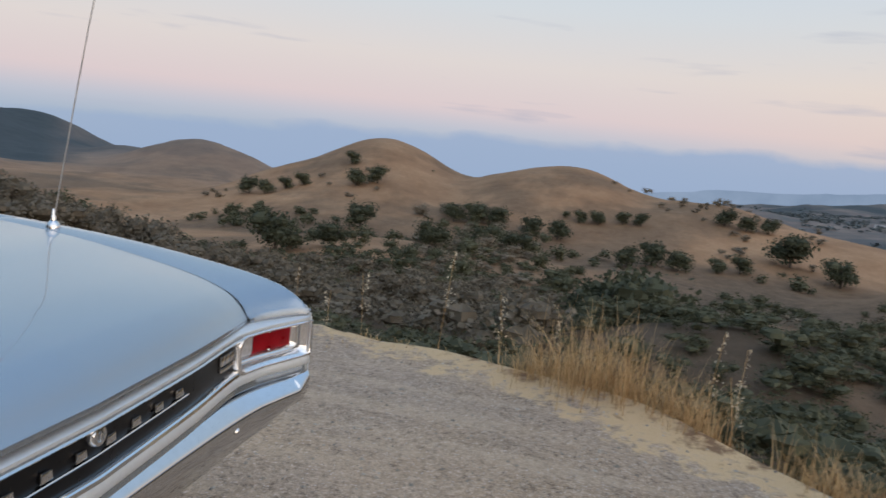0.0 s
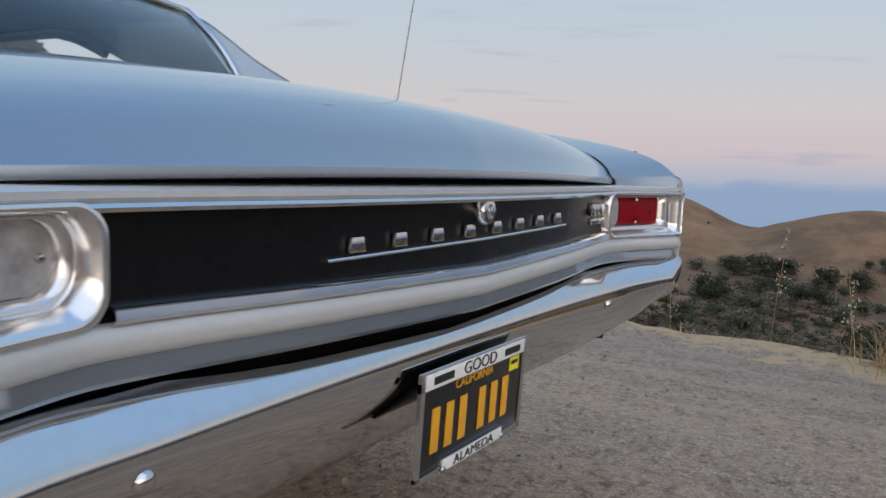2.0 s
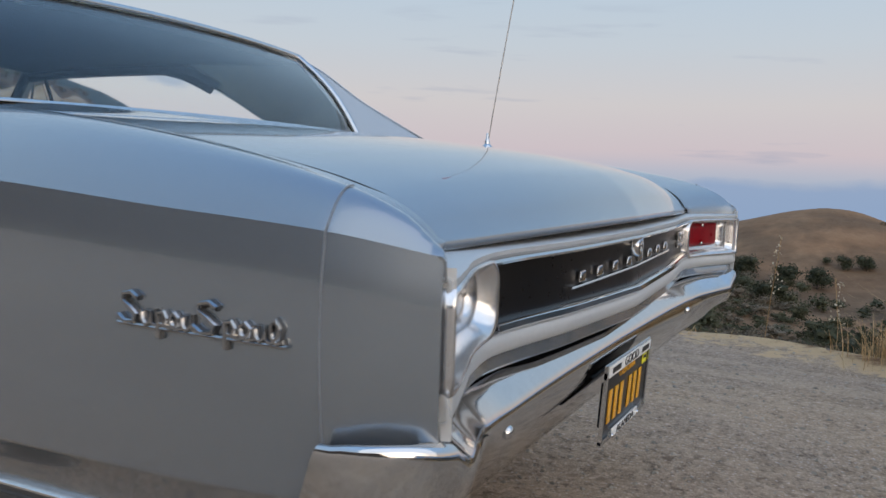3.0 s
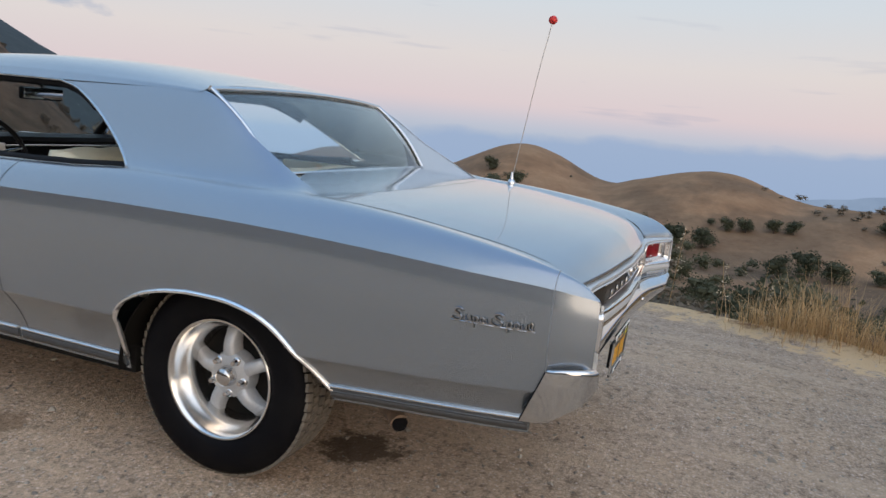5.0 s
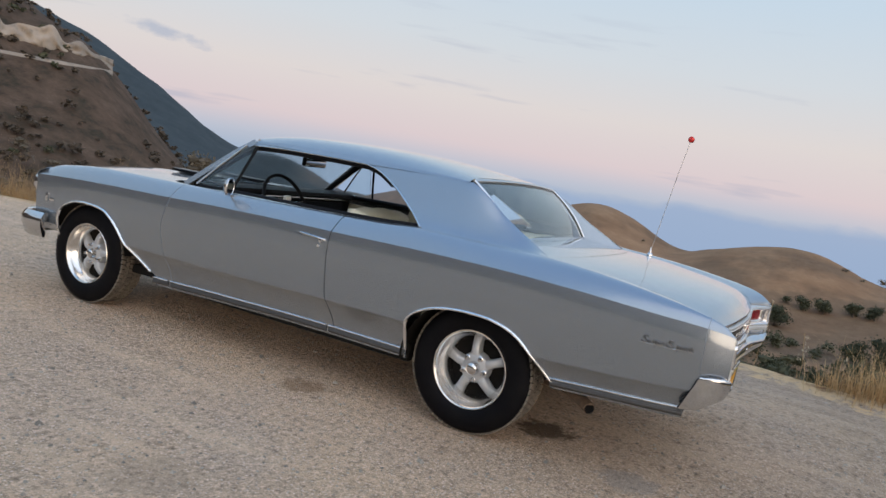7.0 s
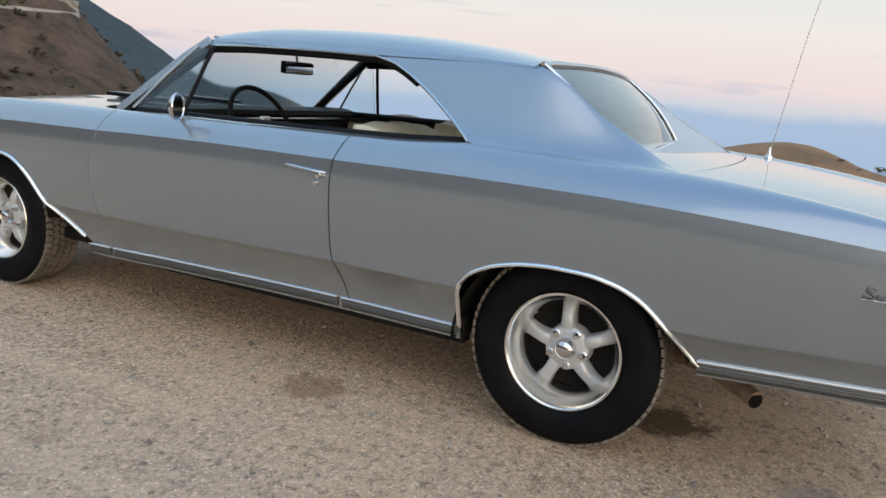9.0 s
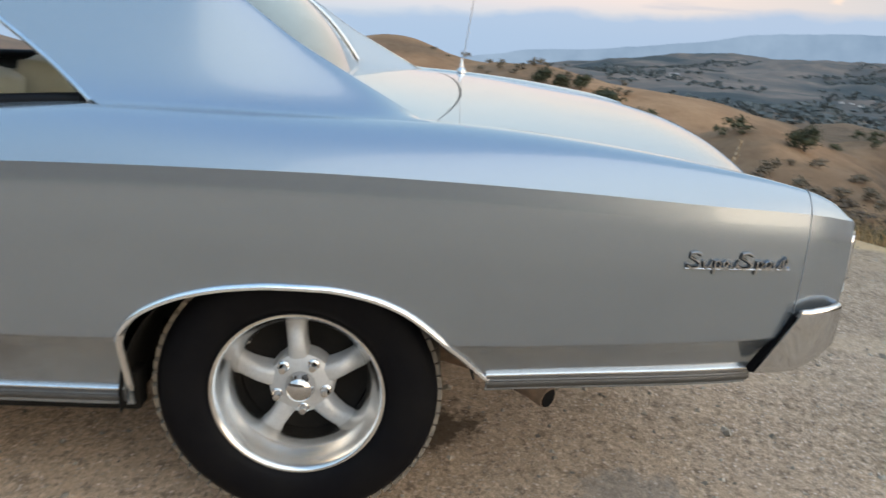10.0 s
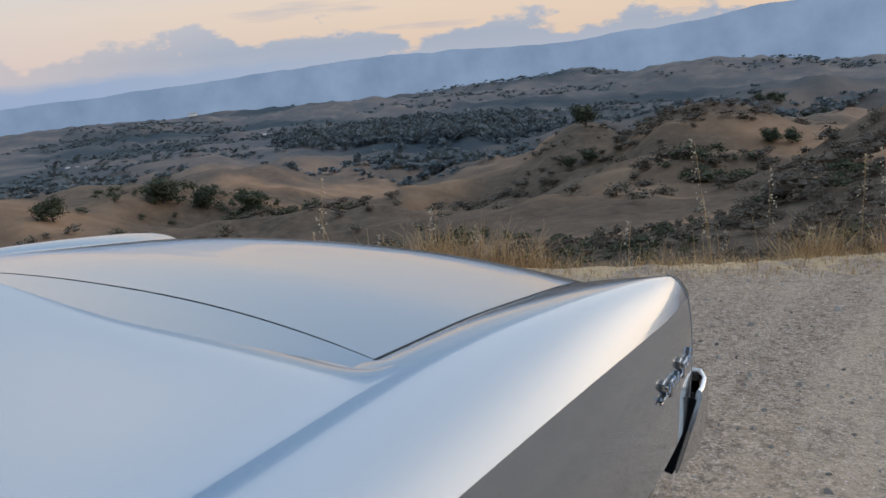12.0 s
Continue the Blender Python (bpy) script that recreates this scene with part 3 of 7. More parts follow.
def block(name, size, mat, bevel=0.004, segments=2, at=(0, 0, 0), turn=None, taper=None):
    """A box with rounded edges; taper: (x, y) scale of its top."""
    bm = bmesh.new()
    bmesh.ops.create_cube(bm, size=1)
    for v in bm.verts:
        if taper and v.co.z > 0:
            v.co.x *= taper[0]
            v.co.y *= taper[1]
        v.co = Vector((v.co.x * size[0], v.co.y * size[1], v.co.z * size[2]))
    if bevel:
        bmesh.ops.bevel(bm, geom=bm.edges[:], offset=bevel, segments=segments, affect="EDGES", profile=0.6)
    if turn is not None:
        bmesh.ops.transform(bm, matrix=turn, verts=bm.verts)
    bmesh.ops.translate(bm, vec=at, verts=bm.verts)
    for f in bm.faces:
        f.smooth = True
    me = bpy.data.meshes.new(name)
    bm.to_mesh(me)
    bm.free()
    me.materials.append(mat)
    sharpen(me)
    return me


def letters(name, text, size, mat, depth=0.002):
    """Raised characters as a mesh, standing in the xz plane, centred."""
    cu = bpy.data.curves.new(name, "FONT")
    cu.body, cu.size, cu.extrude, cu.align_x, cu.align_y = text, size, depth, "CENTER", "CENTER"
    tmp = bpy.data.objects.new(name, cu)
    me = bpy.data.meshes.new_from_object(tmp)
    bpy.data.objects.remove(tmp)
    me.transform(Matrix.Rotation(radians(90), 4, "X"))
    me.materials.clear()
    me.materials.append(mat)
    return me


# ---- the car: lines of its body ----
crease_y = [-1.205, -1.07, -0.85, -0.6, -0.3, 0, 0.3, 0.9, 1.35, 1.76, 2.2, 2.67, 3.2, 3.45]
crease_z = spline(crease_y, [0.807, 0.828, 0.842, 0.858, 0.872, 0.879, 0.880, 0.873, 0.870, 0.862, 0.848, 0.836, 0.812, 0.796])
crease_x = spline(crease_y, [0.887, 0.925, 0.943, 0.950, 0.954, 0.955, 0.955, 0.955, 0.953, 0.950, 0.942, 0.930, 0.905, 0.885])
peak_y = [-1.205, -1.16, -1.08, -0.85, -0.6, -0.42, -0.28, 0, 0.43, 0.7, 1.2, 1.9, 2.2, 2.86, 3.3, 3.45]
peak_x = spline(peak_y, [0.866, 0.872, 0.878, 0.858, 0.834, 0.812, 0.805, 0.815, 0.838, 0.838, 0.838, 0.828, 0.820, 0.800, 0.790, 0.780])
peak_z = spline(peak_y, [0.812, 0.844, 0.872, 0.914, 0.946, 0.962, 0.970, 0.977, 0.983, 0.969, 0.958, 0.946, 0.938, 0.925, 0.885, 0.850])
tuck = spline([0, 0.06, 0.12, 0.22, 0.33, 0.45, 0.60], [0, -0.006, -0.007, 0.0, 0.011, 0.026, 0.046])
fold_z = spline([-1.1, -1.0, -0.72, -0.38, 0.4, 0.9, 1.7, 3.4], [0.548, 0.541, 0.524, 0.508, 0.500, 0.500, 0.487, 0.478])
trim_z = spline([-1.06, -0.41, 0.0, 0.40, 0.93, 1.75, 2.32, 3.2], [0.452, 0.414, 0.37, 0.342, 0.346, 0.332, 0.316, 0.33])
arch_rear = spline([-0.425, -0.36, -0.301, -0.23, -0.156, -0.06, 0.04, 0.13, 0.226, 0.319, 0.36, 0.384, 0.389], [0.394, 0.466, 0.529, 0.583, 0.613, 0.630, 0.632, 0.625, 0.605, 0.564, 0.525, 0.46, 0.30])
arch_front = spline([2.285, 2.473, 2.592, 2.65, 2.706, 2.79, 2.896, 3.0, 3.112, 3.165, 3.195, 3.206], [0.325, 0.465, 0.591, 0.635, 0.664, 0.678, 0.681, 0.672, 0.632, 0.59, 0.52, 0.34])
lid_x = spline([-1.2, -1.09, -1.07, -1.035, -0.99, -0.9, -0.7, -0.284, 0], [0.700, 0.704, 0.713, 0.724, 0.733, 0.743, 0.752, 0.757, 0.75])
lid_z = spline([-1.09, -1.08, -1.055, -1.015, -0.9, -0.7, -0.5, -0.284], [0.804, 0.818, 0.840, 0.862, 0.893, 0.925, 0.950, 0.966])
lid_end = spline([0, 0.34, 0.60, 0.70, 0.78], [-1.145, -1.131, -1.105, -1.090, -1.080])
wing_end = spline([0.60, 0.70, 0.75, 0.80, 0.85, 0.89, 0.93], [-1.080, -1.094, -1.112, -1.138, -1.169, -1.198, -1.208])
tail_y = spline([0, 0.34, 0.60, 0.70, 0.80, 0.89, 0.93], [-1.150, -1.138, -1.118, -1.135, -1.172, -1.203, -1.208])


def low_z(y):
    """Lower edge of the body skin at a place along the car."""
    z = trim_z(y) - 0.052
    z = np.where((y > -0.425) & (y < 0.389), arch_rear(y), z)
    z = np.where((y > 2.285) & (y < 3.206), arch_front(y), z)
    z = np.where(y >= 3.206, 0.43, z)
    return np.where(y < -1.046, np.interp(y, [-1.09, -1.086, -1.046], [0.592, 0.588, 0.425]), z)


def skin_x(y, z):
    under = np.clip(fold_z(y) - z, 0, 0.3)
    under = 0.070 * (1 - np.exp(-under * under / (under + 0.003) * 11.5))
    return crease_x(y) - tuck(np.clip(crease_z(y) - z, 0, 0.6)) - under


def side_panel(name, s, y_low, y_high, seam_low=None, seam_high=None, inward=None, columns=90):
    """Skin of one flank between two seams; seams are functions of height that shift the ends."""
    t = np.linspace(0, 1, columns)
    extra = np.array([-0.4255, -0.424, 0.3835, 0.3895, 2.2845, 2.286, 3.2045, 3.207, -1.0455, -1.055, -1.065, -1.075, -1.0865])
    ys = y_low + (y_high - y_low) * t
    ys = np.unique(np.r_[ys, extra[(extra > y_low) & (extra < y_high)]])
    zb, zc = low_z(ys), crease_z(ys)
    rows = []
    zf = np.maximum(fold_z(ys), zb + 0.03 * (zc - zb))
    for k in np.linspace(0, 1, 9)[:-1]:
        z = zb + (zf - 0.016 - zb) * k
        z = np.maximum(z, zb)
        rows.append((skin_x(ys, z), ys, z))
    for k in (0.0, 0.35, 0.6, 0.8, 1.0):
        z = np.maximum(zf - 0.016 * (1 - k), zb + 1e-4 * (1 + k))
        rows.append((skin_x(ys, z), ys, z))
    for k in np.linspace(0, 1, 22)[1:]:
        z = zf + (zc - zf) * k
        rows.append((skin_x(ys, z), ys, z))
    xc, xp, zp = crease_x(ys), peak_x(ys), peak_z(ys)
    for k in np.linspace(0, 1, 13)[1:]:
        kx, kz = xc - 0.5 * (xc - xp), zp + 0.004
        rows.append(((1 - k) ** 2 * xc + 2 * k * (1 - k) * kx + k * k * xp, ys, (1 - k) ** 2 * zc + 2 * k * (1 - k) * kz + k * k * zp))
    if inward:
        xi, zi = inward(ys)
        for k in np.linspace(0, 1, 9)[1:]:
            kx, kz = xp - 0.35 * (xp - xi), zp + 0.002 - 0.30 * (zp - zi) * np.clip((-0.7 - ys) / 0.35, 0, 1)
            rows.append(((1 - k) ** 2 * xp + 2 * k * (1 - k) * kx + k * k * xi, ys, (1 - k) ** 2 * zp + 2 * k * (1 - k) * kz + k * k * zi))
    grid = np.array(rows).transpose(0, 2, 1)
    f = (grid[..., 1] - y_low) / (y_high - y_low)
    z = grid[..., 2]
    shift = (seam_low(z) if seam_low else 0) * np.clip(1 - f * 4, 0, 1) + (seam_high(z) if seam_high else 0) * np.clip(f * 4 - 3, 0, 1)
    grid[..., 1] += shift
    ends = wing_end(np.maximum(grid[..., 0], 0.69))
    grid[..., 1] = np.where(grid[..., 1] < -1.0, -1.0 + (grid[..., 1] + 1.0) * (ends + 1.0) / -0.205, grid[..., 1])
    grid[..., 0] *= s
    me = sheet(name, grid, PAINT, flip=s > 0, thick=0.004)
    sharpen(me, 12)
    return me


def quarter_inner(ys):
    """Inner edge of the rear wing: along the boot lid, then under the sail panel."""
    back = ys < -0.284
    at = np.where(ys < -1.0, -1.0 + (ys + 1.0) * 0.094 / 0.205, ys)
    xi = np.where(back, lid_x(at) + 0.0028, peak_x(ys) - 0.055)
    zi = np.where(back, lid_z(np.clip(at, -1.09, -0.284)) - 0.001, peak_z(ys) - 0.004)
    return xi, zi


def sill_inner(ys):
    return peak_x(ys) - 0.045, peak_z(ys) - 0.012


def fender_inner(ys):
    return peak_x(ys) - 0.02, peak_z(ys) - 0.002


front_seam = spline([0.3, 0.49, 0.66, 0.84, 0.95], [-0.03, -0.010, 0.025, -0.018, -0.04])
rear_seam = spline([0.3, 0.38, 0.56, 0.80, 0.97], [-0.05, -0.036, 0.002, 0.010, -0.012])

car = tagged(empty("car"), "silver-blue two-door hardtop muscle car parked on gravel", "car")


def build_flanks():
    for s in (-1, 1):
        quarter = part("quarter_panel", side_panel("quarter_panel", s, -1.205, 0.893, seam_high=rear_seam, inward=quarter_inner, columns=150), car, "silver-blue metallic rear wing")
        door = part("door", side_panel("door", s, 0.898, 2.142, seam_low=rear_seam, seam_high=front_seam, inward=sill_inner, columns=60), car, "closed silver-blue door")
        fender = part("front_fender", side_panel("front_fender", s, 2.147, 3.45, seam_low=front_seam, inward=fender_inner, columns=110), car)
        # seam tubes: near-black shade at the rear, painted sky glint at the front
        for y0, fn in ((0.8955, rear_seam), (2.1445, front_seam)):
            zs = np.linspace(0.30, crease_z(y0), 14)
            path = [(s * (skin_x(y0, z) - 0.004), y0 + fn(z), z) for z in zs]
            xc, zc, xp, zp = crease_x(y0), crease_z(y0), peak_x(y0), peak_z(y0)
            for k in np.linspace(0.15, 1, 8):
                z = (1 - k) ** 2 * zc + 2 * k * (1 - k) * (zp + 0.004) + k * k * zp
                x = (1 - k) ** 2 * xc + 2 * k * (1 - k) * (xc - 0.5 * (xc - xp)) + k * k * xp
                path.append((s * (x - 0.004), y0 + fn(z), z - 0.003))
            part("seam_gap", tube("seam_gap", path, 0.004, SEAM if y0 < 1 else PALE_SEAM, 6, up=(0, 1, 0)), quarter if y0 < 1 else fender)
        # end-cap seam of the wing
        path = [(s * (skin_x(-1.083, z) + 0.0003), -1.083 + 0.03 * (0.83 - z) * 0, z) for z in np.linspace(0.60, 0.829, 10)]
        xc, zc, xp, zp = crease_x(-1.083), crease_z(-1.083), peak_x(-1.083), peak_z(-1.083)
        for k in np.linspace(0.1, 1, 8):
            path.append((s * ((1 - k) ** 2 * xc + 2 * k * (1 - k) * (xc - 0.5 * (xc - xp)) + k * k * xp), -1.083, (1 - k) ** 2 * zc + 2 * k * (1 - k) * (zp + 0.004) + k * k * zp + 0.0003))
        part("seam_gap", tube("seam_gap", path, 0.0010, PALE_SEAM, 6, up=(0, 1, 0)), quarter)
        # bright lower mouldings
        def moulding(y0, y1, parent, name="lower_moulding"):
            ys = np.linspace(y0, y1, 40)
            path = [(s * (skin_x(y, trim_z(y) - 0.004) + 0.001), y, trim_z(y) - 0.004) for y in ys]
            prof = [(-0.002, 0.008), (0.006, 0.007), (0.0095, 0.003), (0.008, -0.001), (0.002, -0.003), (-0.004, -0.003)]
            ribs = [(-0.004, -0.002), (0.004, -0.0025), (0.005, -0.008), (0.002, -0.011), (0.004, -0.015), (0.001, -0.019), (0.003, -0.024), (0.0, -0.030), (-0.008, -0.038)]
            bright = part(name, sweep(name, path, [(a * s, b) for a, b in prof], TRIM), parent, "bright sill moulding")
            part("ribbed_strip", sweep("ribbed_strip", path, [(a * s, b) for a, b in ribs], RIBBED), bright, "dull ribbed strip")
            return bright
        moulding(-1.035, -0.424, quarter)
        moulding(0.40, 0.885, quarter)
        moulding(0.905, 2.125, door)
        moulding(2.15, 2.285, fender)
        # bright wheel-arch lips
        for fn, y0, y1, own in ((arch_rear, -0.43, 0.388, quarter), (arch_front, 2.285, 3.205, fender)):
            ys = np.r_[np.linspace(y0, y1 - 0.05, 40), y1 - 0.05 + 0.05 * np.array([0.2, 0.4, 0.6, 0.75, 0.9, 1.0])]
            path = [(s * (skin_x(y, fn(y)) + 0.003), y, fn(y) + 0.001) for y in ys if fn(y) > 0.335]
            part("wheel_arch_trim", sweep("wheel_arch_trim", path, [(s * 0.000, 0.008), (s * 0.006, 0.005), (s * 0.008, 0.001), (s * 0.006, -0.004), (-s * 0.008, -0.006), (-s * 0.008, 0.004)], TRIM), own, "bright wheel arch trim")
        # door handle and lock
        hx = s * (skin_x(1.0, 0.82) + 0.012)
        handle = part("door_handle", tube("door_handle", [(hx - s * 0.012, 0.925, 0.822), (hx, 0.945, 0.824), (hx + s * 0.006, 1.0, 0.828), (hx + s * 0.002, 1.07, 0.832), (hx - s * 0.012, 1.10, 0.833)], 0.006, CHROME), door, "chrome pull handle")
        part("push_button", lathe("push_button", [(0, s * 0.03), (0.010, s * 0.028), (0.011, 0)], CHROME, 16), handle, at=Matrix.Translation((hx - s * 0.018, 0.945, 0.812)))
        part("door_lock", lathe("door_lock", [(0, s * 0.006), (0.008, s * 0.006), (0.011, s * 0.002), (0.011, -s * 0.002)], CHROME, 16), door, at=Matrix.Translation((s * (skin_x(0.96, 0.775) + 0.001), 0.965, 0.782)))


build_flanks()


# ---- boot lid, deck and tail ----
def lid_height(x, y):
    edge = lid_z(np.clip(y, -1.09, -0.284))
    crown = np.interp(y, [-1.09, -1.06, -1.0, -0.85, -0.6, -0.3], [0.010, 0.022, 0.030, 0.027, 0.016, 0.010])
    return edge + crown * (1 - np.clip(np.abs(x) / lid_x(y), 0, 1) ** 2.2)


def build_lid():
    xs = np.linspace(-1, 1, 61)
    rows = []
    for k in np.linspace(0, 1, 46):
        half = lid_x(-0.284 + k * (-1.09 + 0.284)) - 0.0015
        x = xs * half
        rear = lid_end(np.abs(x))
        front = -0.289 - 0.086 * (1 - np.abs(xs) ** 2.2)
        y = front + (rear - front) * k
        yy = -0.284 + k * (-1.09 + 0.284)
        rows.append(np.stack([x, y, lid_height(x, yy)], -1))
    last = rows[-1]
    for dy, dz in ((-0.0025, -0.0015), (-0.0035, -0.005), (-0.003, -0.013), (0.012, -0.015)):
        rows.append(last + np.array([0, dy, dz]))
    lid = part("boot_lid", sheet("boot_lid", rows, PAINT, flip=False, thick=0.004), car, "smooth curved silver-blue boot lid")
    # tubes round the lid: near-black for the gap's shade, greyer at the sides
    edge = [tuple(p) for p in np.array(rows)[:46, 0]][::-1] + [tuple(p) for p in np.array(rows)[0, :]] + [tuple(p) for p in np.array(rows)[:46, -1]]
    edge = [(x * 1.004, y, z - 0.0065) for x, y, z in edge]
    count = len(rows[0])
    part("lid_gap", tube("lid_gap", edge[45:47 + count], 0.0029, SEAM, 6), lid)
    for side_edge in (edge[:46], edge[46 + count:]):
        part("lid_side_gap", tube("lid_side_gap", [(x, y, z - 0.001) for x, y, z in side_edge], 0.0019, PALE_SEAM, 6), lid)
    part("stray_leaf", sheet("stray_leaf", [[(-0.24, -0.86, 0), (-0.21, -0.861, 0.001), (-0.18, -0.86, 0)], [(-0.24, -0.862, 0), (-0.21, -0.866, 0.002), (-0.18, -0.862, 0)]], RUST), lid, "small brown scratch mark", at=Matrix.Translation((0.25, 0.05, lid_height(0.03, -0.81) + 0.001)))
    # deck between the lid and the rear window
    rows = []
    for k in np.linspace(0, 1, 14):
        half = 0.772 - 0.012 * k
        x = xs * half
        front = 0.0 - 0.17 * np.abs(xs) ** 3
        back = -0.283 - 0.086 * (1 - np.abs(xs) ** 2.2)
        y = back + (front - back) * k
        rows.append(np.stack([x, y, lid_height(np.clip(x, -0.757, 0.757), -0.284) + 0.036 * k ** 1.3 * (1 - np.abs(xs) ** 4)], -1))
    part("rear_deck", sheet("rear_deck", rows, PAINT, flip=True, thick=0.004), car)


build_lid()


def tail_strip(name, z_off, mat, x0=-0.645, x1=0.645, thick=0.0, count=70, sag=0.0):
    """A band across the tail: (height, shift backwards) pairs from the top down."""
    xs = np.linspace(x0, x1, count)
    rows = [np.stack([xs, tail_y(np.abs(xs)) - off, z - sag * (1 - np.clip(np.abs(xs) / 0.62, 0, 1))], -1) for z, off in z_off]
    return sheet(name, rows, mat, flip=False, thick=thick)


def build_tail():
    inner = 0.600
    part("tail_upper_moulding", tail_strip("tail_upper_moulding", [(0.790, -0.060), (0.788, -0.002), (0.785, 0.004), (0.779, 0.004), (0.774, -0.001)], BRUSHED, -0.886, 0.886, 0.003, 100), car, "silver moulding above the black tail panel")
    # dark strip painted as the shade under the lid's lip
    part("lid_shadow_gap", tail_strip("lid_shadow_gap", [(0.800, -0.066), (0.789, -0.062)], SEAM, -0.70, 0.70, 0.002), car, "near-black strip for the shade below the boot lid")
    part("tail_bead", tail_strip("tail_bead", [(0.775, -0.004), (0.7745, 0.006), (0.771, 0.009), (0.767, 0.006), (0.765, -0.008)], CHROME, -0.622, 0.622, 0.002), car)
    panel = part("black_tail_panel", tail_strip("black_tail_panel", [(0.768, -0.010), (0.73, -0.013), (0.664, -0.008)], BLACK, -inner - 0.006, inner + 0.006, 0.004), car, "satin black panel across the tail")
    part("tail_lower_moulding", tail_strip("tail_lower_moulding", [(0.690, -0.012), (0.689, 0.004), (0.685, 0.009), (0.677, 0.010), (0.672, 0.004)], CHROME, -inner, inner, 0.003, sag=0.013), car)
    part("tail_valance", tail_strip("tail_valance", [(0.673, -0.006), (0.672, -0.001), (0.668, 0.003), (0.650, 0.006), (0.644, 0.003), (0.641, -0.002), (0.641, -0.012)], BRUSHED, -0.885, 0.885, 0.003, 100, sag=0.013), car, "silver valance above the bumper")
    # recess coloured near-black so its shade sits in the surface
    part("bumper_groove", tail_strip("bumper_groove", [(0.625, -0.016), (0.622, -0.024), (0.618, -0.044), (0.605, -0.055), (0.57, -0.055)], DARK, -0.88, 0.88, 0.003, 100, sag=0.013), car, "strip above the bumper, near-black for the gap's shade")
    part("lower_valance", tail_strip("lower_valance", [(0.645, -0.014), (0.643, -0.009), (0.640, -0.006), (0.622, -0.004), (0.617, -0.008), (0.616, -0.020)], PAINT, -0.884, 0.884, 0.003, 100, sag=0.013), car, "silver-blue strip above the bumper")
    # model lettering as plain bright bars, one for each character, over a thin rule
    ys = lambda x: float(tail_y(abs(x))) + 0.012
    xs = np.linspace(-0.338, 0.338, 24)
    part("badge_rule", sweep("badge_rule", [(x, ys(x), 0.705 + 0.012 * (x + 0.338) / 0.676) for x in xs], [(0, 0.003), (0.008, 0.002), (0.009, 0), (0.008, -0.002), (0, -0.003)], CHROME), panel, "thin chrome rule")
    for k in range(8):
        x = -0.285 + k * 0.084
        part("badge_bar", block("badge_bar", (0.031, 0.006, 0.019), CHROME, 0.0025, at=(x, ys(x) - 0.004, 0.7195 + 0.012 * (x + 0.338) / 0.676), taper=(0.75, 1)), panel, "chrome badge bar")
    for dx, dz, w, h in ((-0.022, 0.738, 0.022, 0.026), (0.004, 0.738, 0.020, 0.026), (0.030, 0.738, 0.020, 0.026), (0.005, 0.714, 0.070, 0.013)):
        x = 0.545 + dx
        part("badge_bar", block("badge_bar", (w, 0.010, h), CHROME, 0.003, at=(x, ys(x) - 0.006, dz)), panel, "chrome badge bar")
    lock = part("lid_lock", lathe("lid_lock", [(0, -0.016), (0.008, -0.016), (0.010, -0.014), (0.011, -0.018), (0.018, -0.017), (0.021, -0.012), (0.021, 0.0)], CHROME, 28, axis="Y"), panel, "round chrome boot lock", at=Matrix.Translation((0.0, ys(0), 0.752)))
    part("keyhole_cover", block("keyhole_cover", (0.007, 0.004, 0.014), STAINLESS, 0.001, at=(0.0, -0.018, 0.0)), lock)


build_tail()


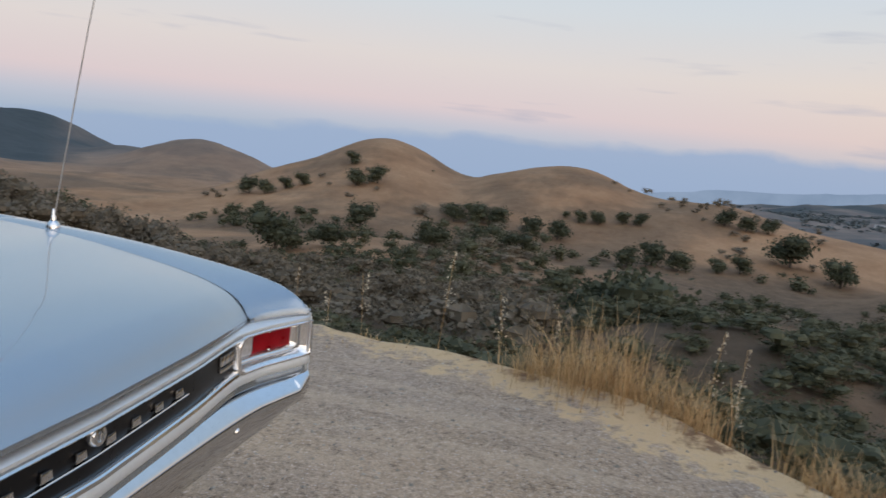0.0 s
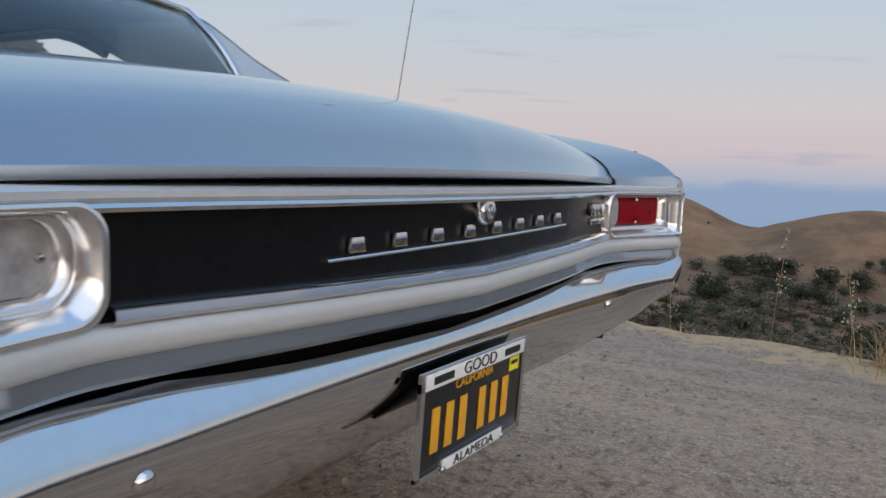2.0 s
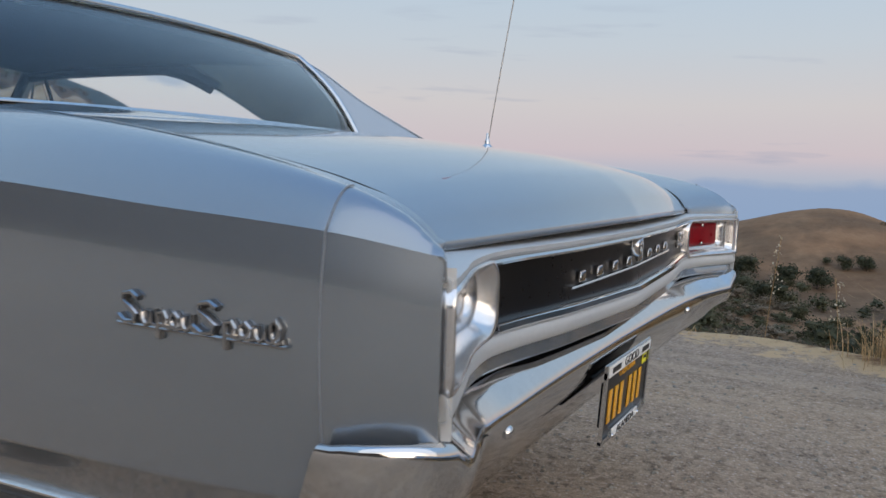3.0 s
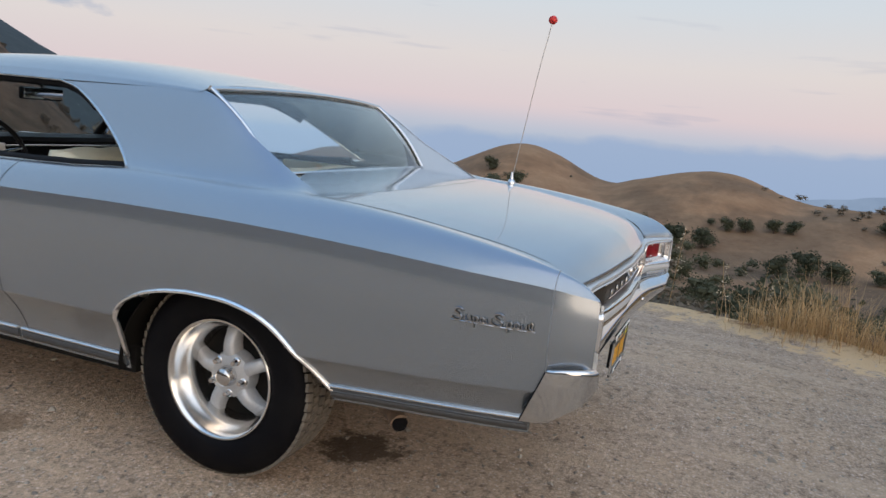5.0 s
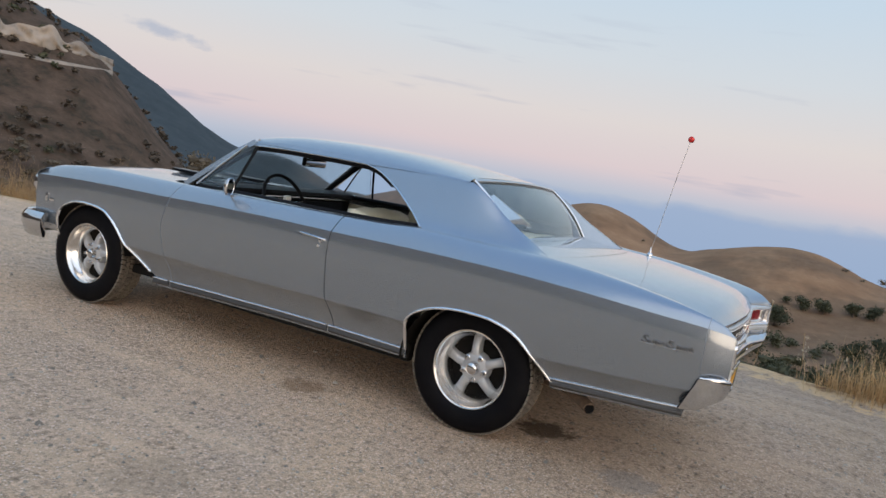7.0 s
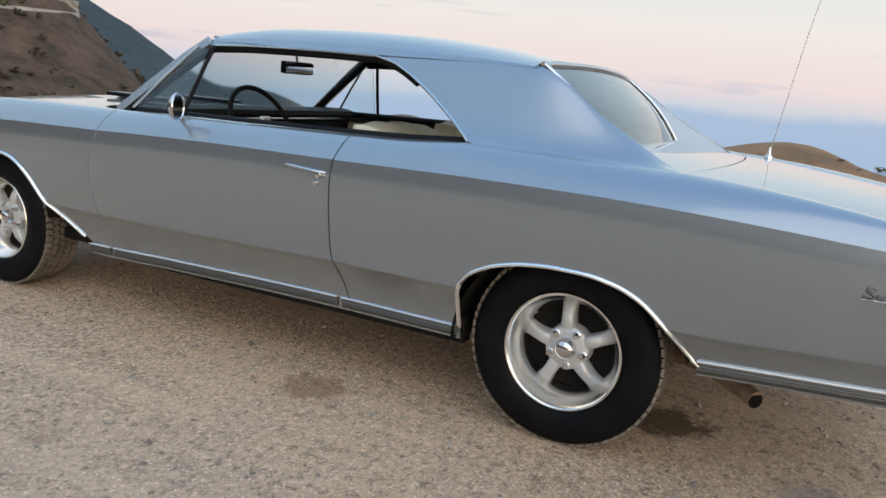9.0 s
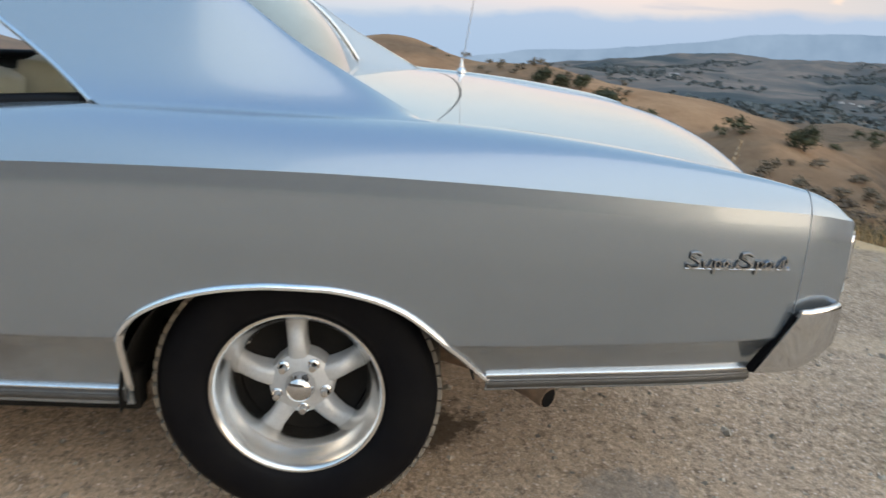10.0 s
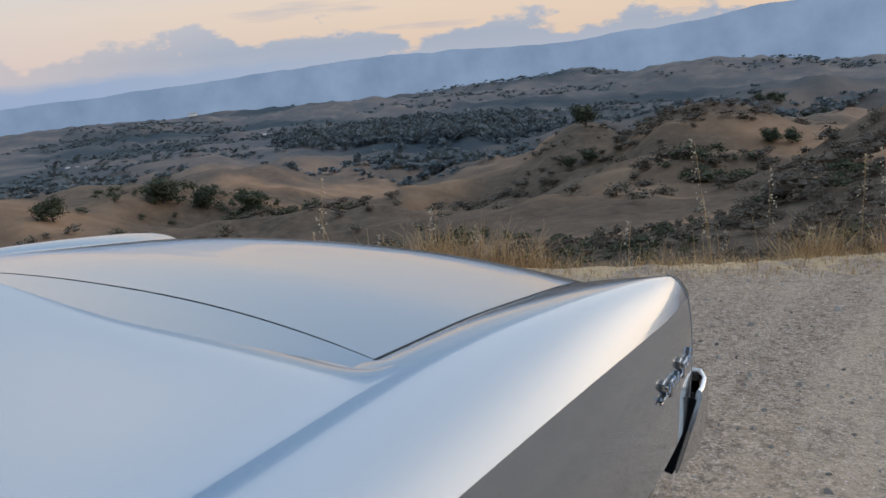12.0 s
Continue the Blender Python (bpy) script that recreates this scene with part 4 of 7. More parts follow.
def build_lamp(s):
    """Tail lamp set in a bright bezel: red lens outboard, white reversing lens inboard."""
    def at(u, z, off):
        """u from 0 at the inner end to 1 at the outer end."""
        x = 0.602 + u * (0.885 - 0.602)
        return (s * x, float(tail_y(x)) - off, z)

    def frame_ring(pad, round_in):
        """A rounded outline in (u, z), inner end round."""
        u0, u1, z0, z1 = pad
        pts, rz = [], 0.30 * round_in
        for k in range(9):
            a = math.pi / 2 + k * math.pi / 2 / 8
            pts.append((u0 + round_in + round_in * math.cos(a), z1 - rz + rz * math.sin(a)))
        for k in range(9):
            a = math.pi + k * math.pi / 2 / 8
            pts.append((u0 + round_in + round_in * math.cos(a), z0 + rz + rz * math.sin(a)))
        for k in range(7):
            pts.append((u0 + round_in + (u1 - u0 - round_in) * (k + 1) / 7, z0))
        for k in range(5):
            pts.append((u1, z0 + (z1 - z0) * (k + 1) / 5))
        for k in range(6):
            pts.append((u1 - (u1 - u0 - round_in) * (k + 1) / 7, z1))
        return pts

    steps = [((0.0, 1.0, 0.670, 0.777), 0.10, -0.040), ((0.0, 1.0, 0.670, 0.777), 0.10, 0.004), ((0.012, 0.995, 0.673, 0.774), 0.10, 0.009), ((0.035, 0.985, 0.679, 0.770), 0.11, 0.007),
             ((0.060, 0.970, 0.688, 0.766), 0.11, -0.016), ((0.066, 0.965, 0.690, 0.765), 0.11, -0.019), ((0.072, 0.955, 0.692, 0.764), 0.11, -0.017), ((0.095, 0.915, 0.698, 0.761), 0.10, -0.034), ((0.100, 0.910, 0.700, 0.760), 0.10, -0.040)]
    rows = [[at(u, z, off * (1 + 0.3 * u) if off < 0 else off) for u, z in frame_ring(pad, rad)] for pad, rad, off in steps]
    bezel = part("tail_lamp", sheet("tail_lamp", rows, BEZEL, flip=s > 0, thick=0.0, wrap=True), car, "tail lamp in a polished bezel")

    def lens(name, u0, u1, mat, label, ribs):
        us, zs = np.linspace(u0, u1, 24), np.linspace(0.699, 0.761, 15)
        grid = [[at(u, z, -0.036 * (1 + 0.3 * u) + 0.006 * (1 - ((u - 0.5) / 0.45) ** 4) * (1 - abs((z - 0.730) / 0.032) ** 5) + 0.0012 * ribs * (k % 2)) for u in us] for k, z in enumerate(zs)]
        return part(name, sheet(name, grid, mat, flip=s < 0, thick=0.0), bezel, label)

    lens("red_lens", 0.405, 0.915, RED_LENS, "ribbed red lens", 1)
    lens("reversing_lens", 0.092, 0.401, CLEAR_LENS, "clear white reversing lens", 0)
    for u, z in ((0.60, 0.756), (0.60, 0.704), (0.15, 0.730)):
        p = at(u, z, -0.028 * (1 + 0.3 * u))
        part("lens_screw", lathe("lens_screw", [(0, -0.004), (0.003, -0.0035), (0.0045, 0)], CHROME, 10, axis="Y"), bezel, at=Matrix.Translation(p))
    # end piece between lamp and wing, with its side marker slot
    xs = [0.878, 0.883, 0.886]
    zs = np.linspace(0.625, 0.797, 14)
    grid = [[(s * x, float(tail_y(min(x, 0.884))) - 0.006 + 0.012 * k, z) for k, x in enumerate(xs)] for z in zs]
    part("lamp_end_trim", sheet("lamp_end_trim", grid, BRUSHED, flip=s > 0, thick=0.003), bezel)
    xs = np.linspace(0.707, 0.889, 18)
    rim = np.interp(xs, [0.707, 0.76, 0.82, 0.866, 0.889], [0.8045, 0.8095, 0.812, 0.8125, 0.806])
    cap = [np.stack([s * xs, wing_end(xs) + o, rim * (1 - k) + 0.786 * k], -1) for k, o in ((0.0, 0.014), (0.05, 0.003), (0.2, 0.0), (1.0, -0.001), (1.02, 0.014))]
    part("wing_end_cap", sheet("wing_end_cap", cap, PAINT, flip=s > 0, thick=0.003), car)


build_lamp(-1)
build_lamp(1)


def build_bumper():
    """Chrome bumper that follows the tail and wraps round both corners."""
    plan = spline([0, 0.3, 0.58, 0.68, 0.80, 0.86], [-1.080, -1.083, -1.092, -1.106, -1.146, -1.166])
    right = [(x, float(plan(x)), 0) for x in np.linspace(0, 0.845, 34)]
    turn = [(0.872, -1.168, 0), (0.888, -1.158, 0), (0.897, -1.14, 0), (0.900, -1.11, 0), (0.901, -1.085, 0), (0.901, -1.06, 0)]
    half = right + turn
    path = [(-x, y, z) for x, y, z in half[:0:-1]] + half
    bottom = spline([0, 0.5, 0.62, 0.78, 0.84, 0.89], [0.428, 0.432, 0.440, 0.476, 0.503, 0.545])
    flank = spline([-1.17, -1.15, -1.12, -1.10, -1.06], [0.545, 0.520, 0.482, 0.464, 0.452])
    profs = []
    for x, y, z in path:
        a = abs(x)
        end = max(0.0, min(1.0, (a - 0.845) / 0.04))
        side = max(0.0, min(1.0, (y + 1.16) / 0.09)) if a > 0.88 else 0.0
        k = max(0.0, min(1.0, (a - 0.60) / 0.2))
        top = 0.607 + 0.010 * k + 0.010 * end * (1 - side)
        low = float(bottom(a)) if a < 0.88 else float(flank(y))
        edge = 0.567 + 0.012 * k + 0.03 * end
        outer = [(-0.02, top - 0.008), (0.002, top), (0.007, top + 0.001), (0.012, top - 0.001), (0.024, top - 0.013 + 0.010 * end), (0.042, edge + 0.009), (0.0475, edge + 0.002), (0.0505, edge - 0.009),
                 *[(0.050 - 0.058 * q * q, edge - 0.008 + (low + 0.012 - edge) * q) for q in (0.3, 0.6, 0.88)], (-0.004, low + 0.002), (-0.012, low), (-0.018, low + 0.008), (-0.006, low + 0.05), (0.022, 0.57), (0.006, top - 0.02)]
        flat = [(0.034, top - 0.004), (0.0345, top - 0.001), (0.036, top + 0.001), (0.039, top + 0.002), (0.042, top + 0.0015), (0.0445, top), (0.046, top - 0.004), (0.047, top - 0.012),
                *[(0.047 - 0.004 * q * q, top - 0.012 + (low + 0.012 - top) * q) for q in (0.3, 0.6, 0.88)], (0.043, low + 0.004), (0.041, low), (0.038, low), (0.036, low + 0.006), (0.034, 0.56), (0.0335, top - 0.012)]
        f = max(end, side)
        profs.append([(p[0] * (1 - f) + q[0] * f, p[1] * (1 - f) + q[1] * f) for p, q in zip(outer, flat)])
    me = sweep("rear_bumper", path, profs, CHROME, caps=True)
    for v in me.vertices:
        if abs(v.co.x) > 0.86 and v.co.y > -1.13:
            lean = min(1, (v.co.y + 1.13) / 0.06)
            v.co.y += (-0.034 + 0.42 * (0.62 - v.co.z)) * lean
            v.co.x -= math.copysign(0.20 * max(0.0, 0.60 - v.co.z) * lean, v.co.x)
    bumper = part("rear_bumper", me, car, "chrome rear bumper reflecting the gravel")
    for x in (-0.583, 0.583):
        y = float(plan(min(abs(x), 0.86))) - 0.047
        side = math.copysign(1.0, x)
        # near-black sheet fills the opening between wing and bumper end
        gap = [[(side * (0.885 + 0.22 * (z - 0.455)), y0, z) for y0 in np.linspace(-1.082 + 0.43 * (0.605 - z), -1.104 + 0.37 * (0.605 - z), 4)] for z in np.linspace(0.455, 0.605, 6)]
        part("end_bracket", sheet("end_bracket", gap, SEAM, flip=x > 0, thick=0.02), bumper, "black filler in the gap behind the bumper end")
        part("bumper_bolt", lathe("bumper_bolt", [(0, -0.007), (0.006, -0.006), (0.010, -0.003), (0.012, 0.004)], CHROME, 16, axis="Y"), bumper, at=Matrix.Translation((x, y, 0.535)))
    return bumper


bumper = build_bumper()


def build_plate():
    """Licence plate in its dealer frame; the number is kept as plain bars."""
    plate = part("licence_plate", block("licence_plate", (0.300, 0.003, 0.148), PLATE_BLACK, 0.001), car, "black licence plate with amber characters in a white frame", at=pose(0, -1.139, 0.460, 3, 0, 0))
    for x in (-0.112, -0.074, -0.036, 0.022, 0.060, 0.098):
        part("character_bar", block("character_bar", (0.020, 0.002, 0.066), PLATE_YELLOW, 0.0008, at=(x, -0.003, -0.010)), plate)
    word = part("state_name", letters("state_name", "CALIFORNIA", 0.020, PLATE_YELLOW, 0.0006), plate, "small amber state name")
    word.location = (-0.005, -0.0024, 0.044)
    frame_bm = bmesh.new()
    def bar(cx, cz, w, h):
        m = Matrix.Translation((cx, -0.003, cz)) @ Matrix.Diagonal((w, 0.006, h, 1))
        bmesh.ops.create_cube(frame_bm, size=1, matrix=m)
    bar(0, 0.066, 0.318, 0.026)
    bar(0, -0.073, 0.318, 0.010)
    bar(0, -0.068, 0.19, 0.020)
    bar(-0.154, -0.004, 0.010, 0.140)
    bar(0.154, -0.004, 0.010, 0.140)
    rim = part("plate_frame", frame_bm, plate, "chromed frame with white lettering strips", mat=STAINLESS)
    part("top_strip", block("top_strip", (0.300, 0.0015, 0.022), WHITE, 0.0005, at=(0, -0.0068, 0.066)), rim)
    part("bottom_strip", block("bottom_strip", (0.180, 0.0015, 0.017), WHITE, 0.0005, at=(0, -0.0068, -0.0685)), rim)
    w = part("frame_word", letters("frame_word", "GOOD", 0.026, INK, 0.0005), rim)
    w.location = (0, -0.0082, 0.066)
    w.scale = (1.25, 1, 1)
    w = part("frame_word", letters("frame_word", "ALAMEDA", 0.020, INK, 0.0005), rim)
    w.location = (0, -0.0082, -0.0685)
    w.scale = (1.35, 1, 1)
    for x in (-0.105, 0.105):
        part("emblem", block("emblem", (0.052, 0.001, 0.011), INK, 0.0, at=(x, -0.0082, 0.066)), rim, "plain dark emblem shape")
    part("sticker", block("sticker", (0.032, 0.001, 0.024), STICKER, 0.0, at=(0.125, -0.0026, 0.040)), plate, "yellow registration sticker")
    part("sticker_bar", block("sticker_bar", (0.022, 0.001, 0.006), INK, 0.0, at=(0.125, -0.0034, 0.042)), plate)
    for x in (-0.09, 0.09):
        part("plate_screw", lathe("plate_screw", [(0, -0.004), (0.004, -0.003), (0.005, 0.0)], CHROME, 10, axis="Y"), plate, at=Matrix.Translation((x, -0.008, -0.073)))
    part("plate_bracket", block("plate_bracket", (0.24, 0.014, 0.09), BLACK, 0.004, at=(0, 0.009, -0.01)), plate)


build_plate()


def script_badge(s):
    """Flowing chrome script on the rear wing as plain linked bars."""
    verts_y = np.linspace(-0.817, -1.049, 12)
    base = part("script_badge", tube("script_badge", [(s * (skin_x(y, 0.715) + 0.004), y, 0.7085) for y in verts_y], 0.0024, BADGE, 6), car, "chrome script badge on the rear wing")
    tall_s = [(0.9, 0.85), (0.6, 1.0), (0.2, 0.92), (0.15, 0.7), (0.55, 0.5), (0.85, 0.3), (0.7, 0.04), (0.25, 0.0), (-0.1, 0.2)]
    loop = [(-0.2, 0.05), (0.15, 0.0), (0.7, 0.25), (0.85, 0.7), (0.5, 1.0), (0.15, 0.75), (0.2, 0.25), (0.6, 0.0), (1.2, 0.1)]
    cup = [(0.0, 0.95), (0.05, 0.3), (0.35, 0.0), (0.75, 0.25), (0.9, 0.95), (0.9, 0.2), (1.2, 0.05)]
    hook = [(0.2, -0.75), (0.25, 0.2), (0.25, 0.9), (0.7, 1.0), (0.95, 0.6), (0.7, 0.1), (0.25, 0.15), (1.2, 0.1)]
    y = -0.822
    for shape, wide, high in ((tall_s, 0.030, 0.034), (cup, 0.018, 0.017), (hook, 0.018, 0.017), (loop, 0.016, 0.017), (cup, 0.016, 0.017), (tall_s, 0.032, 0.034), (hook, 0.018, 0.017), (loop, 0.019, 0.017), (cup, 0.016, 0.017), (loop, 0.014, 0.024)):
        pts = [(s * (skin_x(y - a * wide, 0.72) + 0.005), y - a * wide, 0.7105 + b * high) for a, b in shape]
        # dark tubes underneath stand in for dark reflections along the chrome edges
        under = [(px - s * 0.0038, py, pz - 0.0012) for px, py, pz in pts]
        part("stroke_edge", tube("stroke_edge", under, 0.0042, RIBBED, 6, up=(1, 0, 0)), base, "dark underlay painted as reflection round the script")
        part("script_stroke", tube("script_stroke", pts, 0.0029, BADGE, 6, up=(1, 0, 0)), base)
        y -= wide * 1.13


script_badge(-1)
script_badge(1)


def build_antenna():
    mast = part("antenna", tube("antenna", [(0.79, -0.421, 0.968), (0.797, -0.436, 1.09), (0.81, -0.468, 1.33), (0.822, -0.497, 1.54), (0.836, -0.53, 1.748)], 0.0019, MAST, 6, up=(0, 1, 0)), car, "thin whip antenna with a red ball")
    part("antenna_base", lathe("antenna_base", [(0.020, -0.012), (0.020, 0.0), (0.017, 0.006), (0.009, 0.014), (0.008, 0.026), (0.005, 0.032), (0.005, 0.045), (0.002, 0.05)], CHROME, 20, axis="Z"), mast, at=Matrix.Translation((0.79, -0.421, 0.966)))
    bm = bmesh.new()
    bmesh.ops.create_uvsphere(bm, u_segments=20, v_segments=12, radius=0.021)
    for f in bm.faces:
        f.smooth = True
    part("antenna_ball", bm, mast, "red foam ball", mat=RED_BALL, at=Matrix.Translation((0.836, -0.53, 1.748)))


build_antenna()


# ---- roof, windows ----
roof_z = spline([0.285, 0.6, 0.9, 1.2, 1.5, 1.70, 1.78], [1.297, 1.342, 1.365, 1.371, 1.363, 1.341, 1.322])
rail_z = spline([-0.271, 0.0, 0.285, 0.6, 0.9, 1.2, 1.5, 1.78], [0.954, 1.100, 1.260, 1.276, 1.285, 1.289, 1.288, 1.277])
rail_x = spline([-0.271, 0.0, 0.285, 0.6, 0.9, 1.2, 1.5, 1.78], [0.744, 0.700, 0.651, 0.640, 0.630, 0.626, 0.622, 0.612])
window_low = spline([0.41, 0.43, 0.55, 0.68, 0.80, 0.86, 0.90], [0.975, 0.985, 1.068, 1.152, 1.215, 1.238, 1.246])


def sail_curve(y, count=24):
    """From the roof edge down the side to the shoulder."""
    x0, z0 = float(rail_x(y)), float(rail_z(y))
    x3, z3 = float(peak_x(min(y, 0.43))) + 0.016, float(peak_z(min(y, 0.43))) - 0.005
    k = np.linspace(0, 1, count)
    d = z0 - z3
    x1, z1 = x0 + 0.040 + 0.02 * d, z0 - 0.13 * d - 0.004
    x2, z2 = x0 + (x3 - x0) * 0.64, z3 + 0.010 + 0.03 * max(d, 0)
    x = (1 - k) ** 3 * x0 + 3 * k * (1 - k) ** 2 * x1 + 3 * k * k * (1 - k) * x2 + k**3 * x3
    z = (1 - k) ** 3 * z0 + 3 * k * (1 - k) ** 2 * z1 + 3 * k * k * (1 - k) * z2 + k**3 * z3
    return x, z


def build_roof():
    bm = bmesh.new()

    def lay(grid, flip):
        rows, columns = grid.shape[:2]
        vs = [bm.verts.new(p) for p in grid.reshape(-1, 3)]
        for q in lattice(rows, columns):
            q = q[::-1] if flip else q
            try:
                bm.faces.new([vs[k] for k in q])
            except ValueError:
                pass

    u = np.linspace(-1, 1, 49)
    ys = np.linspace(0.285, 1.78, 50)
    top = []
    for y in ys:
        zr, ze, xe = float(roof_z(y)), float(rail_z(y)), float(rail_x(y))
        bow = (0.030 if y > 1.6 else 0.0) * (y - 1.6) / 0.18
        top.append([(a * xe, y + bow * (1 - a * a) - (0.02 * (1 - a * a) if y < 0.30 else 0), zr - (zr - ze) * (0.32 * abs(a) ** 2 + 0.33 * abs(a) ** 6 + 0.35 * abs(a) ** 12)) for a in u])
    lay(np.array(top), True)
    for s in (-1, 1):
        side = []
        yy = np.unique(np.r_[np.linspace(-0.271, 0.285, 26), ys])
        for y in yy:
            x, z = sail_curve(y)
            if y > 0.41:
                cut = float(window_low(min(y, 0.9))) if y < 0.9 else float(rail_z(y)) - 0.032
                zz = np.linspace(z[0], cut, 24)
                x = np.interp(zz[::-1], z[::-1], x[::-1])[::-1]
                z = zz
            side.append(np.stack([s * x, np.full_like(x, y), z], -1))
        lay(np.array(side), s < 0)
    bmesh.ops.remove_doubles(bm, verts=bm.verts, dist=1e-4)
    bm.normal_update()
    bmesh.ops.solidify(bm, geom=list(bm.faces), thickness=-0.004)
    for f in bm.faces:
        f.smooth = True
    me = bpy.data.meshes.new("roof")
    bm.to_mesh(me)
    bm.free()
    me.materials.append(PAINT)
    sharpen(me, 45)
    roof = part("roof", me, car, "silver-blue hardtop roof with sloping sail panels")
    # headliner
    lining = [[(a * float(rail_x(y)) * 0.985, y, float(rail_z(y)) - 0.022 + 0.025 * (1 - a * a)) for a in np.linspace(-1, 1, 15)] for y in np.linspace(0.30, 1.76, 14)]
    part("headliner", sheet("headliner", lining, HEADLINER, thick=0.003), roof, "dark headliner")
    for s in (-1, 1):
        # bright edge behind the quarter window and drip rail
        path = []
        for y in np.linspace(0.43, 0.90, 20):
            x, z = sail_curve(y)
            cut = float(window_low(y))
            path.append((s * (float(np.interp(cut, z[::-1], x[::-1])) + 0.002), y, cut))
        for y in np.linspace(0.93, 1.77, 16):
            x, z = sail_curve(y)
            cut = float(rail_z(y)) - 0.032
            path.append((s * (float(np.interp(cut, z[::-1], x[::-1])) + 0.002), y, cut))
        part("drip_rail", tube("drip_rail", path, 0.006, STAINLESS, 8), roof, "bright drip rail")
        inner = [(x - s * 0.02, y, z - 0.012) for x, y, z in path[12:]]
        part("window_header", tube("window_header", inner, 0.016, VINYL_BLACK, 8), roof)
        # windscreen pillar
        pillar = part("windscreen_pillar", sweep("windscreen_pillar", [(s * 0.735, 2.215, 0.925), (s * 0.70, 2.06, 1.05), (s * 0.660, 1.89, 1.185), (s * 0.626, 1.785, 1.262)], [(-0.020, 0.018), (0.016, 0.018), (0.022, -0.002), (0.016, -0.022), (-0.020, -0.02)], PAINT, up=(s, 0, 0.2)), car)
        part("pillar_trim", tube("pillar_trim", [(s * 0.722, 2.238, 0.932), (s * 0.686, 2.085, 1.058), (s * 0.646, 1.915, 1.193), (s * 0.612, 1.815, 1.262)], 0.008, STAINLESS, 8), pillar)
        part("inner_pillar", tube("inner_pillar", [(s * 0.70, 2.20, 0.925), (s * 0.665, 2.05, 1.045), (s * 0.63, 1.88, 1.175), (s * 0.60, 1.76, 1.262)], 0.022, VINYL_BLACK, 8), pillar)
        # vent window
        vent = part("vent_window", sheet("vent_window", [[(s * 0.790, 2.06, 0.958), (s * 0.775, 1.80, 0.958)], [(s * 0.672, 1.845, 1.225), (s * 0.663, 1.765, 1.235)]], GLASS, thick=-0.004), car, "small triangular vent window")
        vent.visible_shadow = False
        part("vent_frame", tube("vent_frame", [(s * 0.790, 1.785, 0.950), (s * 0.735, 1.765, 1.08), (s * 0.663, 1.735, 1.245)], 0.009, VINYL_BLACK, 8), vent)
        part("vent_frame", tube("vent_frame", [(s * 0.793, 2.07, 0.952), (s * 0.735, 1.955, 1.09), (s * 0.668, 1.82, 1.24)], 0.007, STAINLESS, 8), vent, "bright vent frame")
    # rear window: recessed between the sails
    u = np.linspace(-1, 1, 31)
    gl = []
    for k in np.linspace(0, 1, 16):
        half = 0.632 + (0.628 - 0.632) * k + 0.004
        y = 0.268 - 0.265 * k
        z = 1.262 - 0.268 * k
        gl.append([(a * half, y - 0.035 * (1 - a * a) - 0.02 * math.sin(k * math.pi), z + 0.020 * (1 - a * a) * (1 - 0.7 * k) + 0.012 * math.sin(k * math.pi)) for a in u])
    pane = part("rear_window", sheet("rear_window", gl, GLASS, flip=False, thick=-0.004), car, "rear window reflecting the sky")
    pane.visible_shadow = False
    g = np.array(gl)
    for path, r in ((g[0] + [0, -0.006, 0.006], 0.011), (g[-1] + [0, -0.010, 0.004], 0.008), (g[:, 0] + [0.0, -0.010, 0.006], 0.010), (g[:, -1] + [0.0, -0.010, 0.006], 0.010)):
        part("window_moulding", tube("window_moulding", [tuple(p) for p in path], r, STAINLESS, 8, up=(0, 0.3, 1)), pane, "bright window moulding")
    # inner walls of the sails beside the window
    for s in (-1, 1):
        wall = []
        for y in np.linspace(0.285, -0.271, 20):
            a = np.array([s * (float(rail_x(y)) - 0.004), y, float(rail_z(y)) - 0.001])
            k = min(1.0, (0.285 - y) / 0.275)
            b = np.array([s * 0.640, 0.262 - 0.262 * k, 1.250 - 0.256 * k]) if k < 1 else np.array([s * (0.64 + 0.10 * (0.01 - y) / 0.281), y, 0.992 - 0.03 * (0.01 - y) / 0.281])
            wall.append([tuple(a + (b - a) * f) for f in np.linspace(0, 1, 7)])
        part("sail_inner_wall", sheet("sail_inner_wall", wall, PAINT, flip=s > 0, thick=0.003), car)
    # windscreen
    ws = []
    for k in np.linspace(0, 1, 16):
        half = 0.725 - 0.115 * k
        ws.append([(a * half, 2.235 - 0.455 * k + (0.17 - 0.12 * k) * (1 - a * a), 0.935 + 0.345 * k + 0.02 * (1 - a * a) * k) for a in u])
    screen = part("windscreen", sheet("windscreen", ws, GLASS, flip=True, thick=-0.004), car, "clear curved windscreen")
    screen.visible_shadow = False
    w = np.array(ws)
    part("windscreen_moulding", tube("windscreen_moulding", [tuple(p) for p in w[-1]], 0.010, STAINLESS, 8), screen)
    part("windscreen_moulding", tube("windscreen_moulding", [tuple(p) for p in w[0]], 0.010, STAINLESS, 8), screen)


build_roof()


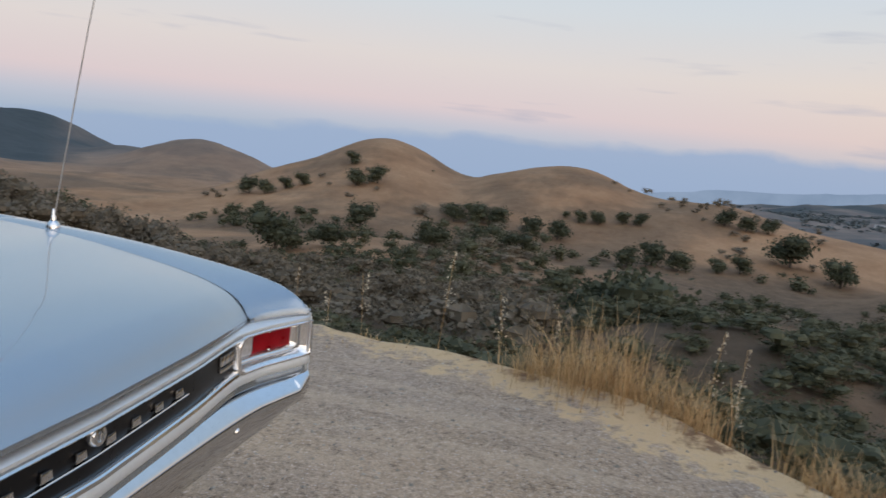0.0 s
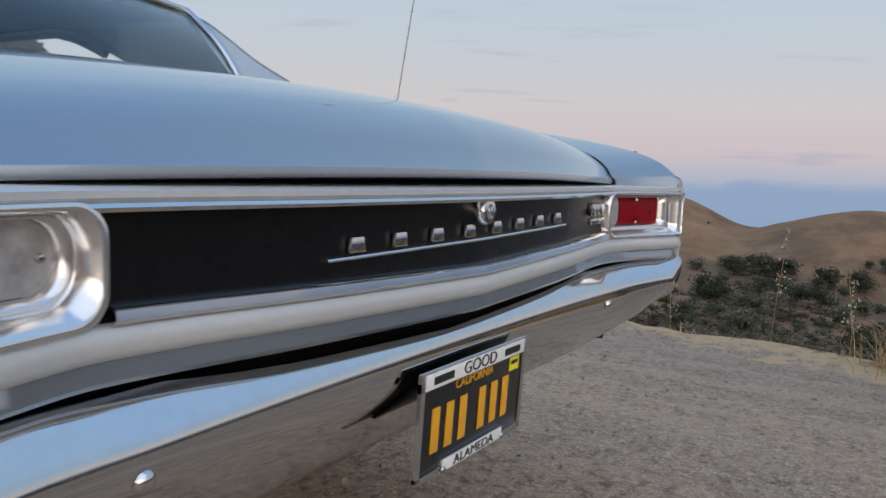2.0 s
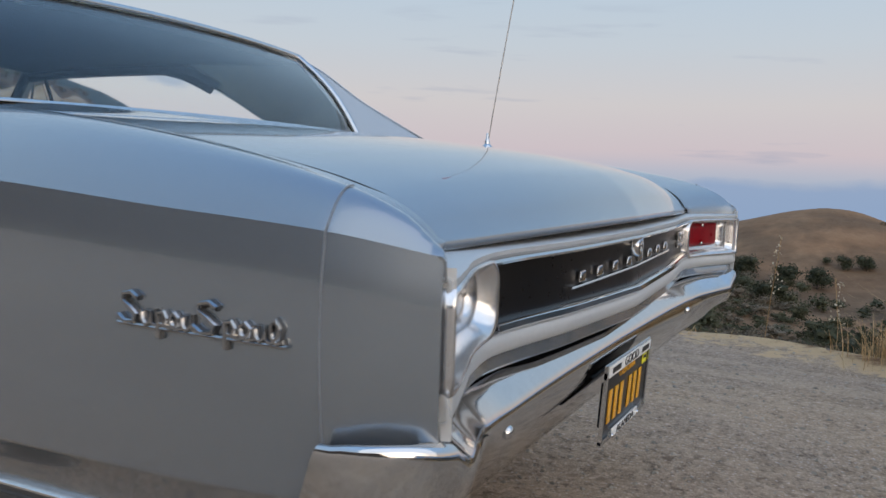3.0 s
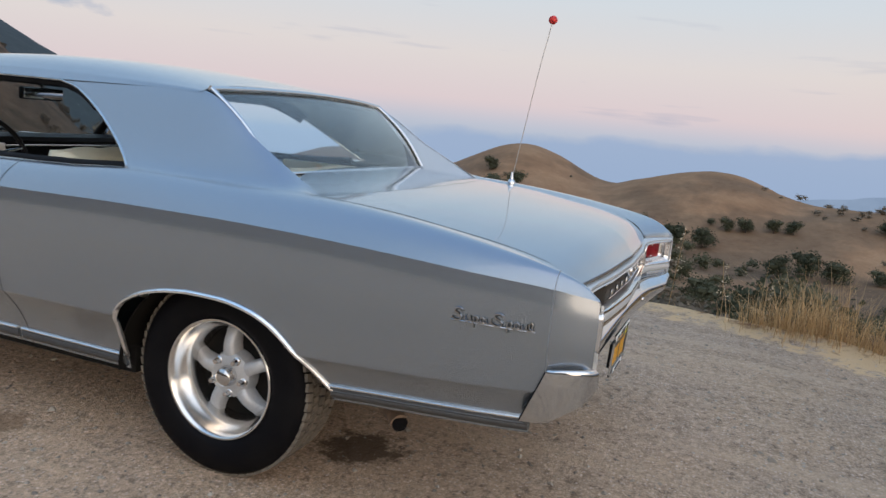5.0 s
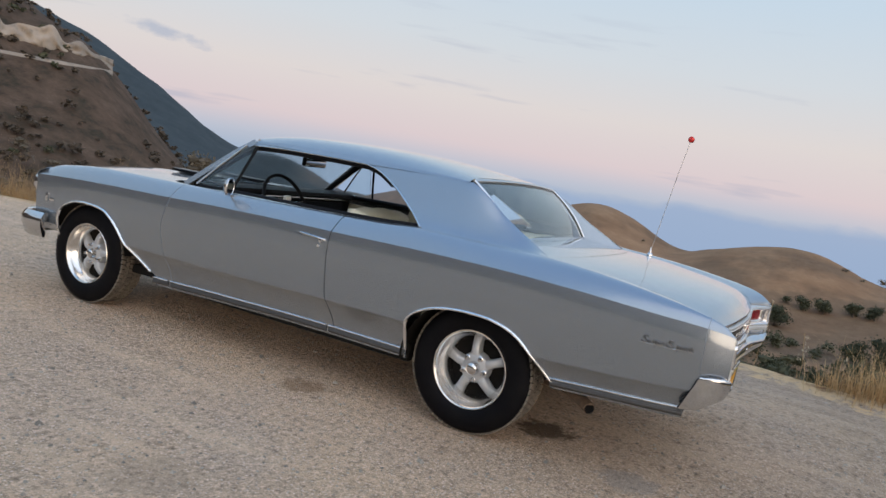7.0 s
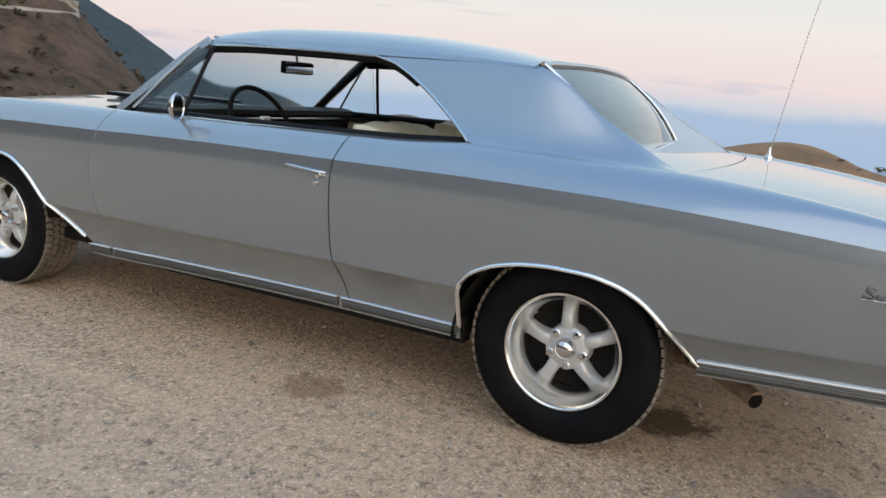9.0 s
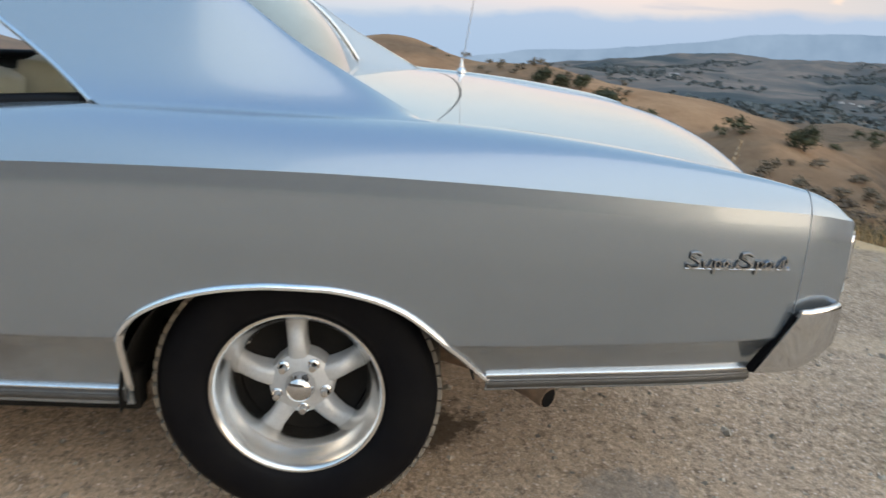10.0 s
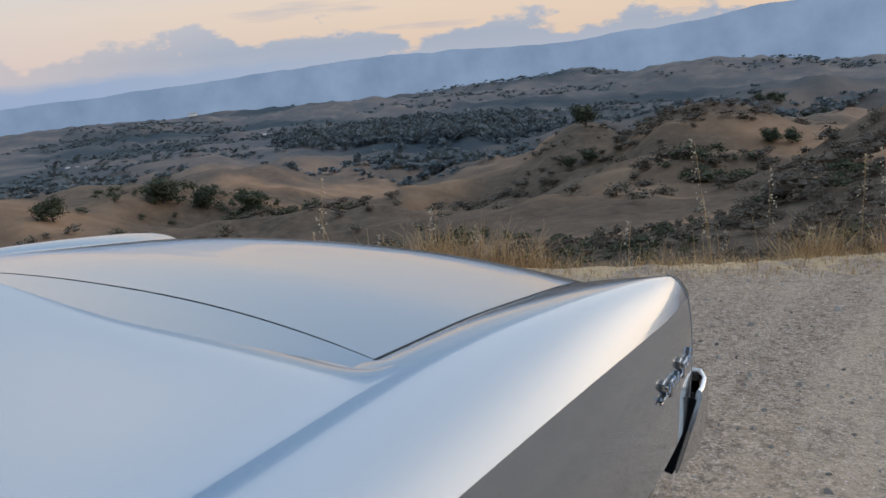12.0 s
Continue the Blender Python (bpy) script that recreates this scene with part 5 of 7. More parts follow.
def build_front():
    u = np.linspace(-1, 1, 41)
    rows = []
    for k in np.linspace(0, 1, 30):
        y = 2.25 + k * 1.18
        half = float(peak_x(y)) - 0.024
        base = float(peak_z(y)) - 0.003
        rows.append([(a * half, y + 0.17 * (1 - k) * (1 - a * a) + 0.04 * k * (1 - a * a), base + 0.022 * (1 - abs(a) ** 2.4) + 0.012 * math.exp(-((abs(a) - 0.28) / 0.06) ** 2) * min(1, k * 5) * (1 - k)) for a in u])
    hood = part("bonnet", sheet("bonnet", rows, PAINT, flip=True, thick=0.004), car, "silver-blue bonnet")
    for s in (-1, 1):
        part("bonnet_vent", block("bonnet_vent", (0.11, 0.40, 0.022), BLACK, 0.008, at=(s * 0.25, 2.62, 0.968)), hood, "dark bonnet louvre")
    part("cowl", sheet("cowl", [[(a * 0.74, 2.20 + 0.17 * (1 - a * a), 0.925) for a in u], [(a * 0.80, 2.262 + 0.17 * (1 - a * a), 0.934 + 0.018 * (1 - abs(a) ** 2.4)) for a in u]], BLACK, flip=True, thick=0.003), car)
    # nose
    rows = []
    for z, off in ((0.87, -0.02), (0.855, 0.03), (0.80, 0.05), (0.70, 0.03), (0.62, 0.0), (0.45, -0.04)):
        rows.append([(a * 0.885, 3.44 + off + 0.10 * (1 - a * a) - 0.02 * abs(a) ** 8, z - 0.03 * abs(a) ** 6 * (z > 0.84)) for a in u])
    nose = part("nose_panel", sheet("nose_panel", rows, PAINT, flip=True, thick=0.004), car)
    part("grille", block("grille", (1.0, 0.03, 0.13), BLACK, 0.01, at=(0, 3.585, 0.735)), nose, "black grille")
    for s in (-1, 1):
        for x in (0.62, 0.79):
            part("headlight", lathe("headlight", [(0, 0.03), (0.05, 0.026), (0.072, 0.012), (0.080, 0.02), (0.086, 0.0), (0.086, -0.03)], CHROME, 24, axis="Y"), nose, "round headlamp", at=Matrix.Translation((s * x, 3.50, 0.735)))
    half = [(x, 3.60 - 0.10 * (x / 0.9) ** 2, 0) for x in np.linspace(0, 0.86, 16)] + [(0.905, 3.48, 0), (0.925, 3.44, 0), (0.93, 3.39, 0), (0.927, 3.33, 0), (0.922, 3.27, 0)]
    path = [(-x, y, z) for x, y, z in half[:0:-1]] + half
    prof = [(0.01, 0.545), (-0.02, 0.548), (-0.035, 0.53), (-0.05, 0.50), (-0.045, 0.45), (-0.02, 0.385), (-0.005, 0.375), (0.005, 0.40), (-0.02, 0.47)]
    part("front_bumper", sweep("front_bumper", path, prof, CHROME), car, "chrome front bumper")
    for s in (-1, 1):
        b = part("engine_badge", block("engine_badge", (0.006, 0.024, 0.055), CHROME, 0.002, at=(s * (skin_x(3.30, 0.66) + 0.002), 3.315, 0.655)), car, "small chrome badge on the front wing")
        part("badge_bar", block("badge_bar", (0.006, 0.05, 0.022), CHROME, 0.002, at=(s * (skin_x(3.26, 0.64) + 0.002), 3.255, 0.645)), b)
        # door mirror
        stalk = part("door_mirror", tube("door_mirror", [(s * 0.865, 1.70, 0.935), (s * 0.885, 1.70, 0.945), (s * 0.925, 1.685, 0.965), (s * 0.945, 1.665, 0.985)], 0.008, CHROME, 8), car, "round chrome door mirror") if s < 0 else None
        if stalk:
            part("mirror_head", lathe("mirror_head", [(0, 0.030), (0.030, 0.024), (0.052, 0.004), (0.055, -0.006), (0.053, -0.010), (0.050, -0.006), (0, -0.006)], CHROME, 28, axis="Y"), stalk, at=pose(-0.955, 1.655, 0.992, 0, 0, 20))
            part("mirror_foot", block("mirror_foot", (0.035, 0.09, 0.012), CHROME, 0.005, at=(-0.868, 1.705, 0.935)), stalk)


build_front()


# ---- underside, wheels ----
def build_underside():
    part("floor_pan", block("floor_pan", (1.50, 2.7, 0.06), DARK, 0.02, at=(0, 1.75, 0.30)), car, "dark underside")
    part("tail_underside", block("tail_underside", (1.50, 0.62, 0.10), DARK, 0.03, at=(0, -0.76, 0.52)), car)
    for s in (-1, 1):
        for y, x0 in ((0.0, 0.60), (2.92, 0.60)):
            well = [[(s * x, y + 0.41 * math.cos(a), 0.31 + 0.37 * math.sin(a)) for a in np.linspace(-0.06 if y < 1 else 0.42, math.pi - 0.24, 24)] for x in (x0, 0.88)]
            part("wheel_well", sheet("wheel_well", well, DARK, thick=0.004), car, "dark wheel well")
            part("well_wall", block("well_wall", (0.02, 0.80, 0.32), DARK, 0.004, at=(s * x0, y, 0.57)), car)
        part("inner_sill", block("inner_sill", (0.06, 1.9, 0.10), DARK, 0.01, at=(s * 0.80, 1.33, 0.315)), car)
    pipe = part("exhaust_pipe", tube("exhaust_pipe", [(-0.50, -0.15, 0.30), (-0.56, -0.35, 0.32), (-0.62, -0.46, 0.315), (-0.70, -0.56, 0.295), (-0.74, -0.60, 0.285)], 0.030, RUST, 14), car, "dark exhaust tip")
    # black disc on the capped end paints the shade of a hollow
    part("pipe_mouth", lathe("pipe_mouth", [(0.0265, -0.002), (0.026, 0.0015), (0.022, 0.002), (0, 0.001)], SEAM, 14, axis="Y"), pipe, at=pose(-0.741, -0.601, 0.2845, 0, 0, 135))
    part("rear_axle", tube("rear_axle", [(-0.66, 0, 0.335), (0.66, 0, 0.335)], 0.045, DARK, 12), car)


build_underside()


def build_wheel():
    """Five-spoke wheel with a polished rim; its outer face looks towards -x."""
    rim = part("wheel", lathe("wheel", [(0.195, 0.10), (0.195, -0.060), (0.200, -0.088), (0.205, -0.100), (0.205, -0.104), (0.203, -0.1065), (0.199, -0.106), (0.195, -0.103), (0.190, -0.090), (0.185, -0.082), (0.180, -0.066), (0.172, -0.058), (0.166, -0.044), (0.160, -0.034), (0.157, -0.02), (0.156, 0.02), (0.154, 0.06)], POLISHED, 64), car, "five-spoke alloy wheel with polished rim")
    prof = [(0.196, 0.086), (0.2045, 0.096), (0.212, 0.106), (0.228, 0.113), (0.27, 0.118), (0.305, 0.108), (0.322, 0.094)]
    tyre = prof + [(0.327, 0.080)] + [(0.327, -0.080)] + [(r, -h) for r, h in prof[::-1]]
    tyre_ob = part("tyre", lathe("tyre", tyre, RUBBER, 72), rim, "black tyre with dusty tread")
    # tread: five ribs of blocks
    bm = bmesh.new()
    for row, (x, w) in enumerate(((-0.075, 0.030), (-0.039, 0.030), (0.0, 0.032), (0.039, 0.030), (0.075, 0.030))):
        for k in range(64):
            a = (k + 0.5 * (row % 2)) * math.tau / 64
            m = Matrix.Rotation(a, 4, "X") @ Matrix.Translation((x, 0, 0.3305)) @ Matrix.Rotation(0.25 * (1 if row % 2 else -1), 4, "Z") @ Matrix.Diagonal((w, 0.026, 0.010, 1))
            bmesh.ops.create_cube(bm, size=1, matrix=m)
    tagged(part("tread", bm, tyre_ob, "dusty tread", mat=TREAD), kind="stuff")
    part("hub_disc", lathe("hub_disc", [(0.155, 0.03), (0.155, 0.020), (0.10, 0.015), (0, 0.015)], DARK, 40), rim)
    centre = part("wheel_centre", lathe("wheel_centre", [(0.0, -0.052), (0.060, -0.050), (0.076, -0.040), (0.080, -0.025), (0.080, 0.01)], ALLOY, 40), rim, "grey cast wheel centre")
    for k in range(5):
        a = math.radians(90 + 72 * k)
        sec = []
        for r, w, h0, h1 in ((0.055, 0.028, -0.042, 0.005), (0.080, 0.0235, -0.052, 0.005), (0.105, 0.0215, -0.050, 0.008), (0.130, 0.0225, -0.038, 0.010), (0.150, 0.026, -0.022, 0.014), (0.160, 0.031, -0.014, 0.018)):
            ring_pts = [(h1, w), (h0 + 0.012, w * 0.97), (h0 + 0.003, w * 0.72), (h0, w * 0.3), (h0, -w * 0.3), (h0 + 0.003, -w * 0.72), (h0 + 0.012, -w * 0.97), (h1, -w)]
            sec.append([(h, r * math.cos(a) - t * math.sin(a), r * math.sin(a) + t * math.cos(a)) for h, t in ring_pts])
        part("spoke", sheet("spoke", sec, ALLOY, flip=True), rim)
        b = math.radians(54 + 72 * k)
        part("lug_nut", lathe("lug_nut", [(0, -0.074), (0.008, -0.072), (0.010, -0.066), (0.010, -0.052), (0.015, -0.049), (0.015, -0.044)], CHROME, 6 * 2), centre, at=Matrix.Translation((0, 0.060 * math.cos(b), 0.060 * math.sin(b))))
    part("centre_cap", lathe("centre_cap", [(0, -0.088), (0.020, -0.087), (0.029, -0.080), (0.032, -0.066), (0.036, -0.058), (0.036, -0.048)], CHROME, 32), centre, "chrome centre cap")
    part("brake_drum", lathe("brake_drum", [(0.198, 0.085), (0.196, 0.099), (0.12, 0.104), (0.0, 0.104)], DARK, 36), rim, "dark brake drum")
    part("valve_weight", block("valve_weight", (0.012, 0.018, 0.022), STAINLESS, 0.003, at=(-0.02, 0.12, 0.115)), rim)
    return rim


wheel = build_wheel()
wheel.matrix_basis = Matrix.Translation((-0.755, 0.008, 0.332)) @ Matrix.Rotation(radians(-6), 4, "X")
copy_thing(wheel, Matrix.Translation((-0.750, 2.921, 0.335)) @ Matrix.Rotation(radians(10), 4, "X"))
copy_thing(wheel, Matrix.Translation((0.735, 0, 0.335)) @ Matrix.Rotation(math.pi, 4, "Z"))
copy_thing(wheel, Matrix.Translation((0.740, 2.921, 0.335)) @ Matrix.Rotation(math.pi, 4, "Z"))

# ---- inside the car ----
def cushion(name, size, at, turn, mat, puff=0.03):
    """An upholstered pad with rounded, slightly bulging faces and stitched pleats."""
    bm = bmesh.new()
    bmesh.ops.create_cube(bm, size=1)
    bmesh.ops.subdivide_edges(bm, edges=bm.edges[:], cuts=7, use_grid_fill=True)
    for v in bm.verts:
        c = v.co * 2
        n = Vector((c.x * math.sqrt(max(0, 1 - c.y**2 / 4 - c.z**2 / 4 + c.y**2 * c.z**2 / 12)), c.y * math.sqrt(max(0, 1 - c.x**2 / 4 - c.z**2 / 4)), c.z * math.sqrt(max(0, 1 - c.x**2 / 4 - c.y**2 / 4))))
        c = c.lerp(n, 0.35) * 0.5
        pleat = 1 - 0.03 * (abs(math.sin(c.x * 9)) < 0.25)
        v.co = Vector((c.x * size[0], c.y * size[1], c.z * size[2] * pleat))
    bmesh.ops.transform(bm, matrix=turn, verts=bm.verts)
    bmesh.ops.translate(bm, vec=at, verts=bm.verts)
    for f in bm.faces:
        f.smooth = True
    me = bpy.data.meshes.new(name)
    bm.to_mesh(me)
    bm.free()
    me.materials.append(mat)
    return me


def build_interior():
    tilt = Matrix.Rotation(radians(14), 4, "X")
    for s in (-1, 1):
        seat = part("front_seat", cushion("front_seat", (0.54, 0.52, 0.18), (s * 0.36, 1.30, 0.53), Matrix.Rotation(radians(5), 4, "X"), VINYL_CREAM), car, "cream vinyl bucket seat")
        part("backrest", cushion("backrest", (0.54, 0.15, 0.46), (s * 0.36, 1.03, 0.765), tilt, VINYL_CREAM), seat, "low cream backrest")
        part("door_card", block("door_card", (0.03, 1.2, 0.42), VINYL_CREAM if s > 0 else VINYL_BLACK, 0.01, at=(s * 0.79, 1.52, 0.68)), car, "inner door card")
        part("side_trim", block("side_trim", (0.05, 0.55, 0.42), VINYL_CREAM, 0.01, at=(s * 0.77, 0.60, 0.74)), car, "cream rear side trim")
        part("armrest", block("armrest", (0.06, 0.35, 0.05), VINYL_BLACK, 0.012, at=(s * 0.765, 1.45, 0.70)), car)
    for s in (-1, 1):
        path = [(s * (float(peak_x(y)) - 0.056), y, float(peak_z(y)) - 0.004) for y in np.linspace(0.47, 2.06, 24)]
        part("sill_trim", tube("sill_trim", path, 0.018, VINYL_BLACK, 8), car, "black trim along the window sill")
    bench = part("rear_bench", cushion("rear_bench", (1.30, 0.48, 0.16), (0, 0.52, 0.55), Matrix.Rotation(radians(6), 4, "X"), VINYL_CREAM), car, "cream vinyl rear bench")
    part("backrest", cushion("backrest", (1.30, 0.15, 0.46), (0, 0.24, 0.755), tilt, VINYL_CREAM), bench, "cream rear backrest")
    part("parcel_shelf", block("parcel_shelf", (1.30, 0.30, 0.02), VINYL_BLACK, 0.006, at=(0, 0.13, 0.945)), car, "dark parcel shelf")
    part("firewall", block("firewall", (1.46, 0.04, 0.58), VINYL_BLACK, 0.01, at=(0, 2.20, 0.62)), car)
    # dashboard
    u = np.linspace(-1, 1, 25)
    prof = [(2.33, 0.935), (2.10, 0.972), (1.98, 0.974), (1.93, 0.962), (1.925, 0.940), (1.95, 0.915), (1.96, 0.87), (1.975, 0.78), (1.99, 0.74), (2.08, 0.70)]
    dash = part("dashboard", sheet("dashboard", [[(a * 0.735, y + 0.05 * (1 - a * a) * (y > 2.2), z) for a in u] for y, z in prof], VINYL_BLACK, thick=0.006), car, "black dashboard with bright trim bands")
    for z in (0.918, 0.800):
        part("dash_trim", block("dash_trim", (1.40, 0.012, 0.010), STAINLESS, 0.003, at=(0, 1.945 if z > 0.85 else 1.968, z)), dash)
    part("instrument_panel", block("instrument_panel", (0.56, 0.03, 0.075), BRUSHED, 0.008, at=(-0.36, 1.953, 0.865)), dash, "grey instrument panel")
    for x in (-0.54, -0.42, -0.30, -0.18):
        part("gauge", lathe("gauge", [(0, -0.018), (0.024, -0.018), (0.028, -0.024), (0.032, -0.02), (0.032, 0)], BLACK, 20, axis="Y"), dash, "round gauge", at=Matrix.Translation((x, 1.942, 0.867)))
    part("glovebox_lid", block("glovebox_lid", (0.42, 0.02, 0.08), VINYL_BLACK, 0.006, at=(0.42, 1.958, 0.855)), dash)
    # steering wheel and column
    hub = Matrix.Translation((-0.37, 1.70, 0.900)) @ Matrix.Rotation(radians(62), 4, "X")
    pts = [tuple(hub @ Vector((0.20 * math.cos(a), 0.20 * math.sin(a), 0))) for a in np.linspace(0, math.tau, 49)]
    rim = part("steering_wheel", sweep("steering_wheel", pts, ring(0.012, 10), VINYL_BLACK, up=hub.to_3x3() @ Vector((0, 0, 1)), caps=False), car, "thin black steering wheel")
    for a in (0.15, math.pi - 0.15, -math.pi / 2):
        part("wheel_spoke", tube("wheel_spoke", [tuple(hub @ Vector((0.03 * math.cos(a), 0.03 * math.sin(a), -0.03))), tuple(hub @ Vector((0.195 * math.cos(a), 0.195 * math.sin(a), 0)))], 0.008, STAINLESS, 8), rim)
    part("horn_button", lathe("horn_button", [(0, 0.0), (0.03, -0.005), (0.04, -0.02), (0.04, -0.05)], BLACK, 20, axis="Z"), rim, at=hub)
    part("steering_column", tube("steering_column", [tuple(hub @ Vector((0, 0, -0.04))), tuple(hub @ Vector((0, 0, -0.42)))], 0.03, VINYL_BLACK, 12), rim)
    # console with shifter and pale boxes on it
    console = part("console", block("console", (0.20, 0.62, 0.16), VINYL_BLACK, 0.02, at=(0, 1.62, 0.56)), car, "black centre console")
    part("shifter", tube("shifter", [(0, 1.62, 0.62), (0, 1.60, 0.72), (0, 1.58, 0.79)], 0.007, CHROME, 8), console)
    part("shift_knob", lathe("shift_knob", [(0, 0.022), (0.014, 0.018), (0.020, 0), (0.014, -0.018), (0, -0.02)], WHITE, 16, axis="Z"), console, at=Matrix.Translation((0, 1.577, 0.80)))
    part("column_switch_box", block("column_switch_box", (0.05, 0.03, 0.085), WHITE, 0.006, at=(-0.235, 1.80, 0.900)), dash, "pale upright box on the column")
    part("gauge_pod", block("gauge_pod", (0.19, 0.05, 0.05), WHITE, 0.006, at=(-0.16, 1.80, 0.850)), dash, "pale under-dash gauge pod")
    # inner mirror
    m = part("inner_mirror", block("inner_mirror", (0.24, 0.03, 0.062), VINYL_BLACK, 0.012, at=(0, 1.80, 1.185)), car, "inside rear-view mirror")
    part("mirror_glass", block("mirror_glass", (0.225, 0.004, 0.050), CHROME, 0.002, at=(0, 1.783, 1.185)), m)
    part("mirror_stem", tube("mirror_stem", [(0, 1.80, 1.21), (0, 1.82, 1.29)], 0.006, CHROME, 8), m)


build_interior()

# ---- far mountains ----
def build_mountains():
    """A range beyond the valley, only an outline; haze is painted into its glow."""
    az = np.arange(-118, 2, 0.25)
    crest = spline([-118, -100, -90, -84, -77.5, -70, -66, -62, -56, -48, -36, -26, -16, -6, 2], [4.4, 4.0, 3.3, 2.75, 1.95, 1.2, 0.95, 0.85, 0.90, 0.80, 0.05, -0.3, -1.6, -2.6, -4.5])
    rough = fractal(az * 0.35, az * 0 + 3.0, 5, 77) * 0.40
    rows = []
    for k in (0.0, 0.3, 0.6, 0.85, 1.0):
        el = -5.0 + (crest(az) + rough + 5.0) * k
        rows.append(np.stack([4650 * np.cos(np.radians(az)), 4650 * np.sin(np.radians(az)), 4650 * np.tan(np.radians(el))], -1))
    m = bpy.data.materials.new("distant_range_haze_glow")
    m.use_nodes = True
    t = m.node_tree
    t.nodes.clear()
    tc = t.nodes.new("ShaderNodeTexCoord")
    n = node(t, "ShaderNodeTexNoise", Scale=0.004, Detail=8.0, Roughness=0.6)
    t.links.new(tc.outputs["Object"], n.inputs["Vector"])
    # emission colours hold the bluish haze; no lamp or sky lights this sheet
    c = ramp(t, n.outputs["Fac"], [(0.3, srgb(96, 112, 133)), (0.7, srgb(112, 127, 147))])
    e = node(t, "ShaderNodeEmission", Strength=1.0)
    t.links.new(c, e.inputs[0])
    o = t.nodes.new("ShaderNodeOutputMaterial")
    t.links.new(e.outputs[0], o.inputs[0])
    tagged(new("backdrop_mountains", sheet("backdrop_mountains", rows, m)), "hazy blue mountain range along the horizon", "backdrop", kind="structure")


build_mountains()


# ---- the road cut on the hillside ----
def build_road_cut():
    """A pale rock face over a narrow road bench, dug into the hillside."""
    az = np.arange(50.6, 74, 0.16)
    far = np.linspace(60, 400, 1400)
    bench = []
    for a in np.radians(az):
        z = terrain(far * math.cos(a), far * math.sin(a))
        el = np.degrees(np.arctan2(z - 1.3, far))
        hit = np.argmax(el > 2.35 + 0.02 * (math.degrees(a) - 50.6))
        bench.append((far[hit] if hit else np.nan, a))
    bench = np.array([b for b in bench if not math.isnan(b[0])])
    if len(bench) < 8:
        return
    r, a = bench[:, 0], bench[:, 1]
    r = np.convolve(np.pad(r, 6, mode="edge"), np.ones(13) / 13, "valid")
    base = 1.3 + r * math.tan(radians(2.35))
    tall = np.interp(np.degrees(a), [50.6, 52, 55, 58, 66, 74], [0.3, 1.5, 3.2, 4.2, 5.0, 5]) * (0.8 + 0.6 * value_noise(np.degrees(a) * 1.1, a * 0, 8))
    rows = []
    for k, (back, up) in enumerate(((-1.6, -0.6), (-1.0, 0.15), (2.6, 0.2), (2.8, 0.3))):
        rows.append(np.stack([(r + back) * np.cos(a), (r + back) * np.sin(a), base + up], -1))
    for k in np.linspace(0.08, 1, 12):
        jut = 3.2 * fractal(np.degrees(a) * 2.2, a * 0 + k * 5, 4, 19)
        rr = r + 2.9 + 2.2 * k + jut * math.sin(k * math.pi) * 1.2
        rows.append(np.stack([rr * np.cos(a), rr * np.sin(a), base + 0.3 + tall * k], -1))
    rows.append(np.stack([(r + 9) * np.cos(a), (r + 9) * np.sin(a), base + tall * 0.9], -1))
    rock = material("pale_cut_rock", (0.36, 0.29, 0.22), rough=0.9, vary=0.45, scale=0.5, bump=0.5, bump_scale=1.5, stain=(0.16, 0.12, 0.09), stain_scale=0.25, stain_amount=0.7)
    tagged(new("road_cut", sheet("road_cut", rows, rock)), "pale rock face above a road bench on the hillside", "rock face", kind="structure")


build_road_cut()


# ---- plants ----
def leaf_material(name, dark, light, rough=0.75):
    m = bpy.data.materials.new(name)
    m.use_nodes = True
    t = m.node_tree
    b = t.nodes["Principled BSDF"]
    g = t.nodes.new("ShaderNodeNewGeometry")
    i = t.nodes.new("ShaderNodeObjectInfo")
    tc = t.nodes.new("ShaderNodeTexCoord")
    n = node(t, "ShaderNodeTexNoise", Scale=0.35, Detail=3.0)
    t.links.new(tc.outputs["Object"], n.inputs["Vector"])
    f = maths(t, "ADD", maths(t, "MULTIPLY", g.outputs["Random Per Island"], 0.5), maths(t, "ADD", maths(t, "MULTIPLY", i.outputs["Random"], 0.25), maths(t, "MULTIPLY", n.outputs["Fac"], 0.35)))
    t.links.new(ramp(t, f, [(0.15, dark), (0.95, light)]), b.inputs["Base Color"])
    b.inputs["Roughness"].default_value = rough
    b.inputs["Specular IOR Level"].default_value = 0.2
    thin = t.nodes.new("ShaderNodeBsdfTranslucent")
    t.links.new(b.inputs["Base Color"].links[0].from_socket, thin.inputs["Color"])
    both = node(t, "ShaderNodeMixShader", Fac=0.25)
    t.links.new(b.outputs[0], both.inputs[1])
    t.links.new(thin.outputs[0], both.inputs[2])
    t.links.new(both.outputs[0], t.nodes["Material Output"].inputs["Surface"])
    return m


OAK_LEAF = leaf_material("oak_leaves", (0.032, 0.038, 0.023), (0.105, 0.108, 0.064))
DRY_LEAF = leaf_material("grey_dry_scrub", (0.095, 0.079, 0.056), (0.225, 0.182, 0.130))
GREEN_SCRUB = leaf_material("green_scrub", (0.032, 0.037, 0.021), (0.130, 0.126, 0.072))
BROWN_SCRUB = leaf_material("brown_heath_scrub", (0.075, 0.060, 0.044), (0.185, 0.140, 0.102))
# leaf colour kept pale and bluish: distance haze painted into it
HAZED_WOOD = leaf_material("valley_woods", (0.105, 0.120, 0.122), (0.155, 0.170, 0.166))
STRAW = leaf_material("dry_straw", (0.24, 0.135, 0.055), (0.72, 0.50, 0.26), 0.8)
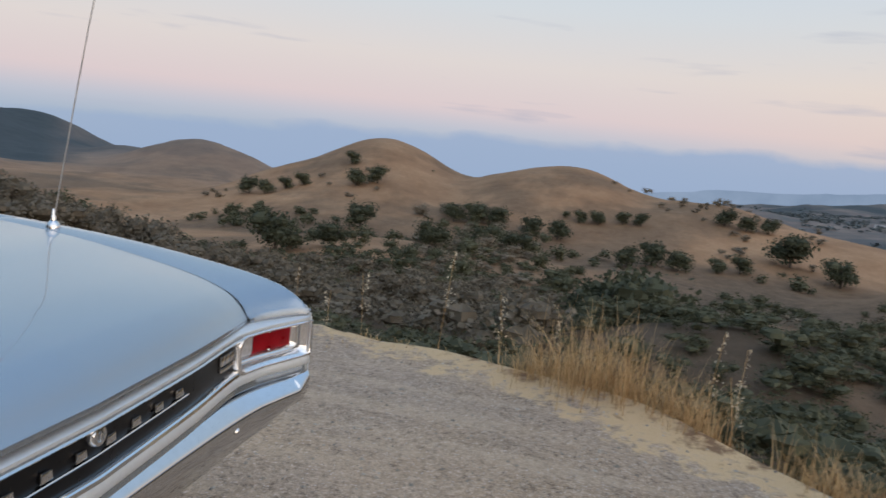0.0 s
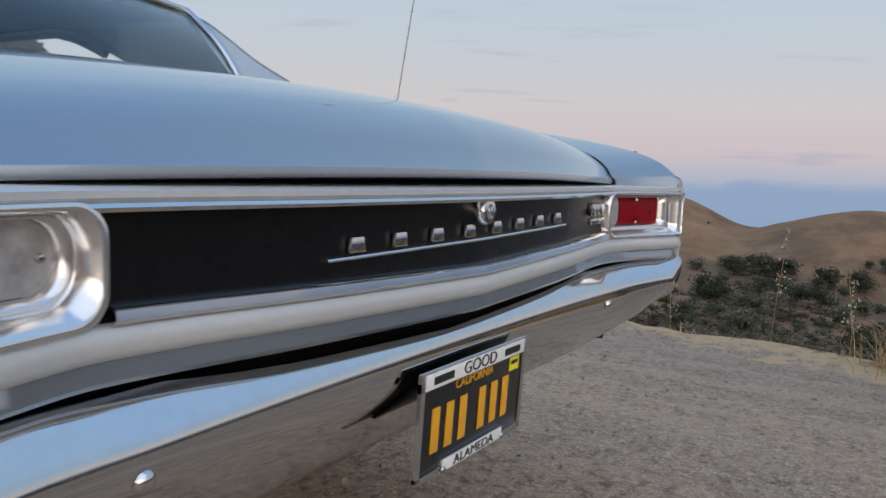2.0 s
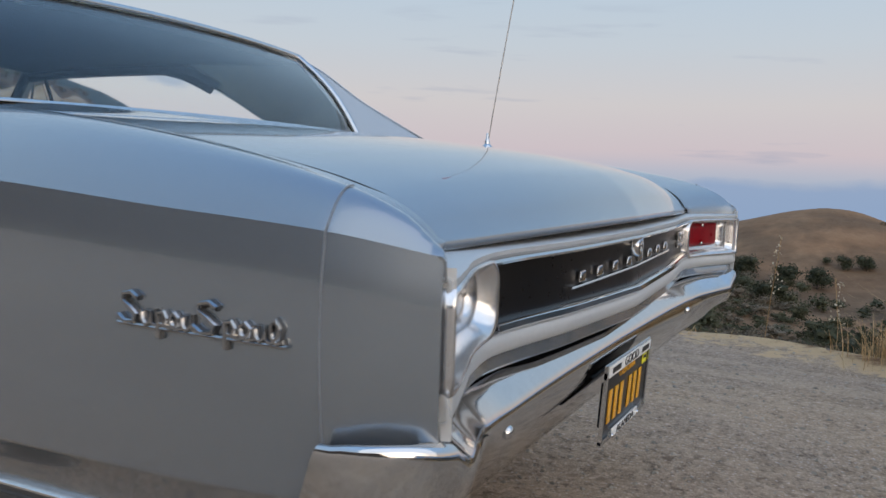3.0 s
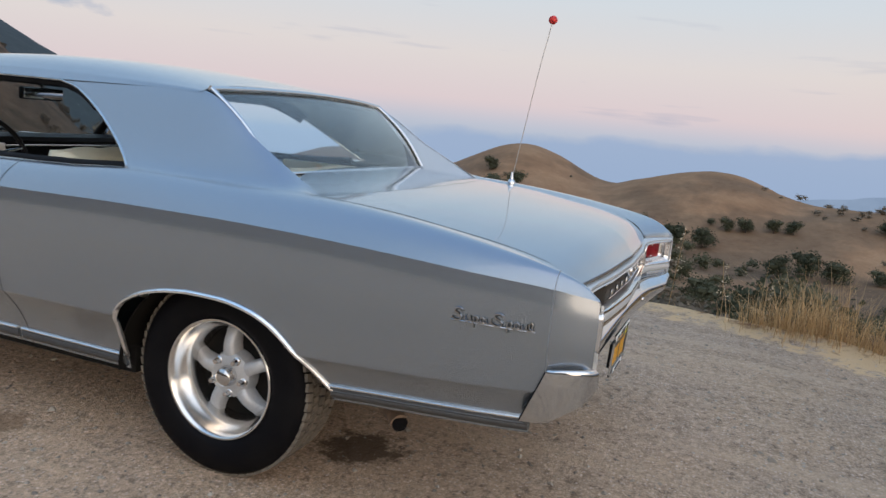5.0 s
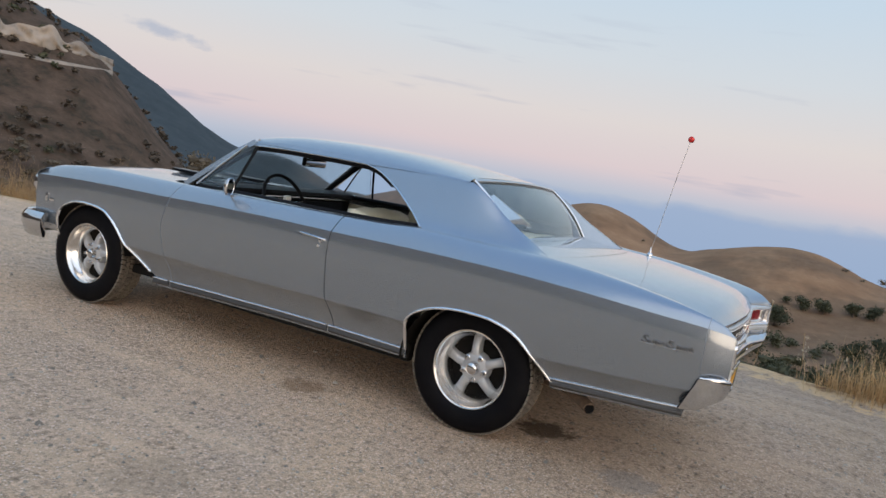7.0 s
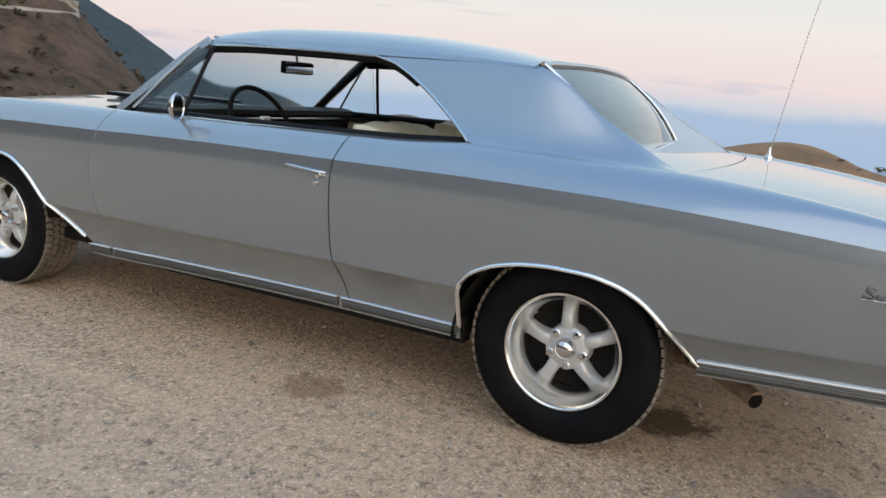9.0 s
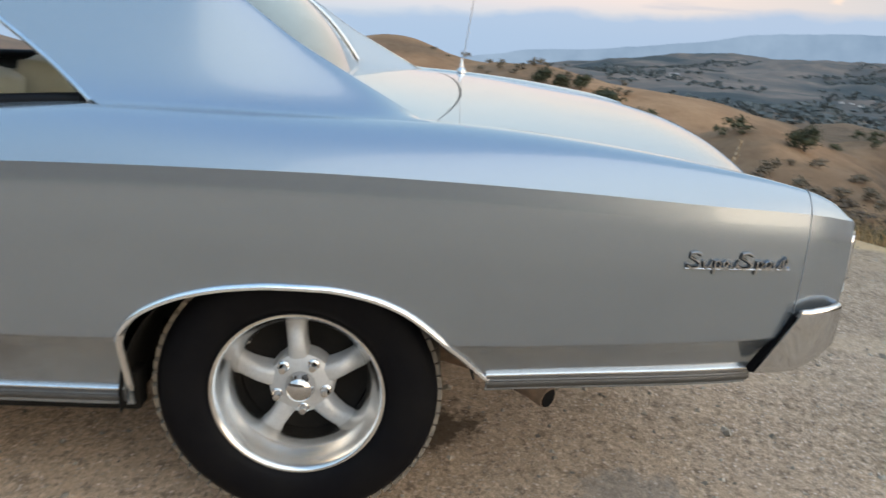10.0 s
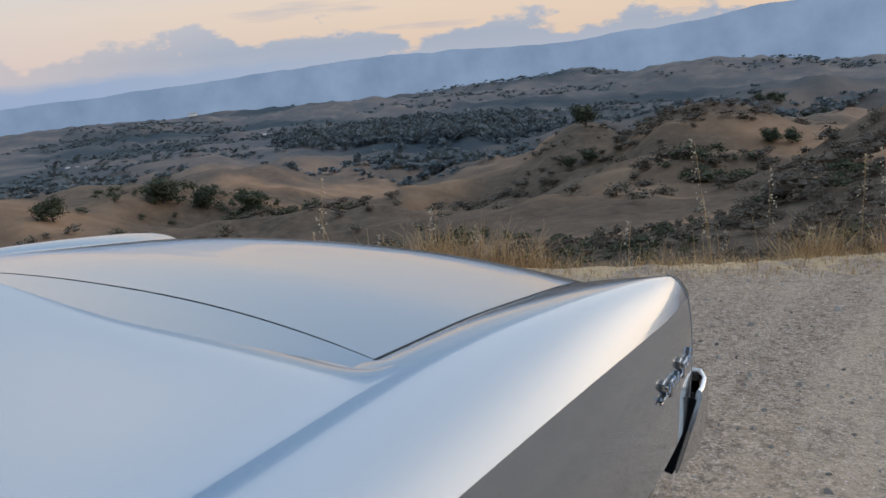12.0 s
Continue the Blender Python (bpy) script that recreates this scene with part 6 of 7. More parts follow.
PALE_SEED = leaf_material("pale_seed_heads", (0.45, 0.36, 0.24), (0.72, 0.62, 0.46), 0.8)
BARK = material("oak_bark", (0.09, 0.07, 0.055), rough=0.9, vary=0.3, scale=6, bump=0.4, bump_scale=20)


def leaf_quads(centres, sizes, rng):
    """Small bent leaf tufts at random turns: corner points for quads."""
    n = len(centres)
    a = rng.normal(size=(n, 3))
    a /= np.linalg.norm(a, axis=1, keepdims=True)
    b = np.cross(a, rng.normal(size=(n, 3)))
    b /= np.linalg.norm(b, axis=1, keepdims=True)
    s = np.reshape(sizes, (-1, 1))
    k = rng.uniform(0.5, 1.0, (n, 1))
    return np.stack([centres - a * s - b * s * k * 0.6, centres + a * s * 0.9 - b * s * k, centres + a * s + b * s * k * 0.7, centres - a * s * 0.8 + b * s * k], 1)


def crown_clumps(rng, lumps, width, height):
    """Centres and radii of the rounded clumps that make up a crown."""
    cl = []
    for _ in range(lumps):
        ang, rad = rng.uniform(0, math.tau), rng.uniform(0.1, 0.62) * width / 2
        cl.append((rad * math.cos(ang), rad * math.sin(ang), rng.uniform(0.30, 0.82) * height, rng.uniform(0.20, 0.34) * width))
    return np.array(cl)


def crown_points(rng, cl, count, height):
    """Points over the clumps of a crown."""
    pick = rng.integers(0, len(cl), count)
    d = rng.normal(size=(count, 3))
    d /= np.linalg.norm(d, axis=1, keepdims=True)
    r = cl[pick, 3:4] * rng.uniform(0.55, 1.10, (count, 1))
    p = cl[pick, :3] + d * r * np.array([1, 1, 0.72])
    return p[p[:, 2] > 0.02 * height]


def crown_cores(rng, cl, rings=4, sides=7):
    """The dense inside of every clump: rough rounded lumps of quads."""
    out = []
    for x, y, z, r in cl:
        a = np.linspace(0, math.tau, sides)
        e = np.linspace(-1.2, 1.35, rings)
        rr = r * rng.uniform(0.38, 0.58, (rings, sides))
        rr[:, -1] = rr[:, 0]
        g = np.stack([x + rr * np.cos(a) * np.cos(e)[:, None], y + rr * np.sin(a) * np.cos(e)[:, None], z + rr * 0.72 * np.sin(e)[:, None]], -1)
        out.append(np.stack([g[:-1, :-1], g[:-1, 1:], g[1:, 1:], g[1:, :-1]], 2).reshape(-1, 4, 3))
    return np.concatenate(out)


def quad_mesh(name, quads, mat):
    return surface(name, quads.reshape(-1, 3), np.arange(len(quads) * 4).reshape(-1, 4), mat, False)


def oak_kind(seed, leaves, size):
    """An oak one unit wide: tapered trunk, limbs and a crown of small leaf tufts."""
    rng = np.random.default_rng(seed)
    tree = empty("oak_tree")
    cl = crown_clumps(rng, 13, 1.0, 0.78)
    pts = crown_points(rng, cl, leaves, 0.78)
    quads = np.concatenate([leaf_quads(pts, rng.uniform(0.6, 1.3, len(pts)) * size, rng), crown_cores(rng, cl)])
    part("crown", quad_mesh("crown", quads, OAK_LEAF), tree, "dense dark green crown")
    bm = bmesh.new()
    trunk = [(0, 0, -0.1), (0.01, 0, 0.12), (0.0, 0.015, 0.28)]
    for path, r in [(trunk, 0.045)] + [([trunk[-1], (0.15 * math.cos(a), 0.15 * math.sin(a), 0.40), (0.3 * math.cos(a), 0.3 * math.sin(a), 0.52)], 0.022) for a in (0.4, 2.3, 4.4)]:
        rows = []
        for k, p in enumerate(path):
            rr = r * (1 - 0.28 * k)
            rows.append([bm.verts.new((p[0] + rr * math.cos(j * math.tau / 7), p[1] + rr * math.sin(j * math.tau / 7), p[2])) for j in range(7)])
        for q, w in zip(rows, rows[1:]):
            for j in range(7):
                bm.faces.new((q[j], q[(j + 1) % 7], w[(j + 1) % 7], w[j]))
    part("trunk", bm, tree, mat=BARK)
    return tagged(tree, "rounded dark green oak on a dry hillside", "tree", "oaks on the hills")


OAKS = [oak_kind(10 + k, 1500, 0.023) for k in range(4)]
used_oaks = set()


def oak(az, far, width, kind, turn=0.0):
    a = radians(az)
    x, y = far * math.cos(a), far * math.sin(a)
    z = float(terrain(np.array([x]), np.array([y]))[0])
    m = Matrix.Translation((x, y, z - 0.02 * width)) @ Matrix.Rotation(turn, 4, "Z") @ Matrix.Diagonal((width, width, width * 0.95, 1))
    if kind in used_oaks:
        made = copy_thing(OAKS[kind], Matrix())
        made.matrix_basis = m
    else:
        used_oaks.add(kind)
        OAKS[kind].matrix_basis = m


def grove(az, far, width):
    """One oak, or a few that have grown together."""
    rng = random.Random(int(az * 10) + int(far))
    n = max(1, round(width / 9.5))
    for k in range(n):
        off = (k - (n - 1) / 2) * width / n / far
        oak(az + math.degrees(off) + rng.uniform(-0.1, 0.1), far * (1 + rng.uniform(-0.02, 0.02)), width / n * rng.uniform(1.0, 1.35), rng.randrange(4), rng.uniform(0, 6.28))


# oaks that stand out on the hills: bearing, distance, width
oak(-4.6, 64, 10.2, 0, 0.4)
oak(-2.2, 67, 6.6, 1, 2.0)
oak(-8.4, 60, 5.6, 2, 4.0)
grove(-4.6, 275, 26)
grove(1.6, 177, 7.1)
grove(0.4, 331, 14.6)
grove(3.5, 302, 20.0)
grove(17.1, 366, 21.5)
grove(22.5, 380, 15.4)
grove(25, 380, 16.8)
grove(18.4, 398, 7.3)
grove(6.4, 254, 20.6)
grove(8.7, 316, 26)
grove(17.3, 287, 10.5)
grove(19.1, 193, 7.8)
grove(-2.8, 339, 14.9)
grove(-10.5, 346, 26)
grove(-9.8, 284, 14.6)
grove(-13.7, 308, 13.6)
grove(-16.9, 291, 12.8)
grove(23.2, 185, 12.3)
grove(11.9, 217, 9.6)
grove(-27.6, 249, 8.2)
grove(-34.7, 313, 11.5)
grove(-37.5, 308, 9.1)
grove(-65.7, 427, 12.6)
grove(-81, 644, 23.7)
grove(-78, 685, 26)
grove(-65.2, 356, 15.7)
grove(-79, 344, 15.2)
grove(-40.5, 311, 13.7)
# ---- brush ----


def scatter(seed, count, az0, az1, r0, r1, keep):
    """Places on the slopes, thinned by a rule."""
    rng = np.random.default_rng(seed)
    az = np.radians(rng.uniform(az0, az1, count))
    r = np.sqrt(rng.uniform(r0**2, r1**2, count))
    x, y = r * np.cos(az), r * np.sin(az)
    ok = keep(x, y, rng)
    x, y = x[ok], y[ok]
    return np.stack([x, y, terrain(x, y)], -1), rng


def thicket(name, places, rng, kinds, width, mat, label, category, flat=0.75):
    """Many bushes as one object; each is a turned and scaled clump of leaf tufts."""
    out = []
    for p, pick in zip(places, rng.integers(0, len(kinds), len(places))):
        w = rng.uniform(*width)
        a = rng.uniform(0, math.tau)
        c, s = math.cos(a), math.sin(a)
        q = kinds[pick].reshape(-1, 3) * np.array([w, w, w * flat * rng.uniform(0.7, 1.3)])
        out.append(q @ np.array([[c, s, 0], [-s, c, 0], [0, 0, 1]]) + p - [0, 0, 0.05 * w])
    quads = np.concatenate(out).reshape(-1, 4, 3)
    tagged(new(name, quad_mesh(name, quads, mat)), label, category, kind="stuff")


def bush_kinds(seed, count, leaves, size, lumps=7, rings=4, sides=7):
    made = []
    for k in range(count):
        rng = np.random.default_rng(seed + k)
        cl = crown_clumps(rng, lumps, 1.0, 0.7)
        pts = crown_points(rng, cl, leaves, 0.7)
        made.append(np.concatenate([leaf_quads(pts, rng.uniform(0.6, 1.3, len(pts)) * size, rng), crown_cores(rng, cl, rings, sides)]))
    return made


def clumped(scale, seed, level):
    return lambda x, y, rng: (fractal(x / scale, y / scale, 3, seed) + rng.uniform(-0.08, 0.08, len(x)) > level) & (beyond(x, y) > 4)


near_kinds = bush_kinds(100, 6, 380, 0.018, 6)
slope_kinds = bush_kinds(220, 6, 76, 0.055, 2, 3, 6)
mid_kinds = bush_kinds(200, 6, 300, 0.028, 5)
hill_kinds = bush_kinds(230, 6, 130, 0.042, 4, 3, 6)
heath_kinds = bush_kinds(250, 5, 34, 0.085, 1)
far_kinds = bush_kinds(300, 5, 15, 0.12, 1, 3, 5)


def bearing(x, y):
    return np.degrees(np.arctan2(y, x))


# a closed mass of green brush below the rim, thinning towards the brown slopes
def green_mass(x, y, rng):
    thick = np.clip((6 - bearing(x, y)) / 12, 0, 1) * np.clip((bearing(x, y) + 62) / 20, 0.35, 1)
    return (beyond(x, y) > 5.5 + rng.uniform(0, 3, len(x))) & (fractal(x / 11, y / 11, 2, 51) + 0.55 * thick > 0.12)


places, rng = scatter(1, 760, -66, 26, 15, 72, green_mass)
thicket("green_scrub", places, rng, near_kinds, (2.0, 4.4), GREEN_SCRUB, "dense dark green scrub below the gravel edge", "scrub", 0.62)
places, rng = scatter(2, 320, -100, 62, 8, 90, lambda x, y, rng: (beyond(x, y) > 3.0) & (fractal(x / 12, y / 12, 2, 53) > -0.02))
thicket("grey_scrub", places, rng, near_kinds, (0.8, 2.6), DRY_LEAF, "grey-brown dry scrub on the slope", "scrub")
places, rng = scatter(7, 560, 0, 46, 40, 170, lambda x, y, rng: fractal(x / 30, y / 30, 2, 57) > -0.06)
thicket("grey_trees", places, rng, mid_kinds, (4.0, 8.5), DRY_LEAF, "leafless grey-brown trees crowding the gully", "scrub", 0.8)
places, rng = scatter(8, 300, -30, 30, 60, 240, lambda x, y, rng: fractal(x / 34, y / 34, 2, 59) > 0.04)
thicket("gully_scrub", places, rng, mid_kinds, (4.0, 9.0), GREEN_SCRUB, "dark green trees along the gully", "scrub", 0.8)
places, rng = scatter(3, 2600, -100, 44, 110, 340, clumped(70, 61, 0.13))
thicket("hillside_scrub", places, rng, hill_kinds, (4.0, 9.0), GREEN_SCRUB, "scattered green scrub in the gullies", "scrub")
places, rng = scatter(4, 1500, -100, 43, 110, 420, clumped(60, 71, 0.10))
thicket("hillside_dry_scrub", places, rng, hill_kinds, (3.0, 7.5), DRY_LEAF, "dry brown scrub across the hills", "scrub")
places, rng = scatter(9, 3200, 43, 84, 45, 270, lambda x, y, rng: fractal(x / 9, y / 9, 3, 67) > -0.12)
thicket("heath_scrub", places, rng, heath_kinds, (0.9, 3.2), BROWN_SCRUB, "low brown heath on the steep hillside", "scrub")
places, rng = scatter(10, 900, 43, 84, 45, 270, lambda x, y, rng: fractal(x / 16, y / 16, 3, 69) > 0.03)
thicket("hillside_green_scrub", places, rng, heath_kinds, (0.9, 2.6), GREEN_SCRUB, "dark green bushes on the steep hillside", "scrub")
places, rng = scatter(15, 1000, -104, -28, 14, 120, lambda x, y, rng: (beyond(x, y) > 4.5) & (fractal(x / 14, y / 14, 2, 85) > -0.12))
thicket("slope_brush", places, rng, slope_kinds, (1.4, 4.2), BROWN_SCRUB, "low brown brush on the near slope", "scrub", 0.65)
places, rng = scatter(16, 520, -104, -28, 18, 140, lambda x, y, rng: (beyond(x, y) > 6) & (fractal(x / 18, y / 18, 2, 87) > 0.0))
thicket("slope_green_brush", places, rng, slope_kinds, (1.6, 4.6), GREEN_SCRUB, "dark green brush on the near slope", "scrub", 0.65)
places, rng = scatter(11, 2300, -100, -24, 60, 460, lambda x, y, rng: (fractal(x / 60, y / 60, 3, 73) + rng.uniform(-0.04, 0.04, len(x)) > 0.05) & (beyond(x, y) > 12))
thicket("slope_scrub", places, rng, hill_kinds, (4.0, 9.5), BROWN_SCRUB, "brown scrub covering the steep slopes", "scrub", 0.55)
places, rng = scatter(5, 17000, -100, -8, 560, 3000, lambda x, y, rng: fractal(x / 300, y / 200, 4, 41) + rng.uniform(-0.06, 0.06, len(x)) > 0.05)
thicket("valley_woods", places, rng, far_kinds, (11, 24), HAZED_WOOD, "far woods filling the valley, paled by painted haze", "woods", 0.55)
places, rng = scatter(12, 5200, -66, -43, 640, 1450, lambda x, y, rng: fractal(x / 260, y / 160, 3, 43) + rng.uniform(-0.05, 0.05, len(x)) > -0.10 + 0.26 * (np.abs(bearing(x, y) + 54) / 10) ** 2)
thicket("valley_floor_woods", places, rng, far_kinds, (11, 22), HAZED_WOOD, "woods on the valley floor, paled by painted haze", "woods", 0.9)
places, rng = scatter(13, 110, 4, 13, 150, 340, lambda x, y, rng: fractal(x / 30, y / 30, 2, 45) > -0.1)
thicket("gully_grey_scrub", places, rng, mid_kinds, (5.0, 10.0), DRY_LEAF, "grey-brown brush filling the gully", "scrub")
places, rng = scatter(14, 60, 3, 11, 150, 330, lambda x, y, rng: fractal(x / 30, y / 30, 2, 47) > -0.05)
thicket("gully_green_scrub", places, rng, mid_kinds, (5.0, 11.0), GREEN_SCRUB, "dark green brush filling the gully", "scrub")


# ---- houses far off in the valley ----
HOUSE_WALL = material("pale_house_wall", (0.72, 0.70, 0.66), rough=0.8, vary=0.06, scale=0.6)
HOUSE_ROOF = material("grey_house_roof", (0.30, 0.28, 0.27), rough=0.8, vary=0.12, scale=0.8)


def house(az, el, wide, turn):
    """A low pale house with a gabled roof where a line at that bearing and elevation meets the ground; wide: degrees."""
    a = radians(az)
    far = np.linspace(1000, 4200, 4000)
    ground_z = terrain(far * math.cos(a), far * math.sin(a))
    r = float(far[int(np.argmax(ground_z > 1.3 + far * math.tan(radians(el))))])
    x, y = r * math.cos(a), r * math.sin(a)
    z = float(terrain(np.array([x]), np.array([y]))[0])
    wide = r * math.radians(wide)
    home = empty("house", Matrix.Translation((x, y, z - 1.0)) @ Matrix.Rotation(a + turn, 4, "Z"))
    deep, high = wide * 0.5, wide * 0.3
    part("wall", block("wall", (deep, wide, high), HOUSE_WALL, 0.05, 1, at=(0, 0, high / 2)), home)
    part("roof", sweep("roof", [(0, -wide * 0.54, high), (0, wide * 0.54, high)], [(-deep * 0.58, -0.2), (0, deep * 0.3), (deep * 0.58, -0.2)], HOUSE_ROOF, smooth=False), home)
    tagged(home, "small pale house far off in the valley", "house", "houses in the valley")


for az, el, wide, turn in ((-37.5, -1.95, 0.55, 0.2), (-18.2, -3.6, 0.6, 0.1), (-29.0, -4.5, 0.30, 0.5), (-29.6, -4.5, 0.26, -0.3), (-30.2, -4.65, 0.36, 0.1), (-42.2, -3.75, 0.3, 0.4), (-43.4, -3.9, 0.34, -0.2), (-44.4, -3.9, 0.26, 0.0),
                           (-57.1, -3.4, 0.3, 0.3), (-57.7, -3.85, 0.34, -0.4), (-58.1, -4.15, 0.3, 0.1), (-55.0, -4.9, 0.3, 0.2)):
    house(az, el, wide, turn)


# ---- dry grass at the edge of the gravel ----
def blades(roots, heights, rng, lean=0.45, width=0.0035, steps=3):
    """Bent tapering blades as strips of quads."""
    n = len(roots)
    ang = rng.uniform(0, math.tau, n)
    out = np.stack([np.cos(ang), np.sin(ang), np.zeros(n)], -1)
    side = np.stack([-np.sin(ang + rng.normal(0, 0.8, n)), np.cos(ang), np.zeros(n)], -1)
    bend = rng.uniform(0.1, 1.0, n) * lean
    quads = []
    prev = None
    for k in range(steps + 1):
        f = k / steps
        c = roots + out * (heights * bend * f * f)[:, None] + np.array([0, 0, 1.0]) * (heights * (f - 0.25 * bend * f * f))[:, None]
        w = side * (width * (1 - 0.85 * f))
        if prev is not None:
            quads.append(np.stack([prev[0], prev[1], c + w, c - w], 1))
        prev = (c - w, c + w)
    return np.concatenate(quads)


def edge_places(seed, count, inner, outer, az0=-130, az1=70):
    """Roots along the rim of the pull-out, gathered in tufts."""
    rng = np.random.default_rng(seed)
    x, y = rng.uniform(-7, 7.5, count * 7), rng.uniform(-9.5, 11, count * 7)
    d = beyond(x, y)
    a = np.degrees(np.arctan2(y, x))
    tuft = fractal(x * 0.55, y * 0.55, 3, 15)
    ok = (d > inner + 0.25 * rng.random(len(x))) & (d < outer) & (a > az0) & (a < az1 + 60) & (tuft + rng.uniform(-0.10, 0.10, len(x)) > 0.0)
    x, y = x[ok][:count], y[ok][:count]
    return np.stack([x, y, terrain(x, y) - 0.01], -1), tuft[ok][:count], rng


roots, tuft, rng = edge_places(21, 17000, -0.25, 1.6)
high = (0.04 + 0.40 * np.clip(tuft, 0, 0.4)) * rng.uniform(0.45, 1.5, len(roots)) * np.clip(0.25 + beyond(roots[:, 0], roots[:, 1]) * 1.1, 0.15, 1.3) * np.where((roots[:, 0] > 2.4) & (roots[:, 1] < 3), 0.30, 1.0)
tagged(new("dry_grass", quad_mesh("dry_grass", blades(roots, high, rng, 0.9), STRAW)), "tall straw-coloured dry grass along the gravel edge", "grass", kind="stuff")
# dense tufts that stand up along the rim
rng = np.random.default_rng(71)
clumps = []
while len(clumps) < 26:
    x, y = rng.uniform(-5, 5.6), rng.uniform(-8.5, 9.8)
    d = float(beyond(np.array([x]), np.array([y]))[0])
    if 0.25 < d < 1.3 and (y < 1.5 or y > 6.5) and not (x > 2.3 and y < 1.5) and not (y > 6.5 and x < -4):
        clumps.append((x, y, rng.uniform(0.14, 0.36), rng.uniform(0.22, 0.52)))
# the thickest ones, beyond the tail and past the nose of the car
clumps += [(3.50, -2.05, 0.26, 0.56), (3.42, -2.35, 0.22, 0.42), (3.2, -2.62, 0.2, 0.34), (3.65, -1.75, 0.2, 0.3), (2.75, -3.35, 0.26, 0.3), (2.30, -3.85, 0.30, 0.42), (1.95, -4.05, 0.34, 0.46), (1.85, -4.0, 0.26, 0.46), (1.6, -4.2, 0.32, 0.42), (1.35, -4.4, 0.24, 0.34),
           (0.55, -5.05, 0.2, 0.3), (0.2, -5.25, 0.16, 0.24), (-0.45, -5.6, 0.2, 0.36)]
for k in range(30):
    f = k / 29
    clumps.append((-1.5 + 5.2 * f + rng.normal(0, 0.2), float(np.interp(-1.5 + 5.2 * f, [-3, 0.2, 2.2, 4.0], [10.0, 8.9, 7.9, 6.3])) + 0.5 + rng.uniform(0, 0.9), rng.uniform(0.25, 0.45), rng.uniform(0.5, 0.95)))
roots, tall = [], []
for x, y, wide, high_c in clumps:
    n = int(360 * wide / 0.25)
    p = rng.normal(0, wide * 0.6, (n, 2)) + (x, y)
    roots.append(np.stack([p[:, 0], p[:, 1], terrain(p[:, 0], p[:, 1]) - 0.02], -1))
    tall.append(high_c * rng.uniform(0.35, 1.15, n))
roots, tall = np.concatenate(roots), np.concatenate(tall)
tagged(new("straw_tufts", quad_mesh("straw_tufts", blades(roots, tall, rng, 1.05, 0.0028), STRAW)), "thick tufts of golden dry grass on the rim", "grass", kind="stuff")
roots, tuft, rng = edge_places(22, 30000, -0.55, 0.6)
tagged(new("short_grass", quad_mesh("short_grass", blades(roots, rng.uniform(0.02, 0.09, len(roots)), rng, 1.3, 0.0035, 2), STRAW)), "short flattened straw on the gravel rim", "grass", kind="stuff")


def weed_kind(seed, high):
    """A dry stalk with a branching seed head."""
    rng = np.random.default_rng(seed)
    plant = empty("dry_weed")
    stalk = part("stalk", tube("stalk", [(0, 0, -0.03), (0.01 * rng.normal(), 0.01, high * 0.4), (0.03 * rng.normal(), 0.03 * rng.normal(), high)], 0.0022, STRAW, 5, up=(0, 1, 0)), plant)
    pts, sizes = [], []
    for k in range(46):
        f = rng.uniform(0.45, 1.0)
        a = rng.uniform(0, math.tau)
        r = 0.055 * (1.15 - f) * rng.uniform(0.3, 1.6)
        pts.append((r * math.cos(a), r * math.sin(a), high * f))
        sizes.append(rng.uniform(0.004, 0.009))
    tagged(part("seed_head", quad_mesh("seed_head", leaf_quads(np.array(pts), np.array(sizes), rng), PALE_SEED), stalk, "pale dry seed head"), kind="stuff")
    return tagged(plant, "tall dry weed stalk with pale seed heads", "weed", "weeds along the gravel edge")


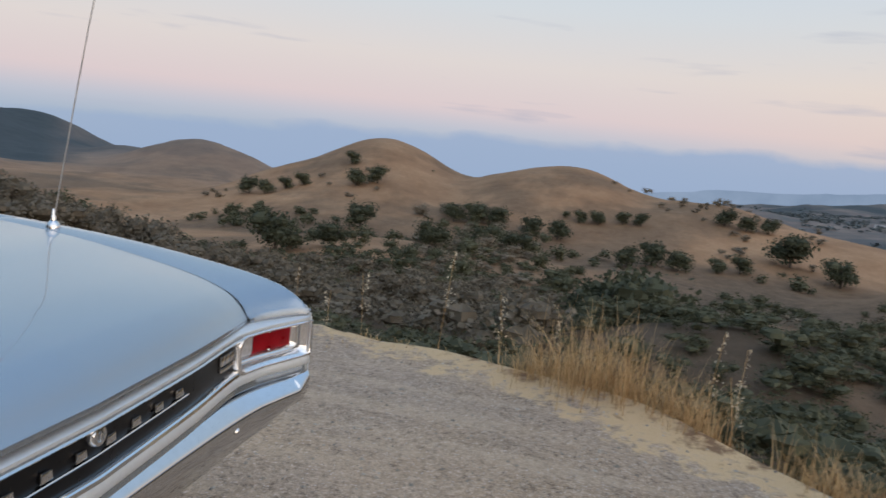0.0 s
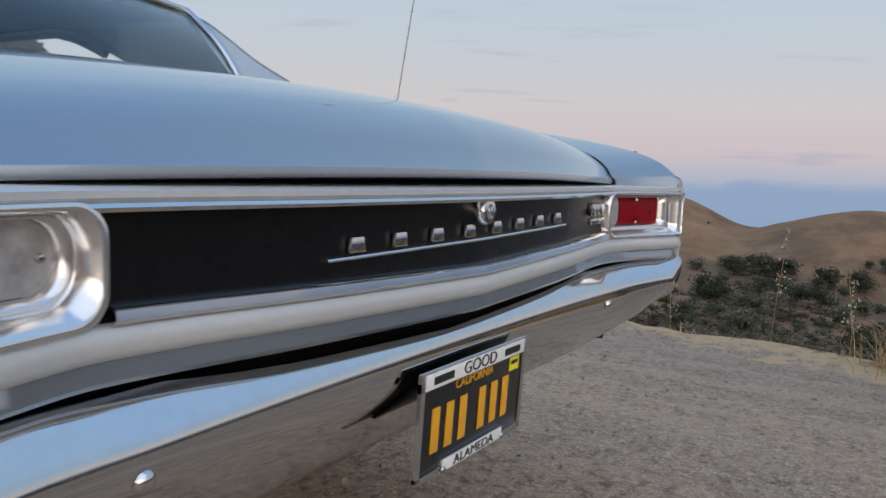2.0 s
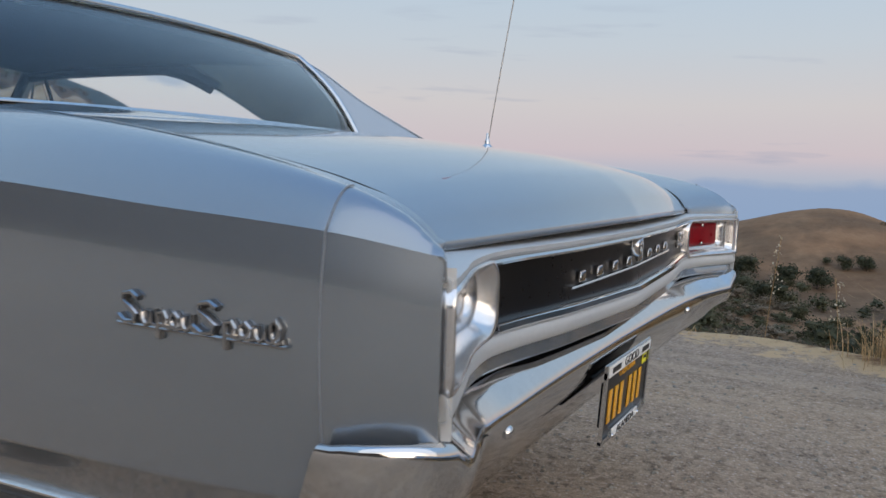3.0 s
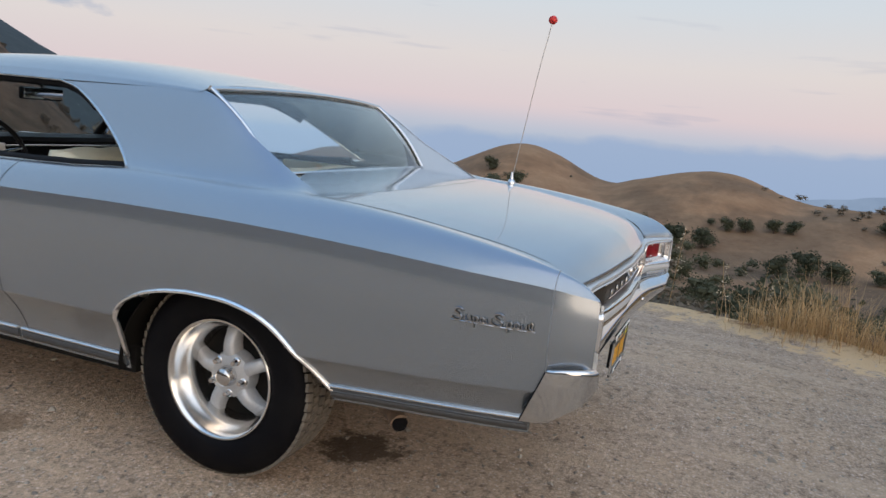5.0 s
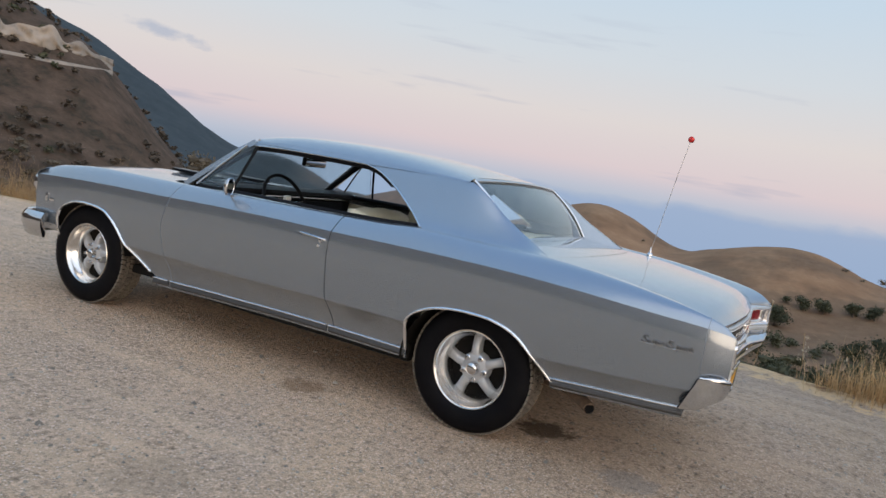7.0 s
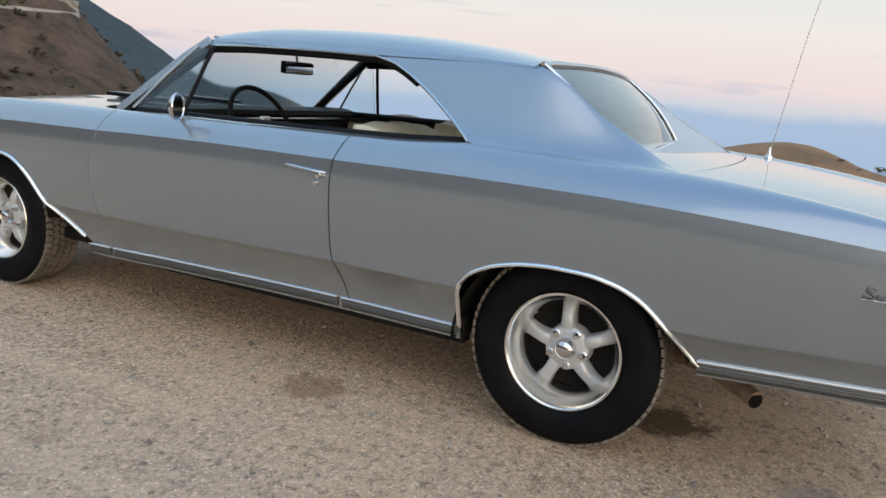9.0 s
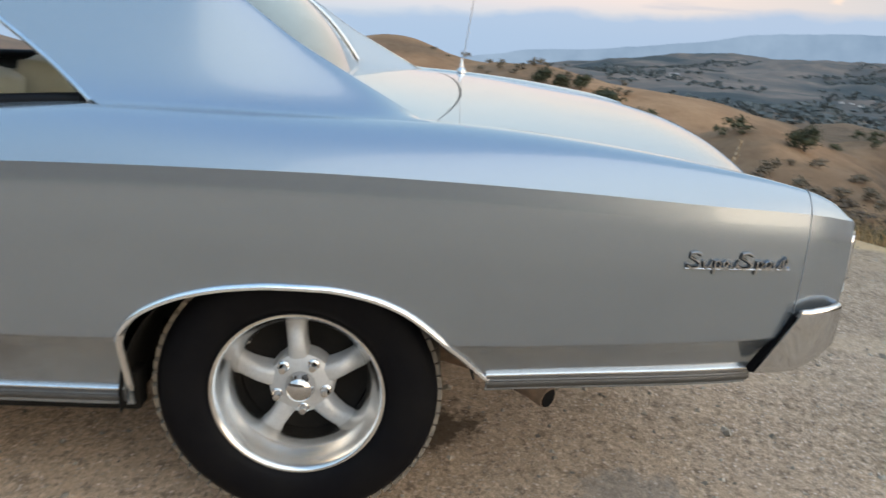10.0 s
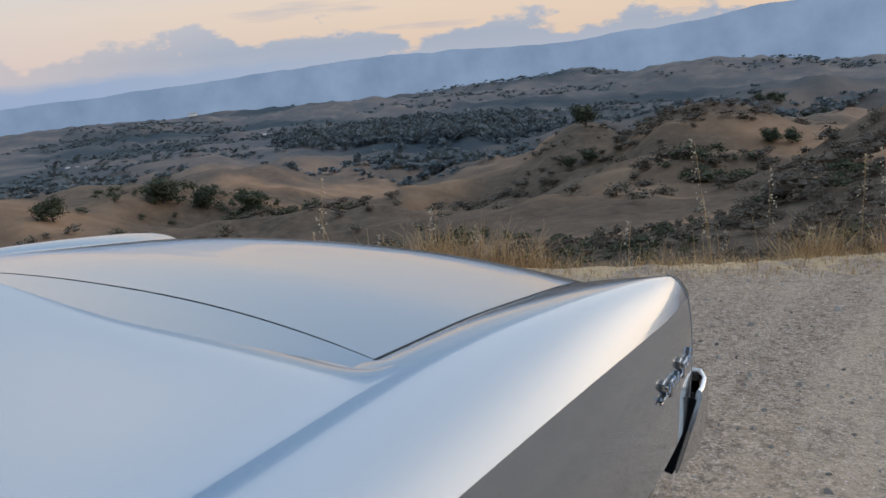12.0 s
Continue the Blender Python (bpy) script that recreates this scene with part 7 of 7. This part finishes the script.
WEEDS = [weed_kind(60 + k, h) for k, h in enumerate((0.95, 0.7, 0.55))]
rng = random.Random(9)
count = 0
while count < 46:
    x, y = rng.uniform(-4.5, 5.5), rng.uniform(-8.5, 1.0)
    d = float(beyond(np.array([x]), np.array([y]))[0])
    if not 0.15 < d < 1.5 or (x > 2.4 and rng.random() < 0.45):
        continue
    m = Matrix.Translation((x, y, float(terrain(np.array([x]), np.array([y]))[0]))) @ Matrix.Rotation(rng.uniform(0, 6.28), 4, "Z") @ Matrix.Rotation(rng.uniform(0, 0.3), 4, "X")
    if count < 3:
        WEEDS[count].matrix_basis = m
    else:
        copy_thing(WEEDS[rng.randrange(3)], m)
    count += 1


# ---- loose stones on the gravel ----
def build_stones():
    rng = np.random.default_rng(33)
    n = 14000
    r = 9.5 * np.sqrt(rng.random(n)) * rng.uniform(0.3, 1, n)
    a = rng.uniform(0, math.tau, n)
    x, y = r * np.cos(a) - 0.6, r * np.sin(a) - 0.5
    ok = beyond(x, y) < 0.2
    x, y = x[ok], y[ok]
    n = len(x)
    size = 0.003 + 0.009 * rng.random(n) ** 2.5 + 0.014 * (rng.random(n) < 0.03) * rng.random(n)
    base = np.array([(1, 0, 0), (0.2, 1, 0), (-1, 0.1, 0), (-0.1, -1, 0), (0.1, 0.1, 0.8), (0.55, 0.6, 0.45), (-0.6, 0.5, 0.5)])
    tri = np.array([(0, 5, 4), (0, 1, 5), (1, 6, 5), (1, 2, 6), (5, 6, 4), (6, 2, 4), (2, 3, 4), (3, 0, 4)])
    v = base[None] * rng.uniform(0.6, 1.4, (n, 7, 1)) * size[:, None, None]
    a = rng.uniform(0, math.tau, n)
    c, s = np.cos(a)[:, None], np.sin(a)[:, None]
    px = v[..., 0] * c - v[..., 1] * s + x[:, None]
    py = v[..., 0] * s + v[..., 1] * c + y[:, None]
    pz = v[..., 2] + terrain(x, y)[:, None] - 0.0005
    verts = np.stack([px, py, pz], -1).reshape(-1, 3)
    faces = (tri[None] + 7 * np.arange(n)[:, None, None]).reshape(-1, 3)
    stone = leaf_material("loose_gravel", (0.16, 0.135, 0.11), (0.62, 0.55, 0.46), 0.9)
    tagged(new("loose_gravel", surface("loose_gravel", verts, faces, stone, False)), "loose grey and tan stones on the packed gravel", "gravel", kind="stuff")


build_stones()
